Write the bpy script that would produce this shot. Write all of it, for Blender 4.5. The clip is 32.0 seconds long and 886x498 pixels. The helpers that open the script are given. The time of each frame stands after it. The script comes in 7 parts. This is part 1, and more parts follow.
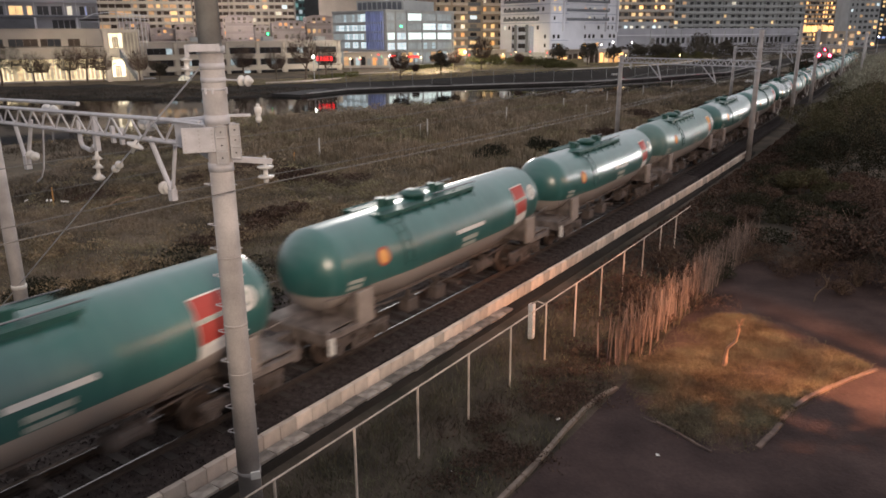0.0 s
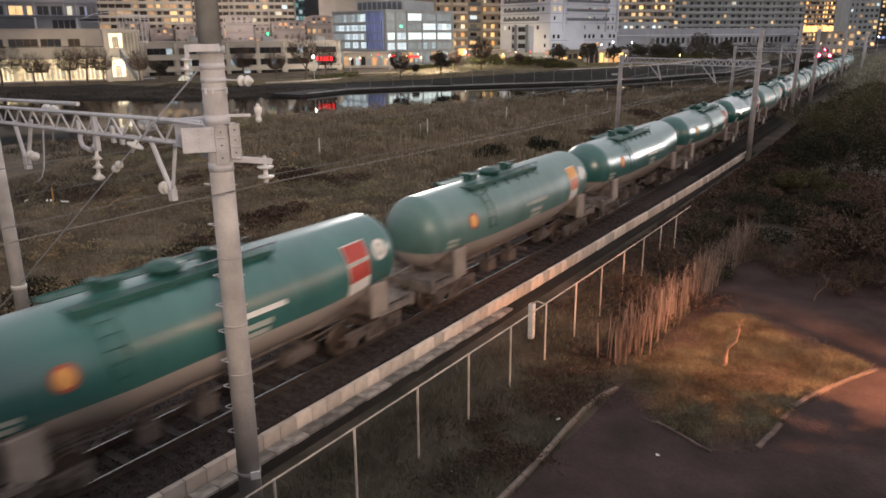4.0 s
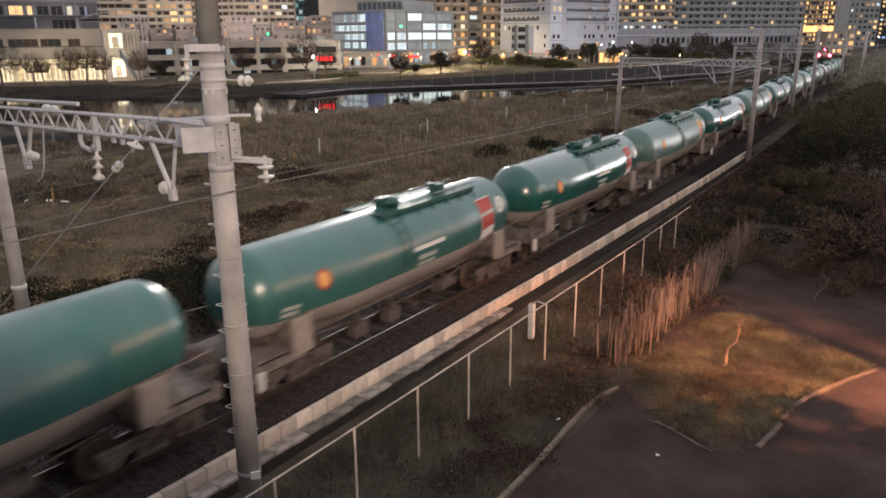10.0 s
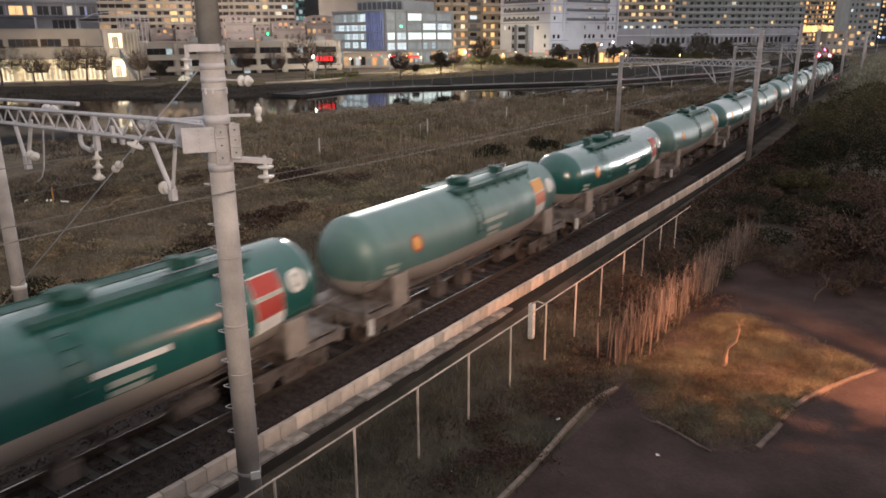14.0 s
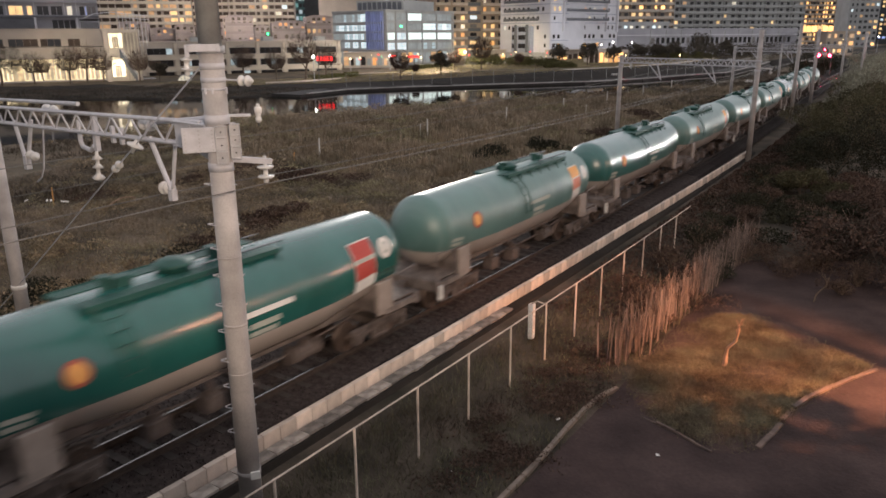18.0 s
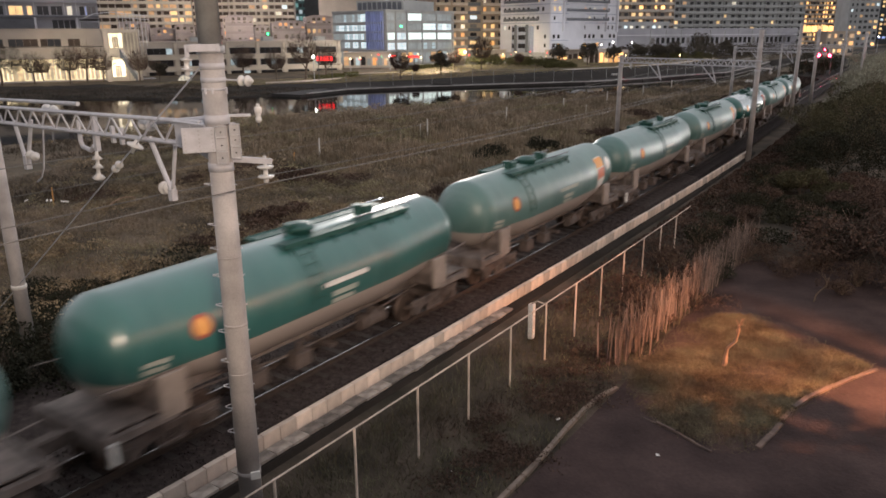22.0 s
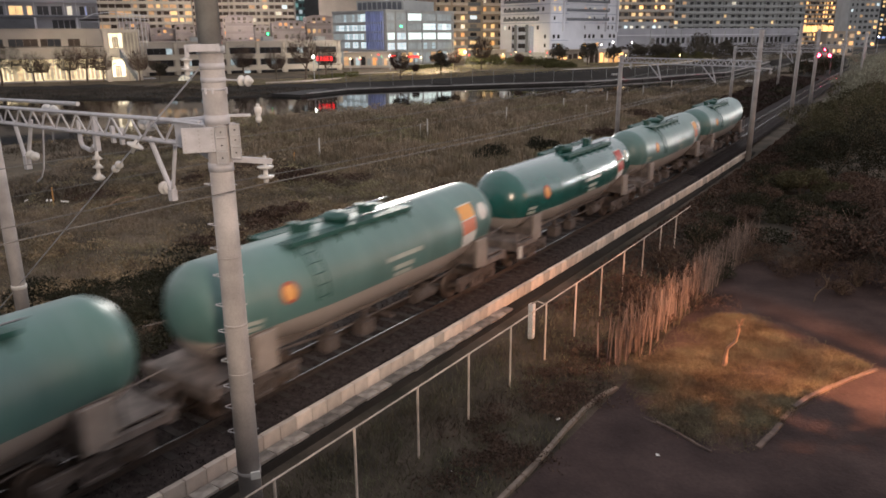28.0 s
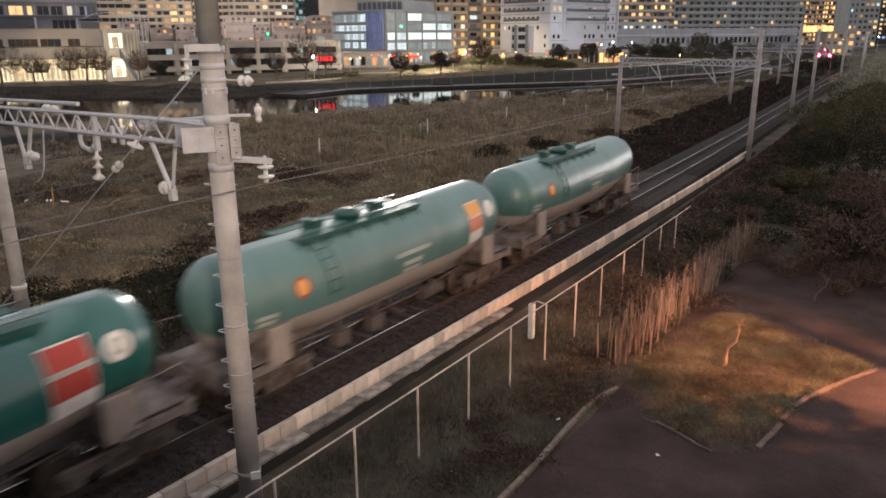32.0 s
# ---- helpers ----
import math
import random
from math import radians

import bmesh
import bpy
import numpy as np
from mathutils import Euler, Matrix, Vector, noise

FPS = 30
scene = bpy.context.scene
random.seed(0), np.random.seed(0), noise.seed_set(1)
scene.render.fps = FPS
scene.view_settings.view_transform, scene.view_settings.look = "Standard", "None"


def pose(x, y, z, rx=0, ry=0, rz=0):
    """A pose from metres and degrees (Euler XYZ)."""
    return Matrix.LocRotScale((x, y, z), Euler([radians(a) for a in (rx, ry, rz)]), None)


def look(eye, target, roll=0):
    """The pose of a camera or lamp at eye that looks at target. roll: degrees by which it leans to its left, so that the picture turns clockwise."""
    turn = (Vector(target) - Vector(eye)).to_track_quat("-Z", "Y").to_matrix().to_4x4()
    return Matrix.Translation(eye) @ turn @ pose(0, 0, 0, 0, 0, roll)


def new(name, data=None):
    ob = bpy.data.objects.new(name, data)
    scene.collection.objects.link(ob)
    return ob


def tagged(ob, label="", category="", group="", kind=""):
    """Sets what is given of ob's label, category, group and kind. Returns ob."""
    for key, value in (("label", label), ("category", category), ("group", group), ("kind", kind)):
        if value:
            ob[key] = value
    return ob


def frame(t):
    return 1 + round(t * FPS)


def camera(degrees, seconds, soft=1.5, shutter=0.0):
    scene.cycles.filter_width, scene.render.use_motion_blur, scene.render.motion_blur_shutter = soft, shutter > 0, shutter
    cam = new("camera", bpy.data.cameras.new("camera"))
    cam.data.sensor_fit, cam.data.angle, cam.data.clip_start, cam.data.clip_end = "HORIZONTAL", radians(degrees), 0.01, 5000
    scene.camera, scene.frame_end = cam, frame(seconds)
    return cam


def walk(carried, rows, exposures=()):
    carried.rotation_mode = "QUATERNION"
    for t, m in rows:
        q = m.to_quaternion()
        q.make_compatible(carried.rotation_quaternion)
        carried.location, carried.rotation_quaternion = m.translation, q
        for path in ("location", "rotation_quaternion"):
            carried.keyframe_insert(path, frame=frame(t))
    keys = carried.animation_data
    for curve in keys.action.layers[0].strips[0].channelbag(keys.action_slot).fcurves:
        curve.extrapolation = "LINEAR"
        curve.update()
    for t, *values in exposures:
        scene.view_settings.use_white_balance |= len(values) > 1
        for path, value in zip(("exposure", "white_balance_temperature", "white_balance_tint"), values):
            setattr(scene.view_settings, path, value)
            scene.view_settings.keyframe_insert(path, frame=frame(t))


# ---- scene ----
cam = camera(62.366, 32.0, soft=1.7, shutter=1.3)
EYE = (13.394, 0.0, 8.327)
VIEW = look(EYE, (7.8432, 7.8356, 5.5346), -0.387)
walk(cam, [(0.0, VIEW), (32.0, VIEW)], exposures=[(0.0, 0.0), (32.0, 0.0)])

# ---- light ----
world = bpy.data.worlds.new("night_sky")
scene.world = world
world.use_nodes = True
bg = world.node_tree.nodes["Background"]
bg.inputs["Color"].default_value = (0.90, 0.88, 0.93, 1)
# the glow of the town fades towards the unlit side behind the bridge
_nt = world.node_tree
_tc = _nt.nodes.new("ShaderNodeTexCoord")
_dot = _nt.nodes.new("ShaderNodeVectorMath")
_dot.operation = "DOT_PRODUCT"
_dot.inputs[1].default_value = (-0.50, 0.84, 0.20)
_nt.links.new(_tc.outputs["Generated"], _dot.inputs[0])
_mr = _nt.nodes.new("ShaderNodeMapRange")
_mr.inputs["From Min"].default_value, _mr.inputs["From Max"].default_value = -1.0, 1.0
_mr.inputs["To Min"].default_value, _mr.inputs["To Max"].default_value = 0.36, 0.95
_nt.links.new(_dot.outputs["Value"], _mr.inputs["Value"])
_nt.links.new(_mr.outputs["Result"], bg.inputs["Strength"])


def lamp(name, kind, place, energy, colour, radius=0.15, target=None, spot=60, blend=0.5):
    data = bpy.data.lights.new(name, kind)
    data.energy, data.color = energy, colour
    data.shadow_soft_size = radius
    if kind == "SPOT":
        data.spot_size, data.spot_blend = radians(spot), blend
    ob = new(name, data)
    ob.matrix_world = look(place, target) if target else pose(*place)
    return ob


# street lamps on and beside the bridge, behind the viewer
lamp("bridge_street_light", "POINT", (26.0, -7.0, 13.0), 21500, (1.0, 0.76, 0.58), 0.9)
lamp("park_street_light", "SPOT", (19.8, 18.6, 8.0), 26500, (1.0, 0.41, 0.19), 0.10, (10.2, 20.2, -0.5), 47, 1.0)
# added unseen lamps beyond the park, for wagon highlights and a warm park edge
for x, y, z, e in ((40.0, 36.0, 12.5, 5000), (43.0, 64.0, 9.5, 4000), (40.0, 150.0, 8.0, 24000), (54.0, 205.0, 10.0, 42000), (44.0, 265.0, 10.0, 52000), (80.0, 300.0, 14.0, 62000)):
    lamp("unseen_side_light", "POINT", (x, y, z), e, (1.0, 0.95, 0.90) if y > 100 else (1.0, 0.50, 0.26), 1.2)
# lamps of the promenade and streets across the river, some added to brighten facades
for x, y, z, e, c in ((-98.0, 110.0, 5.5, 1300, (1.0, 0.95, 0.9)), (-90.0, 152.0, 7.0, 8000, (1.0, 0.88, 0.70)), (-81.0, 131.0, 7.5, 8000, (1.0, 0.86, 0.66)), (-87.0, 226.0, 8.0, 3200, (0.92, 0.95, 1.0)), (-141.0, 80.0, 6.5, 1300, (1.0, 0.80, 0.55)),
                     (-110.0, 142.0, 7.0, 3400, (1.0, 0.90, 0.80)), (-176.0, 158.0, 19.0, 15000, (1.0, 0.84, 0.74)), (-114.0, 211.0, 9.0, 12000, (1.0, 0.78, 0.48)), (-226.0, 196.0, 30.0, 26000, (1.0, 0.86, 0.76))):
    lamp("far_bank_light", "SPOT", (x, y, z), 1.7 * e, c, 0.12, (x - 4.0, y + 4.0, z - 5.0), 152, 0.5)
# added spot outside the tower that brightens its fins
lamp("stair_fill_light", "SPOT", (-126.5, 85.0, 1.5), 5000, (1.0, 0.88, 0.70), 0.15, (-135.5, 93.0, 6.5), 80, 0.6)
# added low sun lamp over the town, for a rim light on the tanks
rim_sun = lamp("rim_sun", "SUN", (-120.0, 150.0, 49.0), 0.75, (1.0, 0.95, 0.88), 0.0, (0.0, 5.0, 22.0))
rim_sun.data.angle = radians(3)

# ---- track line ----
_S = np.arange(-120.0, 420.0, 0.5)
_PH = np.where(_S < 150, 0.00139779 * _S - 6.7306e-06 * _S * _S, 0.05823 + 0.0002 * (_S - 150))
_PH = np.where(_S < -20, 0.00139779 * -20 - 6.7306e-06 * 400, _PH)
_X = np.concatenate([[0], np.cumsum(-(np.sin(_PH[1:]) + np.sin(_PH[:-1])) / 4)])
_Y = np.concatenate([[0], np.cumsum((np.cos(_PH[1:]) + np.cos(_PH[:-1])) / 4)])
_X, _Y = _X - np.interp(0, _S, _X), _Y - np.interp(0, _S, _Y)


def rail_pt(s, lat=0.0, z=0.0):
    ph = float(np.interp(s, _S, _PH))
    return Vector((float(np.interp(s, _S, _X)) + lat * math.cos(ph), float(np.interp(s, _S, _Y)) + lat * math.sin(ph), z))


def rail_pose(s, lat=0.0, z=0.0):
    p = rail_pt(s, lat, z)
    return pose(p.x, p.y, p.z, 0, 0, 90 + math.degrees(float(np.interp(s, _S, _PH))))


def lateral(x, y):
    ph = np.interp(y, _Y, _PH)
    return (x - np.interp(y, _Y, _X)) * np.cos(ph)


# ---- materials ----
def mat(name, col, rough=0.7, metal=0.0, var=0.25, scale=3.0, bump=0.2, fine=40.0, dirt=None, vary=0.0, island=False, coat=0.0):
    m = bpy.data.materials.new(name)
    m.use_nodes = True
    nt = m.node_tree
    b = nt.nodes["Principled BSDF"]
    tc = nt.nodes.new("ShaderNodeTexCoord")
    n1 = nt.nodes.new("ShaderNodeTexNoise")
    n1.inputs["Scale"].default_value, n1.inputs["Detail"].default_value = scale, 6
    n2 = nt.nodes.new("ShaderNodeTexNoise")
    n2.inputs["Scale"].default_value, n2.inputs["Detail"].default_value = fine, 4
    for n in (n1, n2):
        nt.links.new(tc.outputs["Object"], n.inputs["Vector"])
    ramp = nt.nodes.new("ShaderNodeMapRange")
    ramp.inputs["From Min"].default_value, ramp.inputs["From Max"].default_value = 0.3, 0.7
    nt.links.new(n1.outputs["Fac"], ramp.inputs["Value"])
    mix = nt.nodes.new("ShaderNodeMix")
    mix.data_type = "RGBA"
    lo = dirt or tuple(c * (1 - var) for c in col)
    hi = tuple(min(1, c * (1 + var)) for c in col)
    mix.inputs[6].default_value, mix.inputs[7].default_value = (*lo, 1), (*hi, 1)
    nt.links.new(ramp.outputs["Result"], mix.inputs[0])
    hsv = nt.nodes.new("ShaderNodeHueSaturation")
    nt.links.new(mix.outputs[2], hsv.inputs["Color"])
    mr = nt.nodes.new("ShaderNodeMapRange")
    mr.inputs["To Min"].default_value, mr.inputs["To Max"].default_value = 1 - var * 0.6 - vary, 1 + var * 0.6 + vary
    nt.links.new(n2.outputs["Fac"], mr.inputs["Value"])
    if vary:
        rnd = nt.nodes.new("ShaderNodeNewGeometry") if island else nt.nodes.new("ShaderNodeObjectInfo")
        nt.links.new(rnd.outputs["Random Per Island" if island else "Random"], mr.inputs["Value"])
    nt.links.new(mr.outputs["Result"], hsv.inputs["Value"])
    nt.links.new(hsv.outputs["Color"], b.inputs["Base Color"])
    b.inputs["Roughness"].default_value, b.inputs["Metallic"].default_value = rough, metal
    b.inputs["Coat Weight"].default_value = coat
    if bump:
        bp = nt.nodes.new("ShaderNodeBump")
        bp.inputs["Strength"].default_value, bp.inputs["Distance"].default_value = bump, 0.02
        nt.links.new(n2.outputs["Fac"], bp.inputs["Height"])
        nt.links.new(bp.outputs["Normal"], b.inputs["Normal"])
    return m


def glow(name, col, strength, rough=0.3, uneven=0.45):
    """A lit pane or lamp; uneven: how far the brightness wanders with what stands behind it."""
    m = bpy.data.materials.new(name)
    m.use_nodes = True
    nt = m.node_tree
    b = nt.nodes["Principled BSDF"]
    b.inputs["Base Color"].default_value = (*[0.4 * c for c in col], 1)
    b.inputs["Roughness"].default_value = rough
    b.inputs["Emission Color"].default_value = (*col, 1)
    geo = nt.nodes.new("ShaderNodeNewGeometry")
    nz = nt.nodes.new("ShaderNodeTexNoise")
    nz.inputs["Scale"].default_value, nz.inputs["Detail"].default_value = 0.9, 3
    nt.links.new(geo.outputs["Position"], nz.inputs["Vector"])
    info = nt.nodes.new("ShaderNodeObjectInfo")
    add = nt.nodes.new("ShaderNodeMath")
    add.operation = "MULTIPLY_ADD"
    add.inputs[1].default_value = 0.35
    nt.links.new(info.outputs["Random"], add.inputs[0])
    nt.links.new(nz.outputs["Fac"], add.inputs[2])
    mr = nt.nodes.new("ShaderNodeMapRange")
    mr.inputs["From Min"].default_value, mr.inputs["From Max"].default_value = 0.35, 1.0
    mr.inputs["To Min"].default_value, mr.inputs["To Max"].default_value = strength * (1 - uneven), strength * (1 + uneven)
    nt.links.new(add.outputs[0], mr.inputs["Value"])
    nt.links.new(mr.outputs["Result"], b.inputs["Emission Strength"])
    return m


def tank_paint(name, green, rough, streak, fade):
    """Green paint over a grey lower belly, with rain streaks and grime."""
    m = mat(name, green, rough, 0.0, 0.20, 0.55, 0.04, 60.0)
    nt = m.node_tree
    b = nt.nodes["Principled BSDF"]
    src = b.inputs["Base Color"].links[0].from_socket
    tc = nt.nodes.new("ShaderNodeTexCoord")
    sep = nt.nodes.new("ShaderNodeSeparateXYZ")
    nt.links.new(tc.outputs["Object"], sep.inputs[0])
    # streaks that run down the shell
    mp = nt.nodes.new("ShaderNodeMapping")
    mp.inputs["Scale"].default_value = (3.0, 0.4, 0.25)
    nt.links.new(tc.outputs["Object"], mp.inputs["Vector"])
    nz = nt.nodes.new("ShaderNodeTexNoise")
    nz.inputs["Scale"].default_value, nz.inputs["Detail"].default_value = 2.0, 8
    nt.links.new(mp.outputs["Vector"], nz.inputs["Vector"])
    rg = nt.nodes.new("ShaderNodeMapRange")
    rg.inputs["From Min"].default_value, rg.inputs["From Max"].default_value = 0.45, 0.72
    rg.inputs["To Max"].default_value = streak
    nt.links.new(nz.outputs["Fac"], rg.inputs["Value"])
    mx = nt.nodes.new("ShaderNodeMix")
    mx.data_type = "RGBA"
    mx.inputs[7].default_value = (*fade, 1)
    nt.links.new(rg.outputs["Result"], mx.inputs[0])
    nt.links.new(src, mx.inputs[6])
    # grey belly below the paint line
    lt = nt.nodes.new("ShaderNodeMath")
    lt.operation = "LESS_THAN"
    lt.inputs[1].default_value = 1.88
    nt.links.new(sep.outputs["Z"], lt.inputs[0])
    gx = nt.nodes.new("ShaderNodeMix")
    gx.data_type = "RGBA"
    gx.inputs[7].default_value = (0.42, 0.365, 0.325, 1)
    nt.links.new(lt.outputs[0], gx.inputs[0])
    nt.links.new(mx.outputs[2], gx.inputs[6])
    nt.links.new(gx.outputs[2], b.inputs["Base Color"])
    b.inputs["Coat Weight"].default_value = 0.9 if rough < 0.4 else 0.62
    b.inputs["Coat IOR"].default_value = 1.6
    b.inputs["Coat Roughness"].default_value = 0.19 if rough < 0.3 else 0.27 if rough < 0.4 else 0.42
    return m


M = dict(
    concrete=mat("concrete", (0.41, 0.385, 0.375), 0.85, 0, 0.26, 1.5, 0.35, 30),
    panel=mat("kerb_concrete", (0.64, 0.54, 0.46), 0.85, 0, 0.25, 2.0, 0.4, 25, vary=0.12),
    slab=mat("slab_concrete", (0.30, 0.265, 0.235), 0.9, 0, 0.35, 3.0, 0.5, 25, dirt=(0.13, 0.112, 0.098), vary=0.2),
    galv=mat("galvanised_steel", (0.49, 0.49, 0.525), 0.6, 0.0, 0.15, 4, 0.05, 60),
    mast=mat("weathered_mast_steel", (0.30, 0.30, 0.29), 0.4, 0.2, 0.25, 2, 0.05, 40),
    clampgrey=mat("clamp_steel", (0.42, 0.42, 0.44), 0.55, 0.1, 0.2, 4, 0.05, 50),
    darksteel=mat("dark_steel", (0.10, 0.10, 0.10), 0.6, 0.4, 0.2, 4, 0.1, 60),
    porcelain=mat("white_porcelain", (0.60, 0.59, 0.58), 0.25, 0, 0.05, 5, 0.0, 30),
    wire=mat("wire", (0.16, 0.15, 0.14), 0.5, 0.3, 0.1, 5, 0.0, 50),
    rail=mat("rail_steel", (0.055, 0.04, 0.033), 0.8, 0.2, 0.2, 6, 0.1, 60),
    railtop=mat("polished_rail_head", (0.25, 0.24, 0.235), 0.18, 1.0, 0.08, 6, 0.02, 80),
    dimmed=mat("dimmed_ballast", (0.026, 0.020, 0.019), 0.95, 0, 0.4, 3, 1.0, 12),
    ballast=mat("ballast", (0.056, 0.045, 0.042), 0.95, 0, 0.4, 6, 1.0, 18),
    stone=mat("crushed_stone", (0.052, 0.042, 0.040), 0.9, 0, 0.3, 6, 0.3, 30, vary=0.2, island=True),
    sleeper=mat("sleeper_concrete", (0.052, 0.042, 0.039), 0.9, 0, 0.2, 3, 0.4, 30),
    soil=mat("soil", (0.085, 0.067, 0.053), 0.95, 0, 0.45, 0.5, 0.9, 9, dirt=(0.030, 0.029, 0.022)),
    marshsoil=mat("marsh_soil", (0.14, 0.105, 0.075), 0.95, 0, 0.4, 0.25, 0.9, 6, dirt=(0.06, 0.055, 0.04)),
    asphalt=mat("asphalt", (0.060, 0.042, 0.039), 0.95, 0, 0.4, 0.7, 0.9, 12, dirt=(0.038, 0.027, 0.026)),
    browntussock=mat("brown_tussock", (0.24, 0.195, 0.15), 0.95, 0, 0.35, 0.35, 0.0, 3, dirt=(0.095, 0.082, 0.066), vary=0.15, island=True),
    matted=mat("matted_marsh_plants", (0.35, 0.272, 0.178), 0.95, 0, 0.35, 0.45, 0.0, 3, dirt=(0.13, 0.104, 0.07), vary=0.05, island=True),
    greenish=mat("olive_marsh_plants", (0.30, 0.265, 0.155), 0.95, 0, 0.35, 0.45, 0.0, 3, dirt=(0.12, 0.11, 0.07), vary=0.05, island=True),
    browngrass=mat("brown_marsh_grass", (0.19, 0.153, 0.122), 0.95, 0, 0.3, 0.28, 0.0, 3, dirt=(0.075, 0.066, 0.056), vary=0.13, island=True),
    drygrass=mat("dry_grass", (0.37, 0.29, 0.21), 0.95, 0, 0.3, 0.28, 0.0, 3, dirt=(0.15, 0.128, 0.09), vary=0.13, island=True),
    # reed copy darkened in colour for the dimmer marsh and bank
    shadereed=mat("shaded_reed", (0.125, 0.102, 0.08), 0.95, 0, 0.3, 0.2, 0.0, 3, dirt=(0.055, 0.048, 0.038), vary=0.13, island=True),
    banktree=mat("bank_tree_leaf", (0.085, 0.074, 0.058), 0.95, 0, 0.3, 0.6, 0.0, 10, vary=0.3, island=True),
    darkreed=mat("dark_reed", (0.35, 0.275, 0.20), 0.95, 0, 0.3, 0.2, 0.0, 3, dirt=(0.155, 0.13, 0.097), vary=0.13, island=True),
    tussock=mat("straw_tussock", (0.31, 0.245, 0.18), 0.95, 0, 0.35, 0.35, 0.0, 3, dirt=(0.13, 0.112, 0.08), vary=0.12, island=True),
    worn=mat("worn_dark_edging", (0.15, 0.105, 0.085), 0.9, 0, 0.4, 3.0, 0.5, 20, dirt=(0.07, 0.05, 0.045)),
    turf=mat("winter_turf", (0.19, 0.165, 0.105), 0.9, 0, 0.3, 0.9, 0.0, 3, dirt=(0.085, 0.064, 0.044), vary=0.3, island=True),
    turfsoil=mat("turf_soil", (0.076, 0.051, 0.044), 0.95, 0, 0.4, 0.7, 0.9, 12, dirt=(0.036, 0.026, 0.025)),
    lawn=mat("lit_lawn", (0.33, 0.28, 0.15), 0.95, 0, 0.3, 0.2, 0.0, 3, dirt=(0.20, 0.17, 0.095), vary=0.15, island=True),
    # lighter leaf copy that puts lamp light into the colour
    lit_leaf=mat("lit_grey_green_leaf", (0.27, 0.26, 0.20), 0.95, 0, 0.3, 1.0, 0.0, 10, vary=0.2, island=True),
    verge=mat("verge_weed", (0.140, 0.140, 0.092), 0.95, 0, 0.35, 0.8, 0.0, 3, dirt=(0.045, 0.032, 0.022), vary=0.25, island=True),
    stalk=mat("dry_stalk", (0.17, 0.128, 0.112), 0.8, 0, 0.2, 2, 0.0, 10, vary=0.55, island=True),
    leaf=mat("evergreen_leaf", (0.034, 0.034, 0.023), 0.95, 0, 0.3, 0.6, 0.0, 10, vary=0.12, island=True),
    shrub=mat("bare_shrub_twig", (0.088, 0.060, 0.048), 0.95, 0, 0.3, 1.0, 0.0, 10, vary=0.14, island=True),
    brush=mat("dark_reddish_brush", (0.052, 0.036, 0.031), 0.95, 0, 0.3, 0.8, 0.0, 10, vary=0.12, island=True),
    olive=mat("olive_leaf", (0.082, 0.076, 0.045), 0.95, 0, 0.3, 0.8, 0.0, 10, vary=0.14, island=True),
    bark=mat("bark", (0.13, 0.095, 0.07), 0.9, 0, 0.3, 3, 0.5, 20),
    palebark=mat("pale_bark", (0.34, 0.22, 0.15), 0.8, 0, 0.25, 3, 0.4, 20),
    log=mat("path_edging", (0.20, 0.158, 0.128), 0.85, 0, 0.25, 2, 0.4, 20),
    frame_grey=mat("wagon_frame_grey", (0.20, 0.167, 0.152), 0.7, 0, 0.35, 2.5, 0.1, 30, dirt=(0.10, 0.08, 0.07)),
    plate_grey=mat("support_plate_grey", (0.33, 0.275, 0.24), 0.7, 0, 0.2, 2.5, 0.1, 30),
    bogie=mat("bogie_brown_grey", (0.120, 0.095, 0.087), 0.75, 0.1, 0.35, 3, 0.2, 30, dirt=(0.07, 0.055, 0.045)),
    wheel=mat("wheel_steel", (0.11, 0.08, 0.065), 0.6, 0.5, 0.3, 4, 0.1, 40),
    darkgreen=mat("platform_green", (0.020, 0.085, 0.072), 0.5, 0, 0.25, 3, 0.05, 40),
    white=mat("white_marking", (0.78, 0.76, 0.72), 0.6, 0, 0.08, 3, 0.0, 30),
    faded_white=mat("faded_marking", (0.42, 0.45, 0.40), 0.6, 0, 0.15, 3, 0.0, 30),
    orange_disc=mat("orange_roundel", (0.85, 0.42, 0.13), 0.55, 0, 0.06, 3, 0.0, 30),
    red_ring=mat("red_roundel_rim", (0.42, 0.10, 0.06), 0.55, 0, 0.1, 3, 0.0, 30),
    red_sign=mat("red_placard", (0.46, 0.06, 0.045), 0.55, 0, 0.1, 3, 0.0, 30),
    pink_sign=mat("washed_red_placard", (0.70, 0.25, 0.16), 0.55, 0, 0.1, 3, 0.0, 30),
    orange_sign=mat("orange_placard", (0.86, 0.42, 0.12), 0.55, 0, 0.08, 3, 0.0, 30),
    water=mat("dark_water", (0.007, 0.008, 0.007), 0.035, 0, 0.1, 0.5, 0.06, 2.5),
    mud=mat("river_mud", (0.030, 0.026, 0.023), 0.9, 0, 0.3, 0.4, 0.5, 5),
    wall_dark=mat("river_wall", (0.042, 0.037, 0.034), 0.9, 0, 0.35, 0.3, 0.6, 4),
    beige=mat("beige_facade", (0.52, 0.46, 0.40), 0.85, 0, 0.1, 0.2, 0.1, 4),
    whitewall=mat("white_facade", (0.64, 0.64, 0.69), 0.85, 0, 0.08, 0.2, 0.1, 4),
    flatwall=mat("pale_grey_facade", (0.37, 0.37, 0.41), 0.85, 0, 0.12, 0.2, 0.1, 4),
    greywall=mat("grey_facade", (0.41, 0.42, 0.42), 0.85, 0, 0.12, 0.2, 0.1, 4),
    brownwall=mat("brown_facade", (0.35, 0.285, 0.23), 0.85, 0, 0.12, 0.2, 0.1, 4),
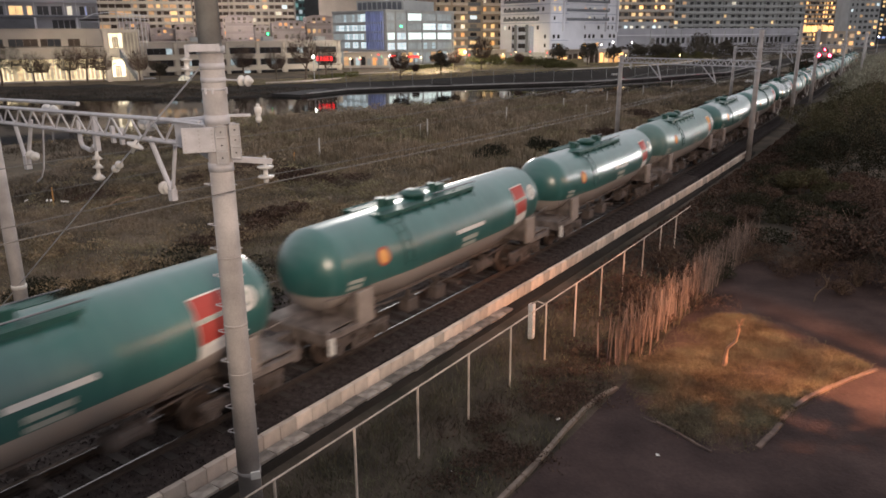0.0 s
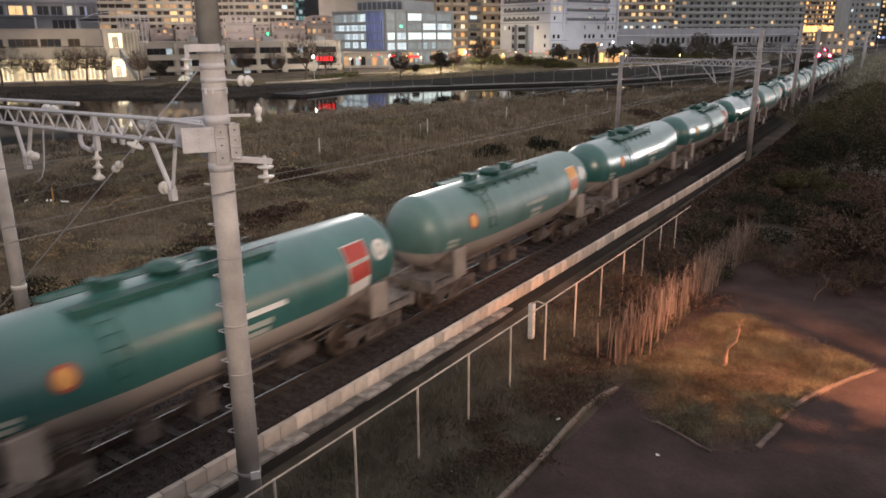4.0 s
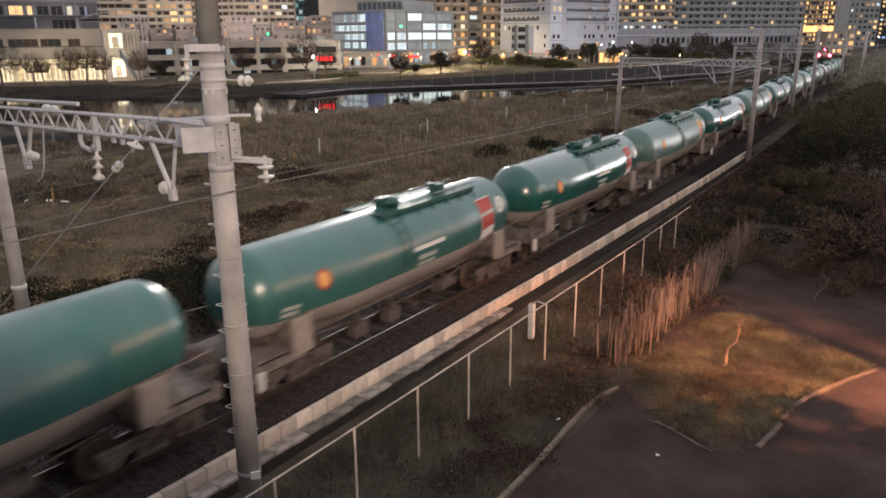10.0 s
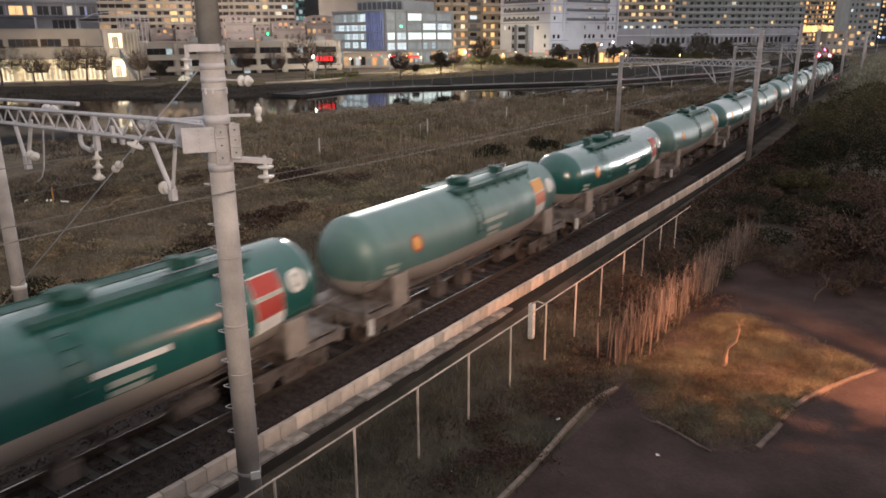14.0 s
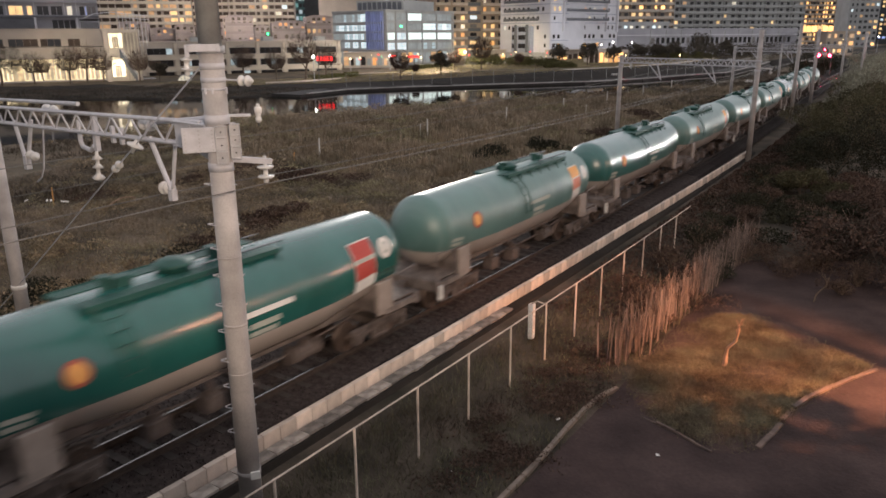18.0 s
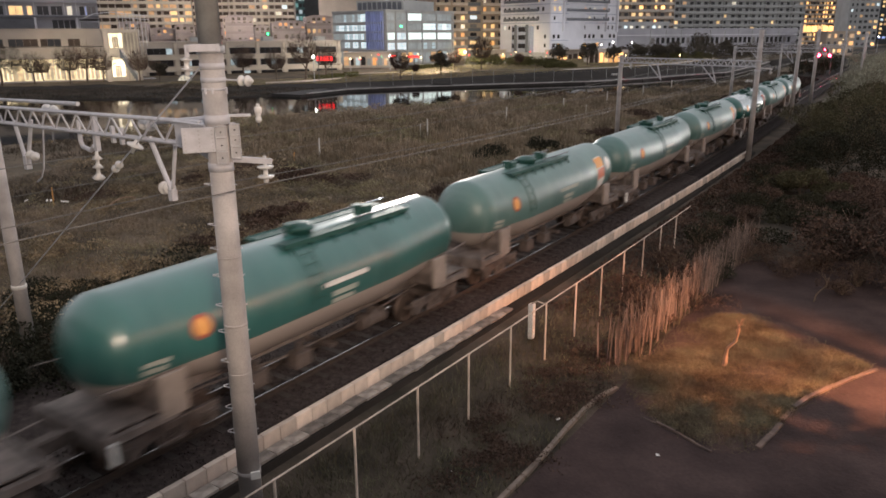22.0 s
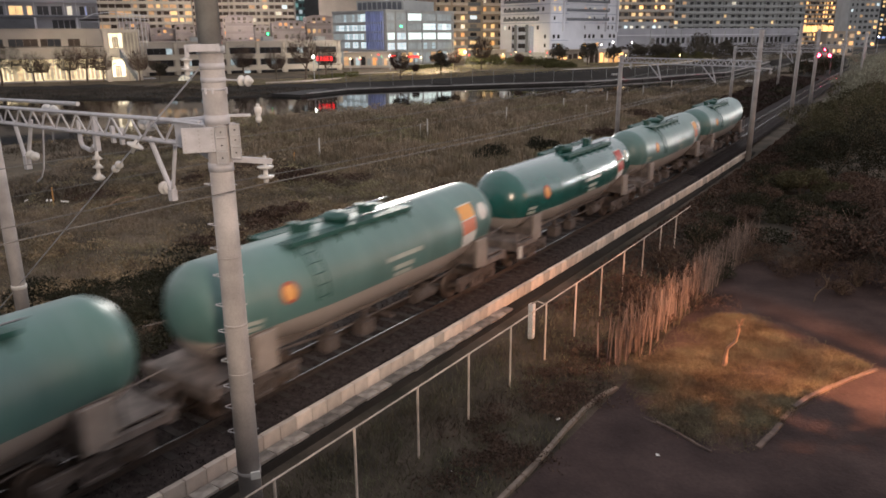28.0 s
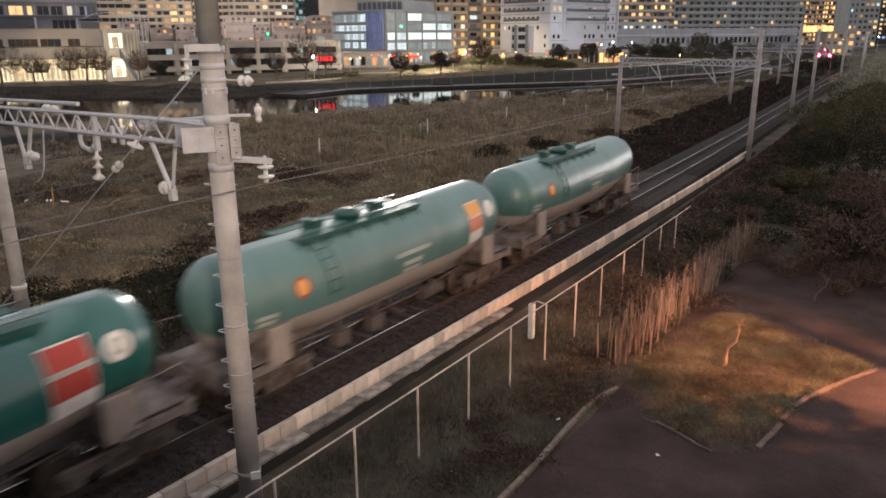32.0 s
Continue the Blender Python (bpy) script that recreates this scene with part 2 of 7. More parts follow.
    bluewall=mat("blue_louvre", (0.30, 0.34, 0.55), 0.6, 0.1, 0.1, 0.3, 0.0, 4),
    darkwall=mat("dark_facade", (0.05, 0.055, 0.06), 0.6, 0, 0.2, 0.2, 0.0, 4),
    glass=mat("dark_window_glass", (0.075, 0.075, 0.08), 0.45, 0, 0.2, 0.5, 0.0, 4),
    cream=mat("cream_render", (0.62, 0.55, 0.46), 0.85, 0, 0.1, 0.3, 0.1, 4),
    pinkwall=mat("pinkish_render", (0.43, 0.37, 0.36), 0.85, 0, 0.12, 0.2, 0.1, 4),
    pinkrail=mat("pinkish_rail", (0.36, 0.31, 0.30), 0.8, 0, 0.12, 0.3, 0.0, 4),
    greyscreen=mat("grey_screen_panel", (0.14, 0.145, 0.165), 0.7, 0, 0.15, 0.4, 0.0, 4),
    bluegrey=mat("blue_grey_render", (0.36, 0.39, 0.48), 0.85, 0, 0.1, 0.3, 0.0, 4),
    tealwall=mat("teal_curtain_wall", (0.10, 0.20, 0.20), 0.5, 0.1, 0.15, 0.3, 0.0, 4),
    greyglass=mat("pale_window_glass", (0.20, 0.19, 0.19), 0.3, 0, 0.25, 0.5, 0.0, 4),
    brownglass=mat("brown_window_glass", (0.10, 0.075, 0.06), 0.3, 0, 0.4, 0.6, 0.0, 4),
    blackglass=mat("black_window_glass", (0.028, 0.026, 0.027), 0.3, 0, 0.35, 0.6, 0.0, 4),
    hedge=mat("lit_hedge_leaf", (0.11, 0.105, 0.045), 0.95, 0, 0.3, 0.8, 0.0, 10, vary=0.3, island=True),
    # unlit panes given a weak glow to brighten the office front
    haze=glow("faintly_glowing_office_glass", (0.52, 0.57, 0.58), 0.30),
    dimcool=glow("half_lit_office_window", (0.70, 0.86, 0.92), 0.42),
    coolbright=glow("bright_office_window", (0.86, 1.0, 0.95), 1.15, 0.3, 0.25),
    bluehaze=glow("blue_tinted_glass", (0.36, 0.45, 0.80), 0.28),
    tealglow=glow("teal_lit_window", (0.35, 0.75, 0.70), 0.45),
    shopglow2=glow("shop_window_glow_dim", (1.0, 0.77, 0.45), 0.8, 0.3, 0.7),
    warm=glow("warm_lit_window", (1.0, 0.66, 0.30), 1.0),
    warm2=glow("amber_lit_window", (1.0, 0.50, 0.17), 0.85),
    amber=glow("bright_amber_window", (1.0, 0.52, 0.18), 2.3),
    dimwarm=glow("curtained_lit_window", (1.0, 0.62, 0.33), 0.42),
    cool=glow("cool_lit_window", (0.80, 0.94, 1.0), 0.85),
    pale=glow("pale_lit_window", (1.0, 0.90, 0.72), 0.72),
    shopglow=glow("shop_window_glow", (1.0, 0.81, 0.50), 1.2, 0.3, 0.6),
    stairglow=glow("stair_glow", (1.0, 0.87, 0.64), 1.25, 0.3, 0.7),
    dimglow=glow("dim_shop_glow", (0.80, 0.66, 0.44), 0.52),
    bluelit=glow("blue_lit_window", (0.45, 0.55, 1.0), 0.6),
    red_glow=glow("red_signal_lamp", (1.0, 0.006, 0.02), 620.0, 0.3, 0.1),
    red_neon=glow("red_sign_glow", (1.0, 0.03, 0.03), 2.6),
    lampwhite=glow("white_street_lamp", (1.0, 0.95, 0.88), 14.0),
    lampwarm=glow("warm_street_lamp", (1.0, 0.72, 0.35), 8.0),
    green_glow=glow("green_lamp", (0.1, 1.0, 0.4), 4.0),
)
PAINT = dict(
    dark=tank_paint("glossy_green_paint", (0.016, 0.112, 0.098), 0.25, 0.25, (0.04, 0.15, 0.13)),
    mid=tank_paint("green_paint", (0.036, 0.140, 0.130), 0.35, 0.45, (0.08, 0.185, 0.175)),
    faded=tank_paint("faded_green_paint", (0.078, 0.180, 0.168), 0.42, 0.55, (0.155, 0.25, 0.24)),
    pale=tank_paint("chalky_green_paint", (0.098, 0.200, 0.186), 0.46, 0.6, (0.16, 0.25, 0.236)),
)


M["water"].node_tree.nodes["Principled BSDF"].inputs["Specular IOR Level"].default_value = 0.16
for _k in ("tussock", "darkreed", "turfsoil", "stone", "lit_leaf", "olive", "brush", "leaf", "shrub", "verge", "drygrass", "browntussock", "shadereed", "banktree", "browngrass", "matted", "greenish", "hedge", "lawn", "mud", "turf", "soil", "asphalt", "ballast", "dimmed", "marshsoil"):
    M[_k].node_tree.nodes["Principled BSDF"].inputs["Specular IOR Level"].default_value = 0.1


for _k in ("blackglass", "brownglass", "glass", "greyglass"):
    M[_k].node_tree.nodes["Principled BSDF"].inputs["Specular IOR Level"].default_value = 0.15


# ---- mesh helpers ----
def part(name, bm, material, parent=None, label="", smooth=False):
    """Links a bmesh as one mesh object under a thing or a part."""
    me = bpy.data.meshes.new(name)
    bm.to_mesh(me)
    bm.free()
    me.materials.append(material)
    if smooth:
        me.shade_smooth()
    ob = new(name, me)
    if parent:
        ob.parent = parent
    return tagged(ob, label) if label else ob


def share(name, me, parent, m=None):
    ob = new(name, me)
    ob.parent = parent
    if m is not None:
        ob.matrix_basis = m
    return ob


def raw(name, verts, faces, material, parent=None, smooth=False):
    me = bpy.data.meshes.new(name)
    me.from_pydata(verts, [], faces)
    me.materials.append(material)
    if smooth:
        me.shade_smooth()
    ob = new(name, me)
    if parent:
        ob.parent = parent
    return ob


def box(bm, x0, x1, y0, y1, z0, z1, m=None, bevel=0.0):
    vs = [Vector((x, y, z)) for z in (z0, z1) for y in (y0, y1) for x in (x0, x1)]
    v = [bm.verts.new(m @ q if m else q) for q in vs]
    fs = [bm.faces.new([v[i] for i in f]) for f in ((0, 2, 3, 1), (4, 5, 7, 6), (0, 1, 5, 4), (2, 6, 7, 3), (0, 4, 6, 2), (1, 3, 7, 5))]
    if bevel:
        es = {e for f in fs for e in f.edges}
        bmesh.ops.bevel(bm, geom=list(es), offset=bevel, segments=1, affect="EDGES")
    return bm


def cyl(bm, p0, p1, r0, r1=None, seg=12, caps=True):
    p0, p1 = Vector(p0), Vector(p1)
    r1 = r0 if r1 is None else r1
    d = p1 - p0
    q = d.to_track_quat("Z", "Y")
    a = [bm.verts.new(p0 + q @ Vector((r0 * math.cos(6.28319 * i / seg), r0 * math.sin(6.28319 * i / seg), 0))) for i in range(seg)]
    b = [bm.verts.new(p1 + q @ Vector((r1 * math.cos(6.28319 * i / seg), r1 * math.sin(6.28319 * i / seg), 0))) for i in range(seg)]
    for i in range(seg):
        bm.faces.new((a[i], a[(i + 1) % seg], b[(i + 1) % seg], b[i]))
    if caps:
        bm.faces.new(a[::-1])
        bm.faces.new(b)
    return bm


def turn(bm, p0, p1, prof, seg=14):
    """A turned shape about the line from p0 to p1; prof: (share of the way, radius)."""
    p0, p1 = Vector(p0), Vector(p1)
    d = p1 - p0
    q = d.to_track_quat("Z", "Y")
    rings = []
    for f, r in prof:
        rings.append([bm.verts.new(p0 + d * f + q @ Vector((r * math.cos(6.28319 * i / seg), r * math.sin(6.28319 * i / seg), 0))) for i in range(seg)])
    for a, b in zip(rings, rings[1:]):
        for i in range(seg):
            bm.faces.new((a[i], a[(i + 1) % seg], b[(i + 1) % seg], b[i]))
    bm.faces.new(rings[0][::-1])
    bm.faces.new(rings[-1])
    return bm


def bars(bm, pts, r, seg=6):
    """One bent tube through the points."""
    pts = [Vector(p) for p in pts]
    rings = []
    for i, p in enumerate(pts):
        d = pts[min(i + 1, len(pts) - 1)] - pts[max(i - 1, 0)]
        q = d.to_track_quat("Z", "Y")
        rings.append([bm.verts.new(p + q @ Vector((r * math.cos(6.28319 * k / seg), r * math.sin(6.28319 * k / seg), 0))) for k in range(seg)])
    for a, b in zip(rings, rings[1:]):
        for k in range(seg):
            bm.faces.new((a[k], a[(k + 1) % seg], b[(k + 1) % seg], b[k]))
    bm.faces.new(rings[0][::-1])
    bm.faces.new(rings[-1])
    return bm


def thing(name, m, label, category, group="", kind=""):
    ob = new(name)
    ob.matrix_world = m
    return tagged(ob, label, category, group, kind)


BM = bmesh.new

# ---- ground, river ----
RIV_Y = [-300, 10, 30, 36, 48, 58, 69, 77, 85, 95, 103, 112, 126, 136, 152, 184, 225, 262]
NEAR_X = [-100, -62, -56, -54, -55.5, -53.5, -51.5, -49.2, -46, -42, -39.5, -37, -33.5, -31, -28, -26, -31, -40]
FAR_X = [-260, -186, -146, -136, -116, -99, -81, -75, -72.5, -73.5, -69.7, -63.4, -53.9, -46.7, -41.2, -33.9, -36.9, -41]


def ground_z(x, y):
    lat = lateral(x, y)
    z = np.where(lat > 0, np.interp(lat, [0, 2.2, 2.9, 5, 7.0, 200], [-0.62, -0.62, -0.42, -0.45, -0.5, -0.5]),
                 np.interp(-lat, [0, 2.2, 3.5, 9, 200], [-0.62, -0.62, -0.72, -0.64, -0.64]))
    nx, fx = np.interp(y, RIV_Y, NEAR_X), np.interp(y, RIV_Y, FAR_X)
    near = np.clip((nx - x) / 5.0, 0, 1)
    z = np.where(x < nx, z - 2.6 * near, z)
    z = np.where(x < fx - 3.2, np.minimum(-0.95 + (fx - 3.2 - x) * 0.10, np.interp(y, [118, 150], [-0.62, -0.30])), z)
    rise = np.interp(y, [108, 138], [0, 1.0]) * np.clip((x + 104.0) / 14.0, 0, 1) * np.clip((fx - 3.5 - x) / 9.0, 0, 1) * 1.6
    z = np.where(x < fx - 2.5, z + rise, z)
    z = np.where((y > 262) & (x < -20), -0.05, z)
    return z


def build_ground():
    xs = np.concatenate([-np.geomspace(3000, 170, 12), np.arange(-165, 40, 2.5), np.geomspace(42, 3000, 14)])
    ys = np.concatenate([-np.geomspace(3000, 45, 12), np.arange(-40, 270, 2.5), np.geomspace(275, 4000, 14)])
    gx, gy = np.meshgrid(xs, ys)
    gz = ground_z(gx, gy) + np.where(lateral(gx, gy) < -7, 0.05, 0.0) * np.sin(gx * 0.9 + 1.3 * np.sin(gy * 0.5)) * np.sin(gy * 0.7)
    v = np.stack([gx.ravel(), gy.ravel(), gz.ravel()], 1)
    nx = len(xs)
    f = [(j * nx + i, j * nx + i + 1, (j + 1) * nx + i + 1, (j + 1) * nx + i) for j in range(len(ys) - 1) for i in range(nx - 1)]
    g = raw("ground", v.tolist(), f, M["marshsoil"], smooth=True)
    tagged(g, "brown winter earth of the marsh and the park", "ground", kind="structure")
    g.data.materials.append(M["soil"])
    g.data.materials.append(M["mud"])
    lat = lateral(gx, gy)
    for k, poly in enumerate(g.data.polygons):
        j, i = divmod(k, nx - 1)
        if lat[j, i] < -2.5 and lat[j, i] > -10 and gy[j, i] > 55:
            poly.material_index = 2
        elif lat[j, i] > -6:
            poly.material_index = 1
        elif (-4 if gy[j, i] > 84 else -60) < gx[j, i] - np.interp(gy[j, i], RIV_Y, FAR_X) < 6 and gy[j, i] > 20:
            poly.material_index = 2
    bm = BM()
    box(bm, -700, 40, -300, 400, -5, -0.80)
    w = part("water", bm, M["water"])
    tagged(w, "dark still river water with reflected lights", "river", kind="structure")


build_ground()


def build_river_wall():
    bm = BM()
    pts = [(x - 0.4, y) for x, y in zip(FAR_X, RIV_Y)]
    for (x0, y0), (x1, y1) in zip(pts[8:], pts[9:]):
        d = Vector((x1 - x0, y1 - y0, 0))
        m = Matrix.Translation((x0, y0, 0)) @ Matrix.Rotation(math.atan2(d.y, d.x), 4, "Z")
        box(bm, -2, d.length + 2, 0, 6.0, -4.0, -0.40, m)
    wl = tagged(part("river_wall", bm, M["wall_dark"]), "dark concrete river wall along the far bank", "river wall", kind="structure")
    bm = BM()
    for (x0, y0), (x1, y1) in zip(pts[8:], pts[9:]):
        d = Vector((x1 - x0, y1 - y0, 0))
        m = Matrix.Translation((x0, y0, 0)) @ Matrix.Rotation(math.atan2(d.y, d.x), 4, "Z")
        box(bm, -0.1, d.length + 0.1, -0.10, 0.3, -0.40, -0.24, m)
    part("coping", bm, M["concrete"], wl, "pale worn concrete coping")
    # dark slope above the wall, and a pale path on its crest
    for name, o0, o1, y0, y1, mt, lift, lab, cat in (("embankment", 3.4, 12.8, 84, 250, "mud", 0.06, "dark bare slope above the river wall", "embankment"),
                                                     ("promenade_path", 13.4, 15.6, 146, 240, "panel", 0.05, "pale lit footpath along the far bank", "path")):
        ys, cols = np.arange(y0, y1, 1.0), 6
        v, f = [], []
        for y in ys:
            fx = float(np.interp(y, RIV_Y, FAR_X))
            for c in range(cols + 1):
                reach = float(np.interp(y, [84, 92, 104, 122, 140], [24.0, 29.0, 29.0, 17.0, o1])) if name == "embankment" else o1
                x = fx - o0 - (reach - o0) * c / cols - (0.35 * math.sin(y * 1.3) + 0.25 * math.sin(y * 0.47) if c == cols else 0.0)
                v.append((x, y, float(ground_z(np.array([x]), np.array([y]))[0]) + lift))
        for j in range(len(ys) - 1):
            for c in range(cols):
                k = j * (cols + 1) + c
                f.append((k, k + 1, k + cols + 2, k + cols + 1))
        tagged(raw(name, v, f, M[mt], smooth=True), lab, cat, kind="structure")
    # railing on the wall
    rl = thing("bank_railing", Matrix(), "pale metal railing on the far river bank", "railing")
    bm = BM()
    cyl(bm, (0, 0, -0.3), (0, 0, 2.5), 0.04, 0.04, 6)
    me = bpy.data.meshes.new("post")
    bm.to_mesh(me)
    bm.free()
    me.materials.append(M["mast"])
    for (x0, y0), (x1, y1) in zip(pts[9:], pts[10:]):
        n = max(2, int(math.hypot(x1 - x0, y1 - y0) / 3.5))
        for i in range(n):
            f = i / n
            share("post", me, rl, pose(x0 + (x1 - x0) * f - 0.3, y0 + (y1 - y0) * f + 0.3, -0.25))
        for h in (2.2,):
            part("rail", cyl(BM(), (x0 - 0.3, y0 + 0.3, h), (x1 - 0.3, y1 + 0.3, h), 0.022, 0.022, 5), M["mast"], rl)


build_river_wall()


# ---- track ----
def strip(name, prof, s0, s1, ds, material, parent=None, smooth=False):
    """A profile of (lateral, z) points swept along the track."""
    ss = np.arange(s0, s1 + 0.01, ds)
    v, f, n = [], [], len(prof)
    for s in ss:
        v += [rail_pt(s, a, z)[:] for a, z in prof]
    for j in range(len(ss) - 1):
        for i in range(n - 1):
            f.append((j * n + i, (j + 1) * n + i, (j + 1) * n + i + 1, j * n + i + 1))
    return raw(name, v, f, material, parent, smooth)


def build_track():
    b = strip("ballast", [(-6.4, -0.85), (-5.6, -0.5), (-2.6, -0.42), (-1.9, -0.2), (-1.2, -0.17), (1.2, -0.17), (1.55, -0.2), (1.72, -0.4)], -40, 46, 2, M["ballast"])
    tagged(b, "dark crushed-stone ballast under the rails", "ballast", kind="structure")
    # far ballast darkened in colour, since the lamps light it too strongly
    b = strip("ballast", [(-3.2, -0.85), (-2.3, -0.42), (-1.8, -0.21), (-1.2, -0.17), (1.2, -0.17), (1.55, -0.2), (1.72, -0.4)], 46, 330, 2, M["dimmed"])
    tagged(b, "ballast further down the line, its colour darkened as in shade", "ballast", kind="structure")
    tr = thing("railway_track", Matrix(), "single narrow-gauge railway track with polished rail heads", "railway track")
    for side in (-1, 1):
        c = side * 0.565
        r = strip("rail", [(c - 0.06, -0.15), (c - 0.055, -0.135), (c - 0.012, -0.12), (c - 0.012, -0.04), (c - 0.032, -0.03), (c - 0.032, -0.004), (c + 0.032, -0.004), (c + 0.032, -0.03), (c + 0.012, -0.04), (c + 0.012, -0.12), (c + 0.055, -0.135), (c + 0.06, -0.15)], -40, 330, 2, M["rail"], tr)
        strip("rail_head", [(c - 0.026, -0.008), (c - 0.019, 0.0), (c + 0.019, 0.0), (c + 0.026, -0.008)], -40, 330, 2, M["railtop"], r)
    bm = BM()
    box(bm, -0.11, 0.11, -1.0, 1.0, -0.32, -0.152, bevel=0.015)
    me = bpy.data.meshes.new("sleeper")
    bm.to_mesh(me)
    bm.free()
    me.materials.append(M["sleeper"])
    for i in range(180):
        share("sleeper", me, tr, rail_pose(-14 + i * 0.66))


build_track()


def build_stones():
    """Loose crushed stones on the near part of the bed, joined."""
    rng = np.random.default_rng(23)
    n = 16000
    sv = -4 + 40 * rng.uniform(0, 1, n) ** 1.2
    lt = rng.uniform(-2.4, 1.72, n)
    z = np.interp(lt, [-2.6, -1.9, -1.2, 1.2, 1.55, 1.72], [-0.42, -0.2, -0.17, -0.17, -0.2, -0.4])
    ph = np.interp(sv, _S, _PH)
    c = np.stack([np.interp(sv, _S, _X) + lt * np.cos(ph), np.interp(sv, _S, _Y) + lt * np.sin(ph), z], 1)
    base = np.array([(1, 0, 0), (-1, 0, 0), (0, 1, 0), (0, -1, 0), (0, 0, 1), (0, 0, -1)], float)
    rad = rng.uniform(0.018, 0.042, (n, 1, 1))
    v = c[:, None, :] + base[None] * rad * rng.uniform(0.6, 1.25, (n, 6, 1)) + rng.normal(0, 0.006, (n, 6, 3))
    tri = np.array([(0, 2, 4), (2, 1, 4), (1, 3, 4), (3, 0, 4), (2, 0, 5), (1, 2, 5), (3, 1, 5), (0, 3, 5)])
    f = ((np.arange(n) * 6)[:, None, None] + tri[None]).reshape(-1, 3)
    g = raw("ballast_stones", v.reshape(-1, 3).tolist(), f.tolist(), M["stone"])
    tagged(g, "loose dark crushed stones between the rails", "ballast", kind="stuff")


build_stones()


# ---- wagons ----
U0 = 3.9          # centre of a wagon behind its roundel
PITCH = 13.57
ZT, RM, RE = 3.55, 1.30, 1.14


def tank_section(u):
    a = abs(u)
    k = min(1, max(0, (a - 2.6) / 2.6))
    r = RM + (RE - RM) * k
    return r, ZT - r


def tank_mesh():
    bm = BM()
    st = sorted([i * 0.45 for i in range(-12, 13)] + [-2.62, -2.58, 2.58, 2.62, -5.37, 5.37])
    rings = []
    for f, g in ((0.12, 0.74), (0.4, 0.68), (0.62, 0.57), (0.80, 0.42), (0.92, 0.24), (0.985, 0.07)):
        rings.append((-5.4 - g, *tank_section(5.4), f))
    rings += [(u, *tank_section(u), 1.0) for u in st]
    for f, g in ((0.985, 0.07), (0.92, 0.24), (0.80, 0.42), (0.62, 0.57), (0.4, 0.68), (0.12, 0.74)):
        rings.append((5.4 + g, *tank_section(5.4), f))
    seg, prev = 40, None
    first = None
    for u, r, zc, f in rings:
        ring = [bm.verts.new((u, -r * f * math.cos(6.28319 * i / seg), zc + r * f * math.sin(6.28319 * i / seg))) for i in range(seg)]
        if prev:
            for i in range(seg):
                bm.faces.new((prev[i], ring[i], ring[(i + 1) % seg], prev[(i + 1) % seg]))
        else:
            first = ring
        prev = ring
    bm.faces.new(first)
    bm.faces.new(prev[::-1])
    bmesh.ops.recalc_face_normals(bm, faces=bm.faces[:])
    return bm


def on_tank(u, ang, out=0.006):
    """A point on the shell; ang: degrees above the middle of the side that faces the park."""
    r, zc = tank_section(u)
    a = radians(ang)
    return Vector((u, -(r + out) * math.cos(a), zc + (r + out) * math.sin(a)))


def decal(u0, u1, a0, a1, n=4, out=0.008):
    """A thin plate that lies on the shell."""
    bm = BM()
    rows = []
    for k in (out, out + 0.006):
        rows.append([[bm.verts.new(on_tank(u, a0 + (a1 - a0) * j / n, k)) for j in range(n + 1)] for u in (u0, (u0 + u1) / 2, u1)])
    lo, hi = rows
    for i in range(2):
        for j in range(n):
            bm.faces.new((hi[i][j], hi[i + 1][j], hi[i + 1][j + 1], hi[i][j + 1]))
            bm.faces.new((lo[i][j], lo[i][j + 1], lo[i + 1][j + 1], lo[i + 1][j]))
    bmesh.ops.recalc_face_normals(bm, faces=bm.faces[:])
    return bm


def roundel(u, ang, r0, r1, out=0.012):
    """A disc or ring that lies on the shell."""
    bm = BM()
    rr, _ = tank_section(u)
    a = []
    for rad in (r0, r1):
        a.append([bm.verts.new(on_tank(u + rad * math.cos(6.28319 * i / 24), ang + math.degrees(rad * math.sin(6.28319 * i / 24) / rr), out)) for i in range(24)])
    for i in range(24):
        bm.faces.new((a[0][i], a[1][i], a[1][(i + 1) % 24], a[0][(i + 1) % 24]))
    if r0 < 0.02:
        bm.faces.new(a[0][::-1])
    bmesh.ops.recalc_face_normals(bm, faces=bm.faces[:])
    return bm


MESH = {}


def piece(name, key, make, material, parent, m=None, label="", smooth=False):
    """A part whose mesh is shared by all wagons that have the same."""
    k = (key, material.name)
    if k not in MESH:
        ob = part(name, make(), material, None, "", smooth)
        MESH[k] = ob.data
        ob.parent = parent
    else:
        ob = new(name, MESH[k])
        ob.parent = parent
    if m is not None:
        ob.matrix_basis = m
    return tagged(ob, label) if label else ob


def mk_platform():
    bm = BM()
    for sgn in (-1, 1):
        for k in range(4):
            y = sgn * (0.34 + 0.10 * k)
            box(bm, -2.45, 2.45, y - 0.042, y + 0.042, 3.50, 3.53)
        for k in range(7):
            u = -2.3 + k * 0.766
            box(bm, u - 0.03, u + 0.03, sgn * 0.28, sgn * 0.7, 3.38, 3.5)
            cyl(bm, (u, sgn * 0.69, 3.5), (u, sgn * 0.84, 3.20), 0.02, 0.02, 5)
    return bm


def mk_kick():
    bm = BM()
    box(bm, -2.45, 2.45, -0.012, 0.012, 3.44, 3.55)
    return bm


def mk_dome():
    bm = BM()
    turn(bm, (0, 0, 3.40), (0, 0, 3.80), [(0, 0.36), (0.55, 0.36), (0.58, 0.41), (0.75, 0.41), (0.78, 0.36), (0.95, 0.26), (1, 0.1)], 20)
    return bm


def mk_valve():
    bm = BM()
    cyl(bm, (0, 0, 3.45), (0, 0, 3.76), 0.11, 0.11, 12)
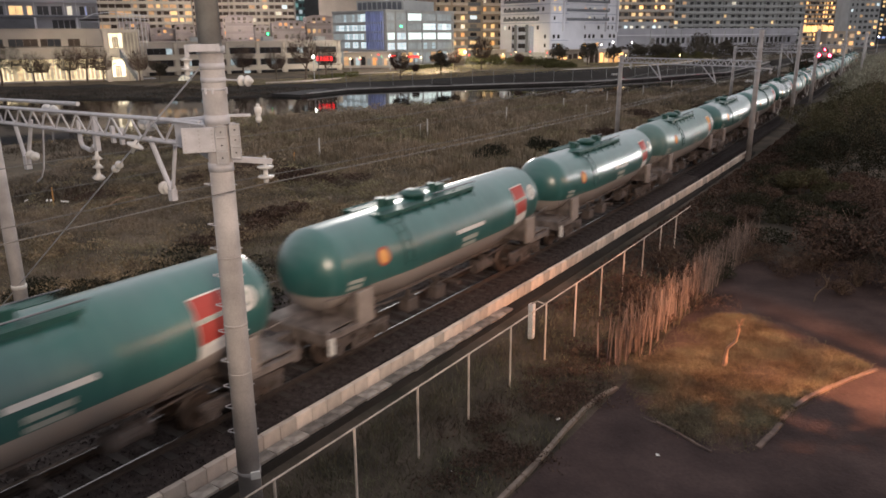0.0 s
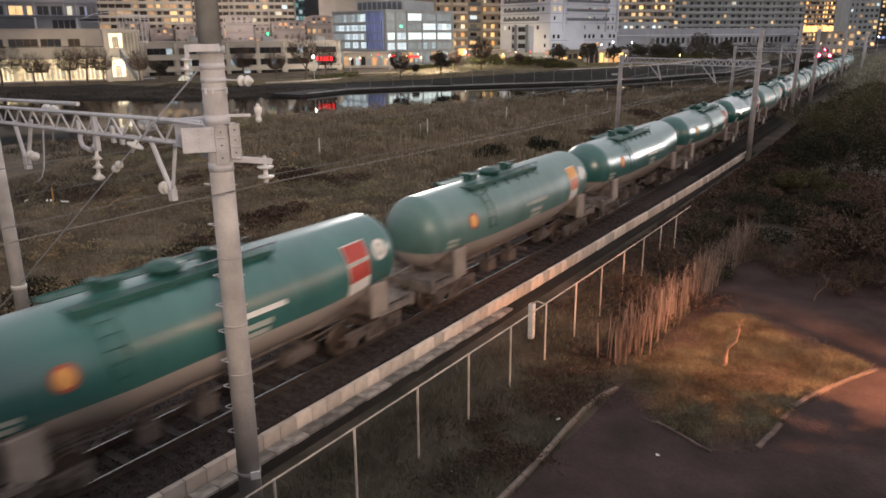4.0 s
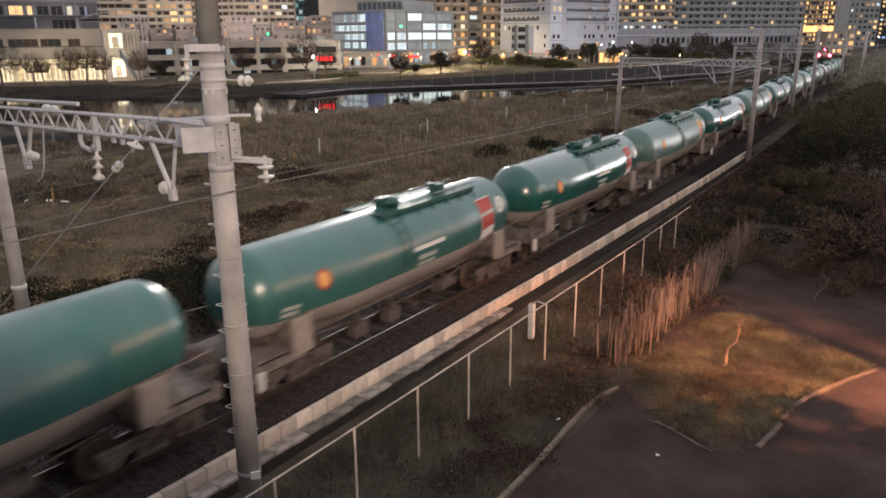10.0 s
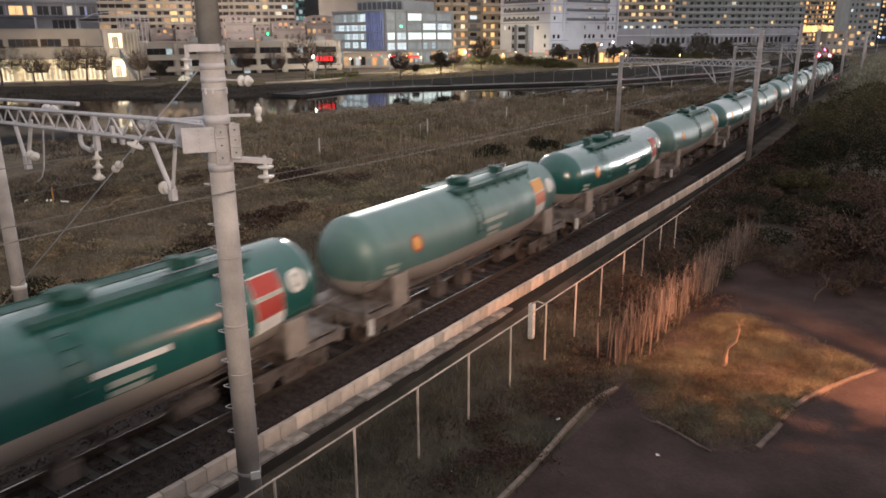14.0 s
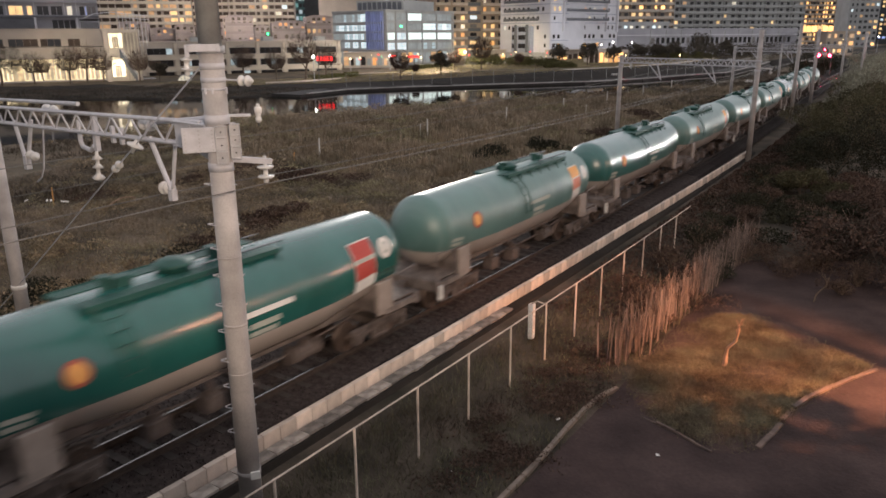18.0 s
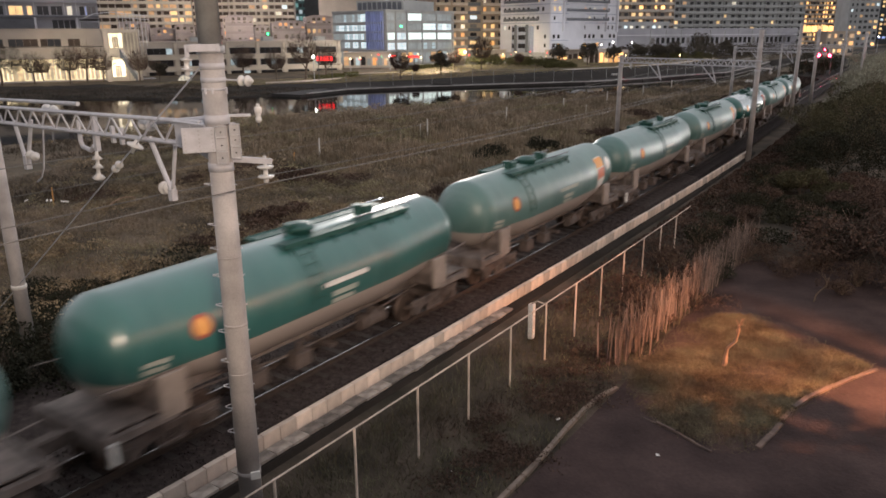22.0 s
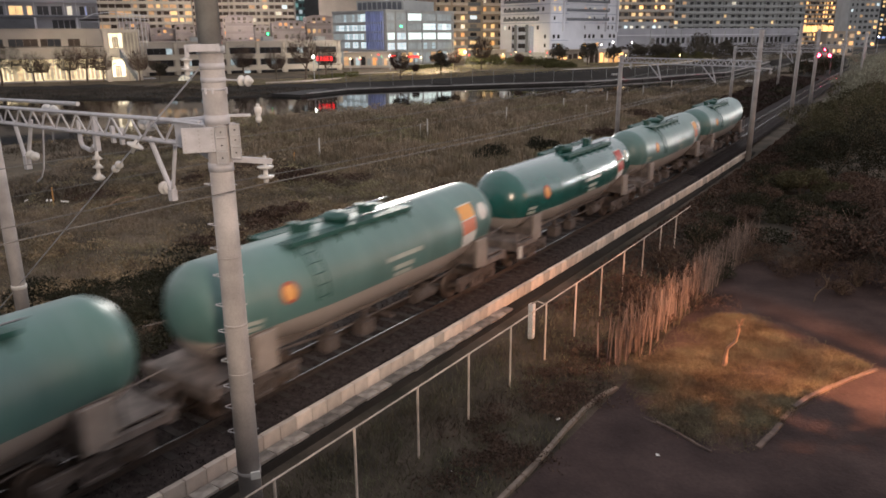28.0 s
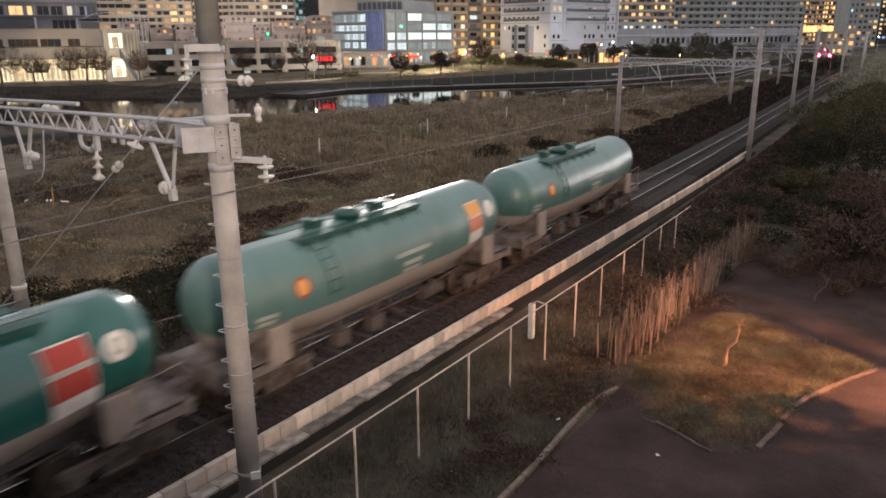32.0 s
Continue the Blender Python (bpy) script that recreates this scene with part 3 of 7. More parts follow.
    cyl(bm, (0, 0, 3.76), (0, 0, 3.82), 0.16, 0.16, 12)
    box(bm, 0.15, 0.55, -0.14, 0.14, 3.5, 3.74, bevel=0.02)
    return bm


def mk_rail():
    bm = BM()
    for u in (0.3, 1.4, 2.5):
        cyl(bm, (u, 0, 3.52), (u, 0, 3.68), 0.014, 0.014, 5)
    cyl(bm, (0.2, 0, 3.68), (2.6, 0, 3.68), 0.022, 0.022, 6)
    return bm


def mk_stile():
    return bars(BM(), [on_tank(0, a, 0.07) for a in (-4, 12, 28, 44, 58)], 0.016, 5)


def mk_rung():
    return cyl(BM(), (-0.2, 0, 0), (0.2, 0, 0), 0.014, 0.014, 5)


def mk_sill():
    bm = BM()
    box(bm, -6.25, 6.25, -0.22, 0.22, 0.84, 1.12)
    for s in (-1, 1):
        box(bm, -6.25, 6.25, s * 0.2 - 0.05, s * 0.2 + 0.05, 0.8, 0.86)
    return bm


def mk_headstock():
    bm = BM()
    box(bm, -0.10, 0.10, -1.22, 1.22, 0.80, 1.14, bevel=0.02)
    return bm


def mk_end_sill():
    return box(BM(), -1.55, -0.1, -0.07, 0.07, 0.90, 1.06)


def mk_deck():
    return box(BM(), -1.55, 0.05, -1.09, 1.09, 1.10, 1.14)


def mk_end_rail():
    return bars(BM(), [(0.02, 0, 1.1), (0.02, 0, 2.0), (-1.0, 0, 1.9), (-1.0, 0, 1.1)], 0.02, 5)


def mk_saddle():
    """A block cut out to the round of the barrel."""
    bm = BM()
    r, zc = tank_section(4.75)
    top = [(-1.13 + 2.26 * i / 16) for i in range(17)]
    prof = [(y, zc - math.sqrt(max(0.05, r * r - y * y)) + 0.02) for y in top]
    prof = [(y, min(z, 1.9)) for y, z in prof] + [(1.13, 1.04), (-1.13, 1.04)]
    ends = [[bm.verts.new((u, y, z)) for y, z in prof] for u in (-0.34, 0.34)]
    n = len(prof)
    for i in range(n):
        bm.faces.new((ends[0][i], ends[0][(i + 1) % n], ends[1][(i + 1) % n], ends[1][i]))
    bm.faces.new(ends[0])
    bm.faces.new(ends[1][::-1])
    bmesh.ops.recalc_face_normals(bm, faces=bm.faces[:])
    return bm


def mk_saddle_plate():
    bm = BM()
    box(bm, -0.33, 0.33, -0.05, 0.05, 0.95, 1.88, bevel=0.02)
    return bm


def mk_coupler():
    bm = BM()
    box(bm, -0.35, 0.2, -0.09, 0.09, 0.78, 0.98)
    box(bm, 0.18, 0.50, -0.17, 0.15, 0.72, 1.02, bevel=0.04)
    box(bm, 0.36, 0.52, 0.02, 0.15, 0.74, 1.0, bevel=0.03)
    bars(bm, [(0.1, 0.4, 0.95), (0.3, 0.38, 0.6), (0.5, 0.34, 0.5)], 0.03, 6)
    return bm


def mk_brake():
    bm = BM()
    cyl(bm, (-0.5, 0, 0.72), (0.5, 0, 0.72), 0.2, 0.2, 14)
    box(bm, -0.05, 0.05, -0.1, 0.1, 0.8, 1.05)
    for u in (-0.35, 0.35):
        box(bm, u - 0.03, u + 0.03, -0.22, 0.22, 0.6, 0.95)
    return bm


def mk_box():
    bm = BM()
    box(bm, -0.25, 0.25, -0.2, 0.2, 0.45, 0.85, bevel=0.03)
    box(bm, -0.04, 0.04, -0.06, 0.06, 0.85, 1.1)
    return bm


def mk_pipes():
    bm = BM()
    bars(bm, [(-4.0, -0.6, 0.95), (-1.4, -0.7, 0.78), (1.4, -0.7, 0.78), (4.0, -0.6, 0.95)], 0.03, 6)
    bars(bm, [(-3.8, 0.5, 0.8), (3.8, 0.5, 0.8)], 0.04, 6)
    cyl(bm, (0.2, 0, 0.55), (0.2, 0, 1.1), 0.13, 0.13, 10)
    cyl(bm, (0.2, -1.0, 0.62), (0.2, 1.0, 0.62), 0.07, 0.07, 8)
    return bm


def mk_side_frame():
    bm = BM()
    for s in (-1, 1):
        box(bm, s * 0.95 - 0.19, s * 0.95 + 0.19, -0.08, 0.08, 0.30, 0.62, bevel=0.03)
        cyl(bm, (s * 0.95, -0.12, 0.43), (s * 0.95, 0.1, 0.43), 0.12, 0.12, 12)
        m = Matrix.Translation((s * 0.52, 0, 0.58)) @ Matrix.Rotation(s * 0.35, 4, "Y")
        box(bm, -0.38, 0.38, -0.06, 0.06, -0.08, 0.08, m)
    box(bm, -1.2, 1.2, -0.06, 0.06, 0.60, 0.74, bevel=0.02)
    box(bm, -0.34, 0.34, -0.07, 0.07, 0.24, 0.34, bevel=0.02)
    for u in (-0.3, 0.3):
        box(bm, u - 0.05, u + 0.05, -0.06, 0.06, 0.3, 0.65)
    for u in (-0.14, 0.0, 0.14):
        turn(bm, (u, 0, 0.34), (u, 0, 0.6), [(0, 0.055), (0.2, 0.065), (0.4, 0.055), (0.6, 0.065), (0.8, 0.055), (1, 0.065)], 8)
    return bm


def mk_bolster():
    bm = BM()
    box(bm, -0.2, 0.2, -1.05, 1.05, 0.56, 0.76, bevel=0.03)
    cyl(bm, (0, 0, 0.74), (0, 0, 0.86), 0.25, 0.25, 14)
    for s in (-1, 1):
        box(bm, s * 0.5 - 0.03, s * 0.5 + 0.03, -0.8, 0.8, 0.35, 0.45)
        for y in (-0.57, 0.57):
            box(bm, s * 0.5 - 0.05, s * 0.5 + 0.05, y - 0.06, y + 0.06, 0.28, 0.6)
    return bm


def mk_wheelset():
    bm = BM()
    cyl(bm, (0, -0.98, 0), (0, 0.98, 0), 0.075, 0.075, 10)
    for s in (-1, 1):
        turn(bm, (0, s * 0.47, 0), (0, s * 0.62, 0), [(0, 0.12), (0.0, 0.44), (0.18, 0.46), (0.24, 0.432), (0.95, 0.426), (1, 0.40), (0.8, 0.36), (0.75, 0.2), (1, 0.13)], 22)
        for k in range(4):
            a = k * 1.5708
            box(bm, 0.22, 0.30, s * 0.59 - 0.012, s * 0.59 + 0.012, -0.04, 0.04, Matrix.Rotation(a, 4, "Y"))
    return bm


WHEELS = []
WAGONS = []


def tank_wagon(n, paint, kind, placard, label):
    wg = thing("tank_wagon", Matrix(), label, "tank wagon", "tank wagons of the freight train")
    WAGONS.append((wg, n))
    P = PAINT[paint]
    piece("tank", "tank", tank_mesh, P, wg, None, "riveted green barrel with a grey belly", True)
    du = -0.9 if kind == "A" else 1.45
    m = pose(du, 0, 0)
    pl = piece("platform", "platform", mk_platform, M["darkgreen"], wg, m, "dark green walkway of slats on the barrel")
    for y in (-0.70, 0.70):
        piece("kick_plate", "kick", mk_kick, M["darkgreen"], pl, pose(0, y, 0))
    for y in (-0.62, 0.30):
        piece("handrail", "handrail", mk_rail, M["railtop"], pl, pose(0, y, 0), "bright tube handrail")
    piece("manhole_dome", "dome", mk_dome, M["darkgreen"], wg, pose(du - (0.0 if kind == "A" else 1.3), 0, 0), "", True)
    piece("valve", "valve", mk_valve, M["darkgreen"], wg, pose(du + 1.0, 0.0, 0))
    piece("valve", "valve", mk_valve, M["darkgreen"], wg, pose(du - 1.6, 0.0, 0))
    lad = piece("ladder", "stile", mk_stile, M["darkgreen"], wg, pose(du - 2.2, 0, 0), "curved dark green ladder")
    piece("stile", "stile", mk_stile, M["darkgreen"], lad, pose(0.4, 0, 0))
    for a in range(0, 58, 12):
        piece("rung", "rung", mk_rung, M["darkgreen"], lad, Matrix.Translation(on_tank(0, a, 0.07) + Vector((0.2, 0, 0))))
    rd = piece("roundel", "rim", lambda: roundel(-U0, 12, 0.19, 0.27), M["red_ring"], wg, None, "red-brown rim of an orange roundel")
    piece("roundel_face", "disc", lambda: roundel(-U0, 12, 0.01, 0.192, 0.014), M["orange_disc"], rd)
    if placard:
        wd = piece("white_disc", "wdisc", lambda: roundel(4.95, 20, 0.01, 0.29), M["white"], wg, None, "round white plate")
        if placard == "red":
            piece("disc_mark", "wmark", lambda: roundel(4.95, 20, 0.10, 0.17, 0.016), M["faded_white"], wd)
        sign = piece("placard", "sign_ground", lambda: decal(3.56, 4.44, -22, 42, 6), M["white"], wg, None, "hazard placard in bands of red, orange and white")
        top = {"red": "red_sign", "orange": "orange_sign", "pink": "pink_sign"}[placard]
        piece("band", "band_top", lambda: decal(3.58, 4.42, 19, 40, 4, 0.015), M[top], sign)
        if placard == "red":
            piece("band", "band_mid", lambda: decal(3.58, 4.42, -6, 14, 4, 0.015), M["red_sign"], sign)
        else:
            piece("band", "band_low", lambda: decal(3.58, 4.42, -3, 17, 4, 0.015), M["pink_sign"], sign)
        if placard == "red":
            piece("band", "band_line", lambda: decal(3.60, 4.40, 14.5, 18.5, 2, 0.015), M["faded_white"], sign)
    mk = M["white"] if paint in ("dark", "mid") else M["faded_white"]
    piece("lettering_bar", "bar1", lambda: decal(-0.35, 1.3, 6.0, 11.5, 1), mk, wg, None, "pale unreadable lettering strip")
    piece("lettering_bar", "bar2", lambda: decal(-0.05, 0.85, -7, -1, 1), M["faded_white"], wg, None, "faded unreadable lettering block")
    piece("lettering_bar", "bar3", lambda: decal(-0.05, 0.75, -15, -10, 1), M["faded_white"], wg)
    piece("lettering_bar", "bar4", lambda: decal(-5.3, -4.7, -14, -9, 1), M["faded_white"], wg)
    piece("lettering_bar", "bar5", lambda: decal(-5.3, -4.75, -23, -17, 1), M["faded_white"], wg)
    piece("centre_sill", "sill", mk_sill, M["frame_grey"], wg)
    for e in (-1, 1):
        flip = pose(0, 0, 0, 0, 0, 180 if e < 0 else 0)
        hs = piece("headstock", "headstock", mk_headstock, M["frame_grey"], wg, pose(e * 6.25, 0, 0) @ flip)
        piece("deck", "deck", mk_deck, M["frame_grey"], hs)
        for y in (-1.17, 1.17):
            piece("sill", "end_sill", mk_end_sill, M["frame_grey"], hs, pose(0, y, 0))
            piece("end_rail", "end_rail", mk_end_rail, M["frame_grey"], hs, pose(0, y, 0))
        piece("coupler", "coupler", mk_coupler, M["bogie"], wg, pose(e * 6.32, 0, 0) @ flip)
        sd = piece("saddle", "saddle", mk_saddle, M["frame_grey"], wg, pose(e * 4.75, 0, 0))
        for y in (-1.19, 1.19):
            piece("saddle_plate", "saddle_plate", mk_saddle_plate, M["plate_grey"], sd, pose(0, y, 0), "pale grey support plate")
        bg_ = piece("bogie", "bolster", mk_bolster, M["bogie"], wg, pose(e * 4.75, 0, 0), "four-wheeled bogie with coil springs")
        for y in (-0.98, 0.98):
            piece("side_frame", "side_frame", mk_side_frame, M["bogie"], bg_, pose(0, y, 0))
        for k in (-0.95, 0.95):
            WHEELS.append((piece("wheelset", "wheelset", mk_wheelset, M["wheel"], bg_, pose(k, 0, 0.43), "", True), k))
    piece("brake_cylinder", "brake", mk_brake, M["bogie"], wg, pose(2.0, -0.75, 0))
    piece("valve_box", "vbox", mk_box, M["bogie"], wg, pose(-0.9, -0.85, 0))
    piece("valve_box", "vbox", mk_box, M["bogie"], wg, pose(-2.3, -0.8, 0))
    piece("pipework", "pipes", mk_pipes, M["bogie"], wg)
    if kind == "B" or placard == "red":
        piece("step_plate", "step", lambda: box(BM(), -0.06, 0.06, -1.32, -1.2, 0.55, 0.98), M["white"], wg, pose(-6.2, 0, 0), "white step plate")
    return wg


TRAIN = [
    (-1, "mid", "A", "red"), (0, "mid", "A", "red"), (1, "mid", "A", "red"), (2, "pale", "A", "orange"), (3, "mid", "A", ""),
    (4, "mid", "B", "red"), (5, "dark", "B", "red"), (6, "pale", "B", "orange"), (7, "dark", "A", "red"), (8, "pale", "B", "orange"),
    (9, "mid", "B", ""), (10, "pale", "A", "orange"), (11, "faded", "B", ""), (12, "pale", "A", "orange"), (13, "dark", "B", "red"),
    (14, "pale", "A", "orange"), (15, "faded", "A", ""),
]
LOOKS = {"dark": "glossy green", "mid": "green", "faded": "faded green", "pale": "chalky green"}
for n, paint, kind, placard in TRAIN:
    tail = {"red": "with a red hazard placard", "orange": "with an orange hazard placard", "": "without a placard"}[placard]
    tank_wagon(n, paint, kind, placard, "%s tank wagon %s on the rails" % (LOOKS[paint], tail))


def train_s(t):
    """Where along the track the first full wagon's roundel is."""
    return 14.614 - 5.60468 * t - 0.00239834 * t * t - 0.000343487 * t ** 3


# ---- catenary portals ----
def insulator(bm, p0, p1, r=0.12, n=2):
    prof = [(0, 0.03)]
    for k in range(n):
        a, b = (k + 0.2) / n, (k + 0.8) / n
        prof += [(a, 0.04), (a + 0.03 / n, r * 0.96), (a + 0.12 / n, r), (a + 0.26 / n, r * 0.8), (a + 0.3 / n, 0.045), (b, 0.045)]
    prof += [(1, 0.03)]
    return turn(bm, p0, p1, prof, 16)


def truss(bm, a, b, h=0.36, n=26, r=0.022, w=0.30):
    """A lattice beam: four chords and zigzag lacing; a and b are ends of the upper chord's middle."""
    a, b = Vector(a), Vector(b)
    side = (b - a).cross(Vector((0, 0, 1))).normalized() * (w / 2)
    dn = Vector((0, 0, -h))
    for sgn in (-1, 1):
        o = side * sgn
        cyl(bm, a + o, b + o, r * 1.5, r * 1.5, 6)
        cyl(bm, a + o + dn, b + o + dn, r * 1.5, r * 1.5, 6)
        for i in range(n if sgn < 0 else 0):
            f0, f1, f2 = i / n, (i + 0.5) / n, (i + 1) / n
            cyl(bm, a.lerp(b, f0) + o, a.lerp(b, f1) + o + dn, r, r, 5)
            cyl(bm, a.lerp(b, f1) + o + dn, a.lerp(b, f2) + o, r, r, 5)
    return bm


def pole_mast(base, top, r0, r1, label, spikes=False):
    x, y, z = base
    mast = thing("catenary_pole", pose(x, y, z), label, "catenary pole", "catenary poles")
    bm = BM()
    cyl(bm, (0, 0, -0.4), (0, 0, top - z), r0, r1, 28)
    part("shaft", bm, M["concrete"], mast, "", True)
    return mast


def near_portal():
    p = rail_pt(7.9, 3.19, -0.42)
    q = rail_pt(9.55, -8.55, -0.9)
    mast = pole_mast(p, 8.1, 0.217, 0.195, "round pale concrete catenary pole with climbing spikes beside the track")
    z0 = -0.42
    right = (Vector(EYE) - p).to_2d().to_3d().normalized().cross(Vector((0, 0, -1)))
    away = (p - Vector(EYE)).to_2d().to_3d().normalized()

    def H(r, z, f=0.0):
        return right * r + away * f + Vector((0, 0, z - z0))

    face = Matrix((( right.x, away.x, 0, 0), (right.y, away.y, 0, 0), (0, 0, 1, -z0), (0, 0, 0, 1)))
    # climbing spikes, bent from one rod on the one side and short stubs on the other
    bm = BM()
    bars(bm, [(0.03, -0.10, 0.0), (-0.10, -0.02, 0.015), (-0.10, 0.02, 0.015), (0.03, 0.10, 0.0)], 0.009, 5)
    me = bpy.data.meshes.new("climbing_spike")
    bm.to_mesh(me)
    bm.free()
    me.materials.append(M["galv"])
    bm = BM()
    cyl(bm, (0, 0, 0), (0.035, 0, 0.0), 0.012, 0.012, 6)
    me2 = bpy.data.meshes.new("climbing_stub")
    bm.to_mesh(me2)
    bm.free()
    me2.materials.append(M["galv"])
    turned = Matrix.Rotation(math.atan2(right.y, right.x), 4, "Z")
    for i, h in enumerate((5.92, 5.21, 4.78, 4.28, 3.72, 3.22, 2.64, 2.13, 1.70, 1.19)):
        rr = 0.197 + 0.02 * (1 - (h + 0.4) / 8.5)
        share("climbing_spike", me, mast, Matrix.Translation(H(-rr, h)) @ turned)
        share("climbing_stub", me2, mast, Matrix.Translation(H(rr - 0.005, h - 0.03)) @ turned)
    # bands
    for h, r, t in ((0.30, 0.224, 0.10), (7.88, 0.203, 0.10), (7.66, 0.204, 0.08), (7.51, 0.201, 0.035), (7.02, 0.212, 0.15), (6.22, 0.212, 0.15), (4.62, 0.210, 0.03), (3.34, 0.212, 0.05), (2.39, 0.214, 0.03)):
        bm = BM()
        cyl(bm, (0, 0, h - z0 - t / 2), (0, 0, h - z0 + t / 2), r, r, 28)
        part("band", bm, M["concrete"] if h < 5 else M["galv"], mast, "", True)
    for r in (-0.14, -0.03, 0.19):
        bm = BM()
        box(bm, r - 0.02, r + 0.02, -0.24, -0.18 if r < 0.1 else 0.02, 7.44, 7.54, face, 0.006)
        part("band_lug", bm, M["galv"], mast)
    bm = BM()
    box(bm, 0.02, 0.20, -0.245, -0.20, 0.22, 0.38, face, 0.006)
    part("tag", bm, M["white"], mast, "small white tag at the foot")
    # slim steel upper mast with its flange
    bm = BM()
    cyl(bm, (0, 0, 8.1 - z0), (0, 0, 13.0 - z0), 0.185, 0.18, 24)
    part("upper_mast", bm, M["mast"], mast, "grey steel upper pipe", True)
    bm = BM()
    cyl(bm, (0, 0, 8.08 - z0), (0, 0, 8.2 - z0), 0.225, 0.225, 28)
    part("flange", bm, M["clampgrey"], mast, "", True)
    bm = BM()
    box(bm, -0.37, 0.14, -0.26, -0.20, 8.11, 8.23, face, 0.008)
    box(bm, 0.08, 0.14, -0.275, -0.255, 8.11, 8.23, face, 0.004)
    box(bm, -0.40, -0.33, -0.26, -0.12, 8.02, 8.22, face, 0.008)
    part("top_bracket", bm, M["galv"], mast, "pale flat bracket under the upper pipe")
    bm = BM()
    insulator(bm, H(-0.38, 8.04, -0.2), H(-0.39, 7.74, -0.2), 0.095, 2)
    part("insulator", bm, M["porcelain"], mast, "small hanging insulator", True)
    # seat of the beam: riveted box, knee plate and two bent clamp plates
    to = (q - p).to_2d().to_3d().normalized()
    ang = math.atan2(to.y, to.x)
    m = Matrix.Rotation(ang, 4, "Z")
    bm = BM()
    box(bm, 0.12, 1.18, -0.16, 0.16, 6.50 - z0, 6.90 - z0, m, 0.006)
    box(bm, 0.10, 1.20, -0.20, 0.20, 6.90 - z0, 6.925 - z0, m)
    box(bm, 0.10, 1.20, -0.20, 0.20, 6.47 - z0, 6.495 - z0, m)
    box(bm, -0.58, -0.055, -0.25, -0.20, 6.50, 6.91, face, 0.006)
    part("seat_plate", bm, M["galv"], mast, "pale riveted steel gusset")
    for r in (-0.53, -0.31, -0.10):
        for hh in range(6):
            bm = BM()
            cyl(bm, H(r, 6.54 + hh * 0.064, -0.265), H(r, 6.54 + hh * 0.064, -0.24), 0.016, 0.016, 6)
            part("rivet", bm, M["clampgrey"], mast)
    for yy in (-0.165, 0.165):
        for xx in (0.2, 0.62):
            for hh in range(6):
                bm = BM()
                cyl(bm, m @ Vector((xx, yy * 0.96, 6.54 - z0 + hh * 0.064)), m @ Vector((xx, yy * 1.12, 6.54 - z0 + hh * 0.064)), 0.017, 0.014, 6)
                part("rivet", bm, M["clampgrey"], mast)
    bm = BM()
    vs = [m @ Vector(c) for c in ((1.0, -0.02, 6.47 - z0), (0.15, -0.02, 6.24 - z0), (0.15, -0.02, 6.47 - z0), (1.0, 0.02, 6.47 - z0), (0.15, 0.02, 6.24 - z0), (0.15, 0.02, 6.47 - z0))]
    vs = [bm.verts.new(c) for c in vs]
    for f in ((0, 1, 2), (5, 4, 3), (0, 3, 4, 1), (1, 4, 5, 2), (2, 5, 3, 0)):
        bm.faces.new([vs[k] for k in f])
    part("knee_plate", bm, M["galv"], mast)
    for r0, r1, f0, zl, zh in ((-0.06, 0.135, -0.27, 6.29, 6.93), (0.175, 0.35, -0.20, 6.36, 6.95)):
        bm = BM()
        box(bm, r0, r1, f0, f0 + 0.03, zl, zh, face, 0.005)
        for r in (r0, r1 - 0.02):
            box(bm, r, r + 0.02, f0 - 0.035, f0 + 0.12, zl, zh, face, 0.003)
        for zz in (zl, zl + 0.2, zh - 0.2, zh - 0.02):
            box(bm, r0, r1, f0 - 0.035, f0, zz, zz + 0.02, face, 0.003)
        part("clamp", bm, M["clampgrey"], mast, "steel clamp of bent plates")
        for zz in (zl + 0.11, zl + 0.32, zh - 0.1):
            bm = BM()
            c = (r0 + r1) / 2
            cyl(bm, H(c, zz, f0 - 0.03), H(c, zz, f0 + 0.02), 0.016, 0.016, 6)
            part("bolt", bm, M["darksteel"], mast)
    bm = BM()
    box(bm, -0.22, 0.30, 0.20, 0.26, 6.36, 6.93, face, 0.008)
    part("clamp", bm, M["clampgrey"], mast, "steel clamp of bent plates")
    # side arm with the feeder insulator
    bm = BM()
    tilt = Matrix.Translation(H(0.18, 6.34)) @ turned @ Matrix.Rotation(radians(7), 4, "Y")
    box(bm, 0.0, 0.68, -0.04, 0.04, -0.055, 0.05, tilt, 0.01)
    part("side_arm", bm, M["galv"], mast)
    bm = BM()
    insulator(bm, H(0.73, 6.22), H(0.73, 5.88), 0.145, 2)
    cyl(bm, H(0.73, 6.27), H(0.73, 6.36), 0.035, 0.03, 8)
    part("insulator", bm, M["porcelain"], mast, "white double-shed porcelain insulator", True)
    bm = BM()
    insulator(bm, H(0.42, 7.63, 0.10), H(0.62, 7.63, -0.12), 0.095, 2)
    part("insulator", bm, M["porcelain"], mast, "white disc insulators on a short rod", True)
    bm = BM()
    cyl(bm, H(0.19, 7.66), H(0.46, 7.63, 0.08), 0.016, 0.016, 6)
    part("rod", bm, M["galv"], mast)
    bm = BM()
    box(bm, 0.62, 0.74, -0.06, 0.06, 7.09, 7.20, face, 0.015)
    box(bm, 0.65, 0.71, -0.03, 0.03, 7.20, 7.25, face, 0.008)
    turn(bm, H(0.68, 7.10), H(0.68, 6.93), [(0, 0.05), (0.3, 0.045), (0.45, 0.035), (0.55, 0.055), (0.85, 0.05), (1, 0.02)], 12)
    part("insulator", bm, M["porcelain"], mast, "slim white insulator", True)
    bm = BM()
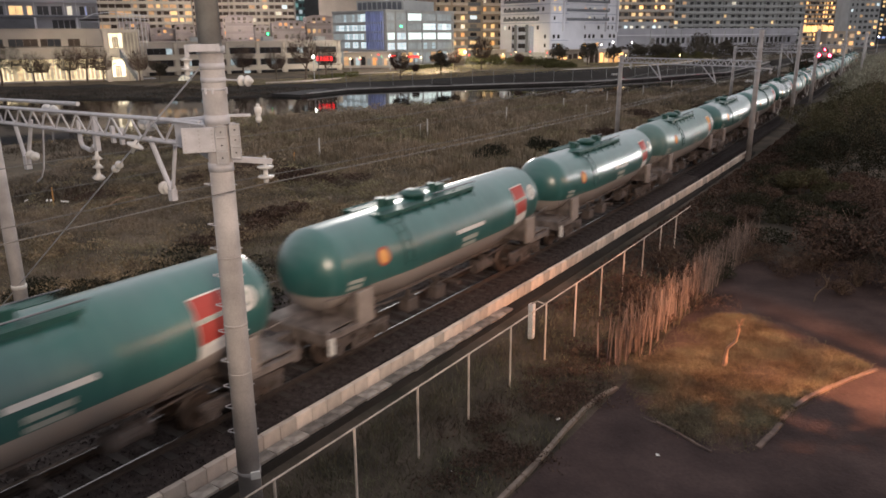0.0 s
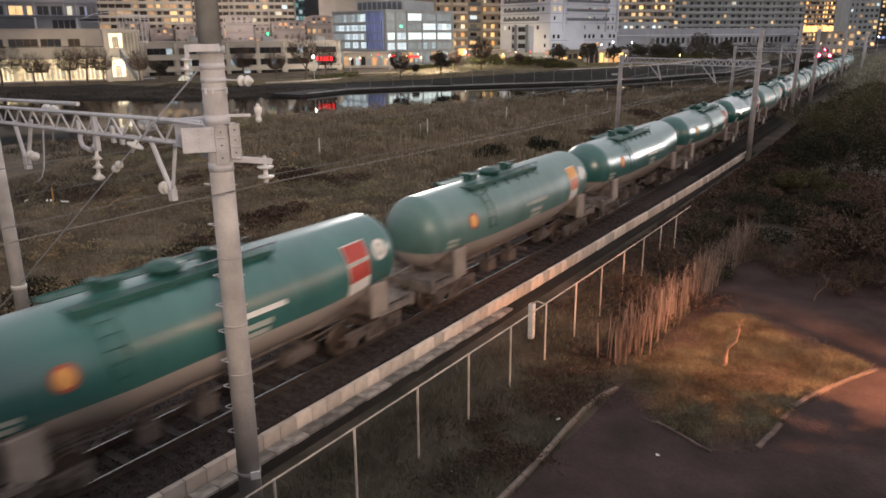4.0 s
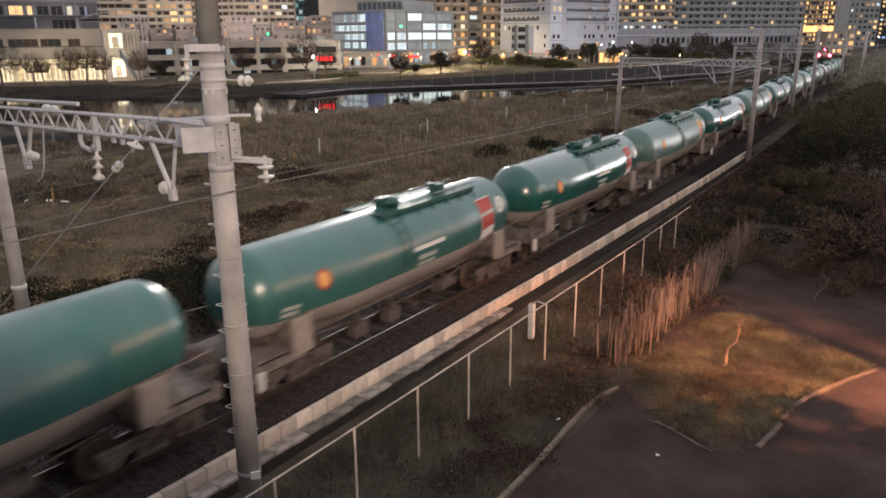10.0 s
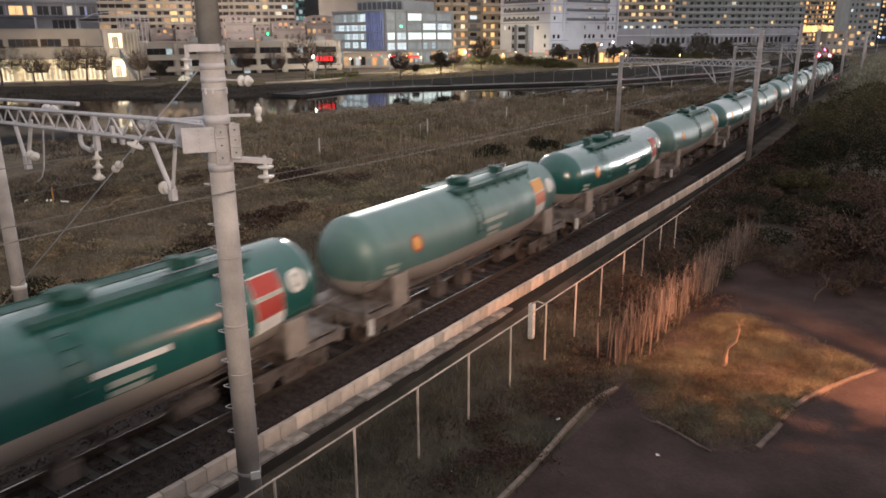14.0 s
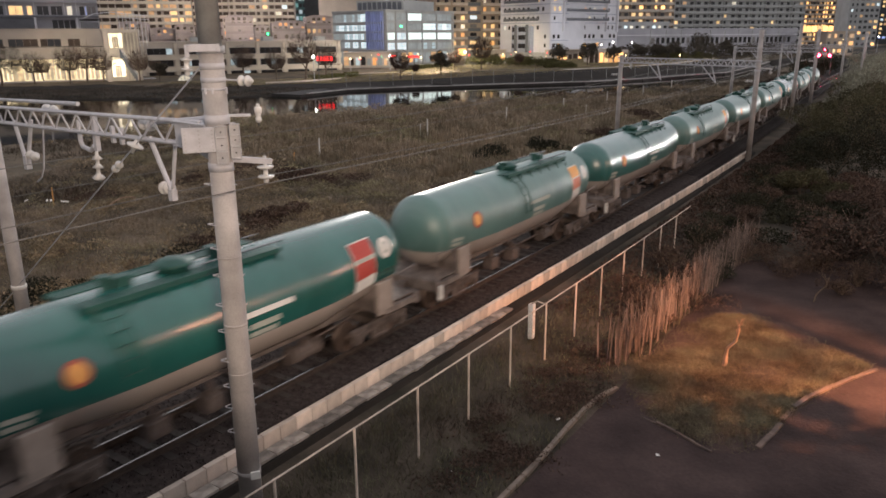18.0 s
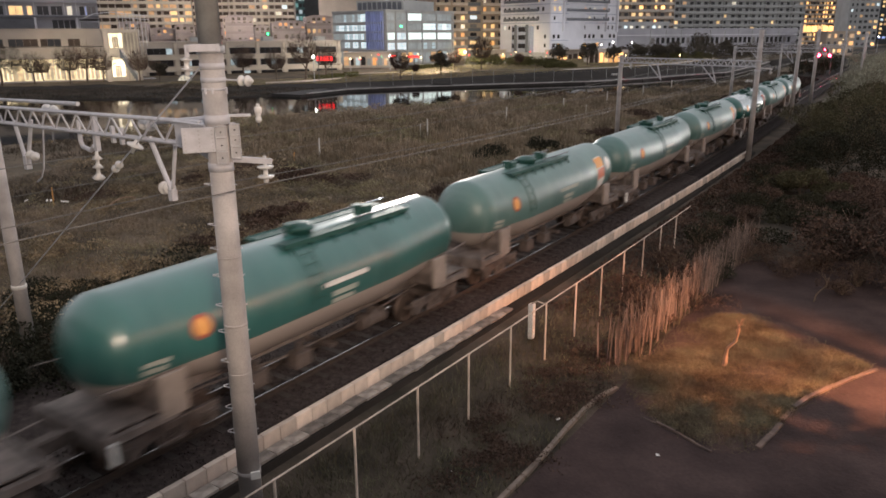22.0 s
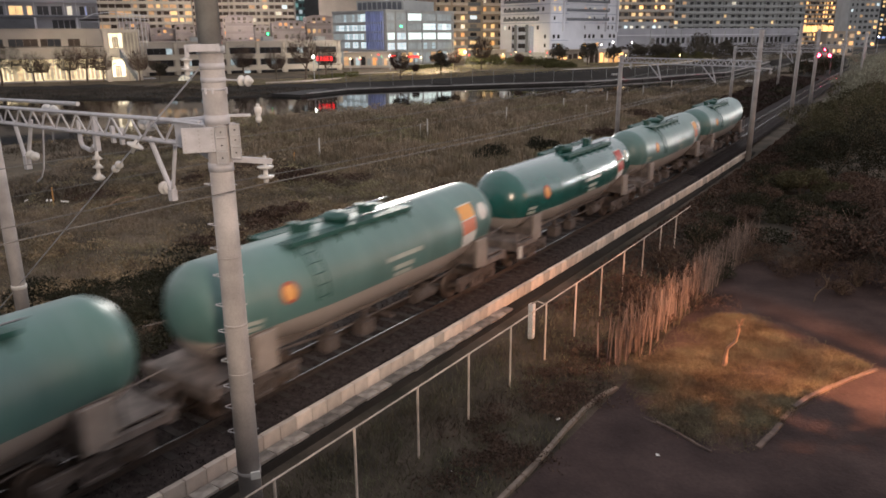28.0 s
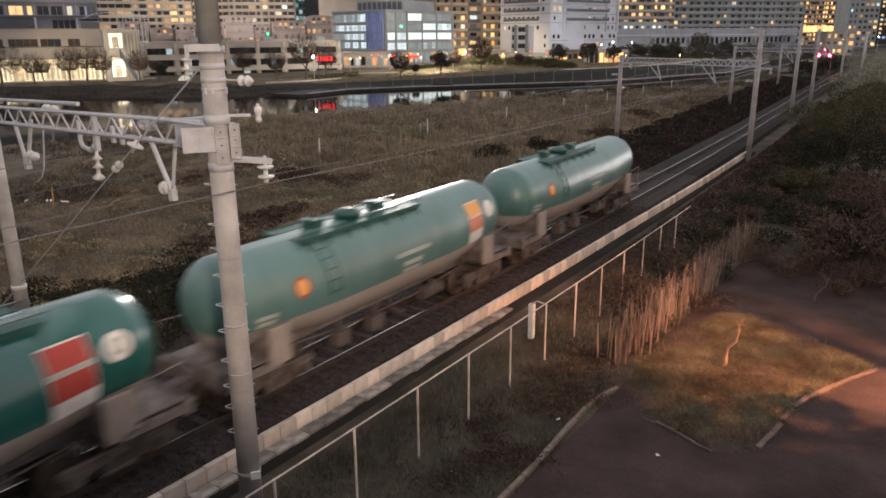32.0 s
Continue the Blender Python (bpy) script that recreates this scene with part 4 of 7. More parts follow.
    cyl(bm, H(0.68, 6.94), H(0.675, 6.87), 0.013, 0.013, 6)
    part("pin", bm, M["darksteel"], mast)
    bm = BM()
    box(bm, 0.20, 0.55, -0.05, 0.05, 7.045, 7.085, face, 0.006)
    part("cross_plate", bm, M["galv"], mast)
    # far pole
    m2 = pole_mast(q, 6.5, 0.20, 0.17, "round concrete catenary pole among the dry reeds")
    bm = BM()
    cyl(bm, (0, 0, 1.33 + 0.9 - 0.06), (0, 0, 1.33 + 0.9 + 0.06), 0.21, 0.21, 24)
    part("band", bm, M["white"], m2, "", True)
    # lattice beam
    a, b = rail_pt(7.95, 2.75, 6.93), rail_pt(9.6, -9.2, 6.55)
    beam = thing("portal_beam", Matrix(), "white lattice steel beam across the track between two poles", "catenary beam", "catenary beams")
    part("lattice", truss(BM(), a, b, 0.40, 14, 0.022, 0.14), M["galv"], beam)
    along = (b - a).normalized()

    def on_beam(f, dz=0.0):
        return a.lerp(b, f) + Vector((0, 0, dz))

    # V drop bracket with two disc insulators
    v0, v1, vb = on_beam(0.168, -0.36), on_beam(0.085, -0.36), on_beam(0.112, -1.38)
    bm = BM()
    cyl(bm, v0, vb, 0.05, 0.045, 8)
    cyl(bm, v1, vb, 0.035, 0.035, 8)
    box(bm, -0.06, 0.06, -0.06, 0.06, -0.14, 0.08, Matrix.Translation(vb))
    part("drop_bracket", bm, M["galv"], beam, "white V-shaped drop bracket")
    bm = BM()
    insulator(bm, vb + along * 0.05 + Vector((0, 0, 0.1)), vb + along * 0.42 + Vector((0, 0, 0.06)), 0.13, 2)
    part("insulator", bm, M["porcelain"], beam, "white disc insulators", True)
    def bp(L, z, off=0.0):
        return p + to * L + Vector((0, 0, z - p.z)) + to.cross(Vector((0, 0, -1))) * off

    # second drop bracket with its insulator and jumper loop
    bm = BM()
    cyl(bm, bp(9.9, 6.3), bp(9.42, 5.2), 0.05, 0.05, 8)
    cyl(bm, bp(8.67, 6.4), bp(9.38, 5.2), 0.05, 0.05, 8)
    box(bm, -0.07, 0.07, -0.07, 0.07, -0.1, 0.25, Matrix.Translation(bp(9.4, 5.2)))
    part("drop_bracket", bm, M["galv"], beam, "white V-shaped drop bracket")
    bm = BM()
    insulator(bm, bp(9.2, 5.5), bp(8.6, 5.47), 0.12, 2)
    part("insulator", bm, M["porcelain"], beam, "white disc insulators", True)
    bm = BM()
    bars(bm, [bp(7.83, 6.57), bp(8.0, 6.1), bp(8.15, 5.65), bp(8.3, 5.25), bp(8.55, 4.98), bp(8.9, 4.83)], 0.02, 6)
    part("jumper", bm, M["galv"], beam, "curved jumper wire")
    # hanging post and U-shaped tube
    bm = BM()
    box(bm, -0.06, 0.06, -0.05, 0.05, 0, 0.75, Matrix.Translation(bp(4.95, 6.0)), 0.008)
    part("dropper", bm, M["galv"], beam)
    bm = BM()
    turn(bm, bp(5.03, 6.0), bp(5.1, 5.36), [(0, 0.03), (0.16, 0.035), (0.28, 0.115), (0.31, 0.04), (0.46, 0.04), (0.58, 0.115), (0.61, 0.04), (0.8, 0.04), (0.93, 0.14), (1.0, 0.1)], 14)
    part("insulator", bm, M["porcelain"], beam, "hanging porcelain insulator", True)
    bm = BM()
    bars(bm, [bp(5.8, 6.6), bp(5.8, 6.15), bp(5.72, 6.02), bp(5.3, 5.98), bp(5.1, 6.1)], 0.05, 8)
    part("dropper", bm, M["galv"], beam)
    for L in (3.7, 4.1):
        bm = BM()
        box(bm, -0.04, 0.04, -0.04, 0.04, 0, 0.35, Matrix.Translation(bp(L, 6.25)), 0.006)
        part("hanger", bm, M["galv"], beam)
    # disc and double shed strung on the stay wire
    s0, s1 = p + right * -0.2 + Vector((0, 0, 7.85 - z0)), Vector((q.x - 0.05, q.y, 1.33))

    def on_stay(f):
        return s0.lerp(s1, f)

    bm = BM()
    turn(bm, on_stay(0.222), on_stay(0.246), [(0, 0.03), (0.3, 0.05), (0.45, 0.15), (0.5, 0.165), (0.55, 0.155), (0.6, 0.05), (1, 0.03)], 20)
    bmesh.ops.rotate(bm, verts=bm.verts, cent=on_stay(0.234), matrix=Matrix.Rotation(radians(-52), 3, right))
    part("insulator", bm, M["porcelain"], beam, "tilted disc insulator on the stay wire", True)
    bm = BM()
    turn(bm, on_stay(0.298), on_stay(0.335), [(0, 0.02), (0.1, 0.04), (0.2, 0.085), (0.3, 0.08), (0.34, 0.035), (0.55, 0.035), (0.62, 0.085), (0.74, 0.08), (0.8, 0.035), (1, 0.02)], 16)
    part("insulator", bm, M["porcelain"], beam, "double-shed insulator on the stay wire", True)
    for L0, L1 in ((3.35, 2.75), (8.45, 7.6)):
        bm = BM()
        insulator(bm, bp(L0, 6.68, -0.28), bp(L1, 6.66, -0.28), 0.125, 2)
        part("insulator", bm, M["porcelain"], beam, "disc insulators beside the lattice", True)
    for q0, q1, r in ((bp(0.0, 7.04, -0.16), bp(2.62, 6.76, -0.22), 0.05), (bp(4.9, 7.02, 0.3), bp(11.0, 6.83, 0.3), 0.045)):
        part("conduit", cyl(BM(), q0, q1, r, r * 0.8, 8), M["galv"], beam)
    # stay wire
    st = thing("stay_wire", Matrix(), "thin steel stay wire from the pole's head", "stay wire")
    bm = BM()
    cyl(bm, on_stay(0.0), on_stay(1.2), 0.014, 0.014, 6)
    part("strand", bm, M["galv"], st)


near_portal()


def far_portal(sr, latr, sl, latl, zb, top, n=24):
    p, q = rail_pt(sr, latr, -0.45), rail_pt(sl, latl, -0.9)
    for o, tp in ((p, top), (q, zb + 0.2)):
        ms = pole_mast(o, tp, 0.2, 0.16, "grey concrete catenary pole further down the line")
        bm = BM()
        for h in (zb - 0.7, zb - 0.05):
            cyl(bm, (0, 0, h - o.z), (0, 0, h - o.z + 0.1), 0.23, 0.23, 16)
        part("band", bm, M["galv"], ms, "", True)
        bm = BM()
        t = Vector((0, 0, zb - 0.5 - o.z))
        cyl(bm, t, t + Vector((0.9, 0.1, 0)), 0.04, 0.04, 6)
        insulator(bm, t + Vector((0.85, 0.1, 0)), t + Vector((0.85, 0.1, -0.4)), 0.14, 2)
        insulator(bm, t + Vector((-0.25, 0, -0.9)), t + Vector((-0.8, 0, -0.9)), 0.12, 2)
        part("insulator", bm, M["porcelain"], ms, "", True)
    beam = thing("portal_beam", Matrix(), "white lattice steel beam over the line", "catenary beam", "catenary beams")
    part("lattice", truss(BM(), p + Vector((0, 0, zb - p.z)), q + Vector((0, 0, zb - q.z)), 0.4, n, 0.03), M["galv"], beam)
    bm = BM()
    for f in (0.3, 0.7):
        t = p.lerp(q, f)
        t.z = zb - 0.35
        bars(bm, [t, t + Vector((0.4, 0, -1.3))], 0.05, 6)
        bars(bm, [t + (q - p).normalized() * 0.9, t + Vector((0.4, 0, -1.3))], 0.04, 6)
    part("drop_bracket", bm, M["galv"], beam)


far_portal(56.0, 2.72, 61.2, -8.95, 6.5, 8.6)
far_portal(95.5, 2.75, 99.2, -6.8, 6.7, 8.8, 20)
far_portal(136.0, 3.2, 138.0, -6.3, 6.6, 8.8, 18)
for s, lat, top in ((82.3, 2.25, 9.3), (152.0, 5.2, 8.5), (185.0, 4.0, 8.5)):
    ms = pole_mast(rail_pt(s, lat, -0.5), top, 0.2, 0.16, "single grey concrete pole beside the line")
    bm = BM()
    cyl(bm, (0, 0, 7.0), (-1.2, 0.2, 7.1), 0.04, 0.04, 6)
    insulator(bm, (-1.0, 0.15, 7.05), (-1.0, 0.15, 6.65), 0.14, 2)
    part("side_arm", bm, M["galv"], ms)


def overhead_wire(rows, label, r=0.011):
    """A wire through (s, lateral, z) supports, with a little sag between."""
    w = thing("overhead_wire", Matrix(), label, "overhead wire", "overhead wires")
    bm = BM()
    for (s0, l0, z0), (s1, l1, z1) in zip(rows, rows[1:]):
        a, b = rail_pt(s0, l0, z0), rail_pt(s1, l1, z1)
        n = 10
        sag = 0.00012 * (b - a).length ** 2
        pts = [a.lerp(b, i / n) - Vector((0, 0, sag * 4 * (i / n) * (1 - i / n))) for i in range(n + 1)]
        bars(bm, pts, r, 5)
    part("strand", bm, M["wire"], w)


overhead_wire([(-40, 3.7, 5.95), (8.3, 3.75, 5.9), (57, 3.1, 6.0), (96, 3.4, 6.1), (136, 3.8, 6.2)], "thin feeder wire carried on white insulators")
overhead_wire([(-40, 0.1, 5.2), (9.0, -0.2, 5.15), (58, 0.1, 5.1), (98, 0.0, 5.1), (137, 0, 5.1), (200, 0, 5.1)], "contact wire above the track")
overhead_wire([(-40, -5.0, 5.3), (9.4, -5.0, 5.4), (60, -5.0, 5.6), (98, -4.2, 5.6), (137, -3.6, 5.6)], "thin wire on the far side of the portals")


# ---- kerb, slabs, fence ----
def kerb_lat(s):
    return float(np.interp(s, [-10, 20, 31, 41, 55, 70, 90], [1.96, 1.975, 2.03, 2.18, 2.36, 2.55, 2.7]))


def build_kerb():
    kb = thing("ballast_kerb", Matrix(), "pale concrete ballast kerb made of short panels", "kerb", kind="structure")
    rng = random.Random(4)
    bm = BM()
    box(bm, -0.245, 0.245, -0.085, 0.055, -0.42, 0.0, bevel=0.012)
    me = bpy.data.meshes.new("panel")
    bm.to_mesh(me)
    bm.free()
    me.materials.append(M["panel"])
    for i in range(127):
        s = -6 + i * 0.5
        share("panel", me, kb, rail_pose(s, kerb_lat(s) + rng.uniform(-0.004, 0.004), rng.uniform(-0.006, 0.004)) @ pose(0, 0, 0, rng.uniform(-0.8, 0.8), 0, rng.uniform(-0.5, 0.5)))
    sl = thing("cable_trough", Matrix(), "row of worn concrete trough lids beside the kerb", "cable trough", kind="structure")
    for w in range(3):
        bm = BM()
        box(bm, -0.246, 0.246, -0.16 - 0.01 * w, 0.17, -0.07, 0.0, bevel=0.006)
        me = bpy.data.meshes.new("lid")
        bm.to_mesh(me)
        bm.free()
        me.materials.append(M["slab"])
        for i in range(w, 52, 3):
            s = -6 + i * 0.5
            share("lid", me, sl, rail_pose(s, kerb_lat(s) + 0.30 + rng.uniform(-0.014, 0.014), -0.30 + rng.uniform(-0.01, 0.008)) @ pose(0, 0, 0, rng.uniform(-1.2, 1.2), rng.uniform(-0.5, 0.5), rng.uniform(-1, 1)))
    strip("trough_bed", [(1.95, -0.6), (1.95, -0.38), (2.5, -0.38), (2.62, -0.6)], -8, 60, 2, M["mud"], sl)


build_kerb()


def build_fence():
    fn = thing("chain_link_fence", Matrix(), "rusty chain-link fence with thin pale posts beside the line", "fence")
    bm = BM()
    cyl(bm, (0, 0, -0.6), (0, 0, 1.25), 0.026, 0.026, 8)
    me = bpy.data.meshes.new("post")
    bm.to_mesh(me)
    bm.free()
    me.materials.append(M["panel"])
    ss = [5 + 2 * i for i in range(13)]
    for s in ss:
        share("post", me, fn, rail_pose(s, 4.95))
    bm = BM()
    pts = [rail_pt(s, 4.95, 1.24) for s in range(3, 32, 4)]
    bars(bm, pts, 0.018, 6)
    part("top_rail", bm, M["panel"], fn)
    # woven wire
    v, f = [], []
    w = 0.0022
    for i in range(int(27 / 0.09)):
        s = 3.0 + i * 0.09
        for d in (-1, 1):
            a, b = rail_pt(s, 4.955, -0.45), rail_pt(s + d * 1.65, 4.955, 1.22)
            n = len(v)
            v += [(a.x, a.y, a.z - w * 1.4), (b.x, b.y, b.z - w * 1.4), (b.x, b.y, b.z + w * 1.4), (a.x, a.y, a.z + w * 1.4)]
            f.append((n, n + 1, n + 2, n + 3))
    raw("mesh", v, f, M["rail"], fn)
    # white marker post by the fence
    mp = thing("marker_post", rail_pose(18.05, 3.98, -0.42), "short white concrete marker post beside the fence", "marker post")
    bm = BM()
    box(bm, -0.085, 0.085, -0.085, 0.085, 0.0, 1.12, bevel=0.02)
    part("post", bm, M["white"], mp)
    bm = BM()
    box(bm, -0.088, 0.088, -0.088, 0.088, 0.88, 0.9)
    part("collar", bm, M["faded_white"], mp)
    bm = BM()
    a = rail_pt(17.0, 4.95, 1.2)
    bars(bm, [a, a + Vector((-0.3, 0.05, 0.02)), a + Vector((-0.6, 0.2, -0.18))], 0.02, 6)
    part("brace", bm, M["panel"], fn)


build_fence()


# ---- plants ----
def tufts(name, xs, ys, heights, rng, material, blades=5, width=0.02, lean=0.5, spread=0.25, parent=None, sink=0.08):
    """Many upright blades: n tufts at xs, ys on the ground."""
    n = len(xs)
    k = n * blades
    bx = np.repeat(xs, blades) + rng.normal(0, spread, k)
    by = np.repeat(ys, blades) + rng.normal(0, spread, k)
    h = np.repeat(heights, blades) * rng.uniform(0.55, 1.15, k)
    bz = ground_z(bx, by) - sink
    ang = rng.uniform(0, 2 * np.pi, k)
    wx, wy = np.cos(ang) * width * (0.6 + h * 0.5), np.sin(ang) * width * (0.6 + h * 0.5)
    lx, ly = rng.normal(0, lean, k) * h * 0.5, rng.normal(0, lean, k) * h * 0.5
    v = np.empty((k, 5, 3))
    v[:, 0] = np.stack([bx - wx, by - wy, bz], 1)
    v[:, 1] = np.stack([bx + wx, by + wy, bz], 1)
    v[:, 2] = np.stack([bx + lx * 0.35 + wx * 0.8, by + ly * 0.35 + wy * 0.8, bz + h * 0.6], 1)
    v[:, 3] = np.stack([bx + lx * 0.35 - wx * 0.8, by + ly * 0.35 - wy * 0.8, bz + h * 0.6], 1)
    v[:, 4] = np.stack([bx + lx, by + ly, bz + h], 1)
    base = (np.arange(k) * 5)[:, None]
    q = (base + np.array([[0, 1, 2, 3]])).tolist()
    t = (base + np.array([[3, 2, 4]])).tolist()
    return raw(name, v.reshape(-1, 3).tolist(), q + t, material, parent)


def build_marsh():
    rng = np.random.default_rng(7)
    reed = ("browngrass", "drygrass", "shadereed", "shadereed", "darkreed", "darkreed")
    specs = ((15000, -8, 45, 6.5, 34, 0.30, 8, 0.008), (7000, 34, 82, 6.5, 60, 0.80, 7, 0.018), (9000, 90, 200, 10.0, 46, 1.2, 5, 0.06), (7000, -10, 42, 28, 90, 0.8, 6, 0.045), (4000, 42, 80, 26, 90, 0.8, 6, 0.030), (4000, 66, 116, 9.5, 60, 0.9, 6, 0.026))
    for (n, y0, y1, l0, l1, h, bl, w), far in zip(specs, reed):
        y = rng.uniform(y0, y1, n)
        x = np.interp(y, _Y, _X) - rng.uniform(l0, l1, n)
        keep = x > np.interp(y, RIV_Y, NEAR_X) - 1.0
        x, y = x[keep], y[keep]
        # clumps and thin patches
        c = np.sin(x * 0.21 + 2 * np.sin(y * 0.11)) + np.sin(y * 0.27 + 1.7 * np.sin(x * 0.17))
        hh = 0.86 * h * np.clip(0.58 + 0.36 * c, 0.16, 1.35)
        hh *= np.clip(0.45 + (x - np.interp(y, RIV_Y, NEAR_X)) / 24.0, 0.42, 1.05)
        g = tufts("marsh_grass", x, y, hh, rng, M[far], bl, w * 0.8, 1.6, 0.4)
        tagged(g, "brown reed bed of the outer marsh" if far.endswith("reed") else "dense dry brown marsh grass and reeds", "marsh grass", kind="stuff")


build_marsh()


def build_mounds():
    """Soft low mounds of matted stems and leaves."""
    rng = np.random.default_rng(31)
    for n, y0, y1, l0, l1, sz in ((170000, 0, 34, 6.5, 36, 0.030), (120000, 26, 62, 7.5, 40, 0.05), (70000, 58, 130, 9, 34, 0.09), (110000, 36, 112, 24, 64, 0.10)):
        y = rng.uniform(y0, y1, n)
        x = np.interp(y, _Y, _X) - rng.uniform(l0, l1, n)
        keep = x > np.interp(y, RIV_Y, NEAR_X) + (0.0 if l0 == 24 else 3.0)
        x, y = x[keep], y[keep]
        k = len(x)
        wob = np.sin(x * 1.9 + 2.1 * np.sin(y * 1.3)) + np.sin(y * 2.3 + 1.7 * np.sin(x * 1.1)) + 0.8 * np.sin(x * 0.6 - y * 0.45)
        top = np.clip(0.26 + 0.14 * wob, 0.05, 0.7) * (1.0 if y1 < 50 else 1.35 if l0 < 20 else 1.4)
        z = ground_z(x, y) + top * rng.uniform(0.2, 1.0, k) ** 0.6
        c = np.stack([x, y, z], 1)
        a = rng.normal(size=(k, 3)) * (1.0, 1.0, 0.35)
        a /= np.linalg.norm(a, axis=1)[:, None]
        e = np.cross(a, rng.normal(size=(k, 3)) * (0.45, 0.45, 1.0))
        e /= np.linalg.norm(e, axis=1)[:, None]
        w = sz * rng.uniform(0.6, 1.5, (k, 1))
        v = np.stack([c - a * w, c - e * w * 0.45, c + a * w, c + e * w * 0.45], 1)
        # greener and browner drifts
        drift = np.sin(x * 0.33 + 1.9 * np.sin(y * 0.21)) + np.sin(y * 0.41 + 1.6 * np.sin(x * 0.27)) + rng.normal(0, 0.45, k) > 0.55
        for sel, mt, lab in ((~drift, "matted" if y0 < 36 else "drygrass", "matted brown mounds of withered marsh plants"), (drift, "greenish", "low olive drifts of marsh plants among the brown")):
            q = v[sel]
            g = raw("marsh_undergrowth", q.reshape(-1, 3).tolist(), np.arange(len(q) * 4).reshape(-1, 4).tolist(), M[mt])
            tagged(g, lab, "marsh plants", kind="stuff")


build_mounds()


def build_tussocks():
    """Rounded clumps of bent grass."""
    rng = np.random.default_rng(17)
    for n, y0, y1, l0, l1, bl, w in ((1500, 2, 46, 7, 38, 90, 0.007), (1500, 36, 130, 10, 50, 40, 0.022)):
        y = rng.uniform(y0, y1, n)
        x = np.interp(y, _Y, _X) - rng.uniform(l0, l1, n)
        keep = x > np.interp(y, RIV_Y, NEAR_X) + 8
        x, y = x[keep], y[keep]
        n = len(x)
        rad = rng.uniform(0.5, 1.45, n)
        k = n * bl
        ang, rr = rng.uniform(0, 6.283, k), np.sqrt(rng.uniform(0, 1, k))
        R = np.repeat(rad, bl)
        ox, oy = np.cos(ang) * rr, np.sin(ang) * rr
        bx, by = np.repeat(x, bl) + ox * R * 0.7, np.repeat(y, bl) + oy * R * 0.7
        h = R * (0.50 if y1 < 50 else 1.0) * (1.15 - 0.65 * rr ** 2) * rng.uniform(0.75, 1.15, k)
        bz = ground_z(bx, by) - 0.05
        tx, ty = bx + ox * R * 0.55, by + oy * R * 0.55
        a2 = rng.uniform(0, 6.283, k)
        wx, wy = np.cos(a2) * w, np.sin(a2) * w
        v = np.empty((k, 5, 3))
        v[:, 0] = np.stack([bx - wx, by - wy, bz], 1)
        v[:, 1] = np.stack([bx + wx, by + wy, bz], 1)
        v[:, 2] = np.stack([bx * 0.6 + tx * 0.4 + wx, by * 0.6 + ty * 0.4 + wy, bz + h * 0.75], 1)
        v[:, 3] = np.stack([bx * 0.6 + tx * 0.4 - wx, by * 0.6 + ty * 0.4 - wy, bz + h * 0.75], 1)
        v[:, 4] = np.stack([tx + ox * 0.15, ty + oy * 0.15, bz + h * 0.9], 1)
        base = (np.arange(k) * 5)[:, None]
        f = (base + np.array([[0, 1, 2, 3]])).tolist() + (base + np.array([[3, 2, 4]])).tolist()
        g = raw("tussock_grass", v.reshape(-1, 3).tolist(), f, M["browntussock" if y1 < 50 else "tussock"])
        tagged(g, "low rounded clumps of brown marsh grass" if y1 < 50 else "rounded clumps of bent straw-coloured marsh grass", "marsh grass", kind="stuff")


build_tussocks()


def leaf_cloud(rng, blobs, n, size):
    """Leaf quads scattered in uneven blobs (x, y, z, rx, rz)."""
    bl = np.array(blobs)
    vol = bl[:, 3] ** 2 * bl[:, 4]
    pick = rng.choice(len(bl), n, p=vol / vol.sum())
    d = rng.normal(size=(n, 3))
    d /= np.linalg.norm(d, axis=1)[:, None]
    rad = rng.uniform(0.45, 1.08, n) ** 0.7
    b = bl[pick]
    c = b[:, :3] + d * rad[:, None] * np.stack([b[:, 3], b[:, 3], b[:, 4]], 1)
    a = rng.normal(size=(n, 3))
    a /= np.linalg.norm(a, axis=1)[:, None]
    e = np.cross(a, rng.normal(size=(n, 3)))
    e /= np.linalg.norm(e, axis=1)[:, None]
    s = (size * rng.uniform(0.6, 1.4, n))[:, None]
    v = np.stack([c - a * s, c - e * s * 0.5, c + a * s, c + e * s * 0.5], 1).reshape(-1, 3)
    f = np.arange(n * 4).reshape(-1, 4)
    return v.tolist(), f.tolist()


def limbs(bm, rng, p, d, length, r, depth, spread=0.6, seg=6):
    q = p + d * length
    cyl(bm, p, q, r, r * 0.72, seg, False)
    if depth == 0:
        return
    for _ in range(3 if depth > 1 else 4):
        e = (d + Vector((rng.gauss(0, spread), rng.gauss(0, spread), rng.gauss(0.12, spread * 0.6)))).normalized()
        limbs(bm, rng, p + d * length * rng.uniform(0.55, 1.0), e, length * rng.uniform(0.55, 0.8), r * 0.58, depth - 1, spread, max(3, seg - 1))


def tree(x, y, height, kind, seed, label, blobs=None, leaves=2500, size=0.16, leaf="leaf"):
    z = float(ground_z(np.array([x]), np.array([y]))[0])
    ob = thing("tree", pose(x, y, z), label, "tree")
    rng = random.Random(seed)
    bm = BM()
    limbs(bm, rng, Vector((0, 0, -0.2)), Vector((rng.gauss(0, 0.06), rng.gauss(0, 0.06), 1)).normalized(), height * 0.36, height * 0.026, 4 if kind == "bare" else 3, 0.55)
    part("trunk", bm, M["bark"], ob)
    nr = np.random.default_rng(seed)
    if kind == "leafy":
        R = height * 0.30
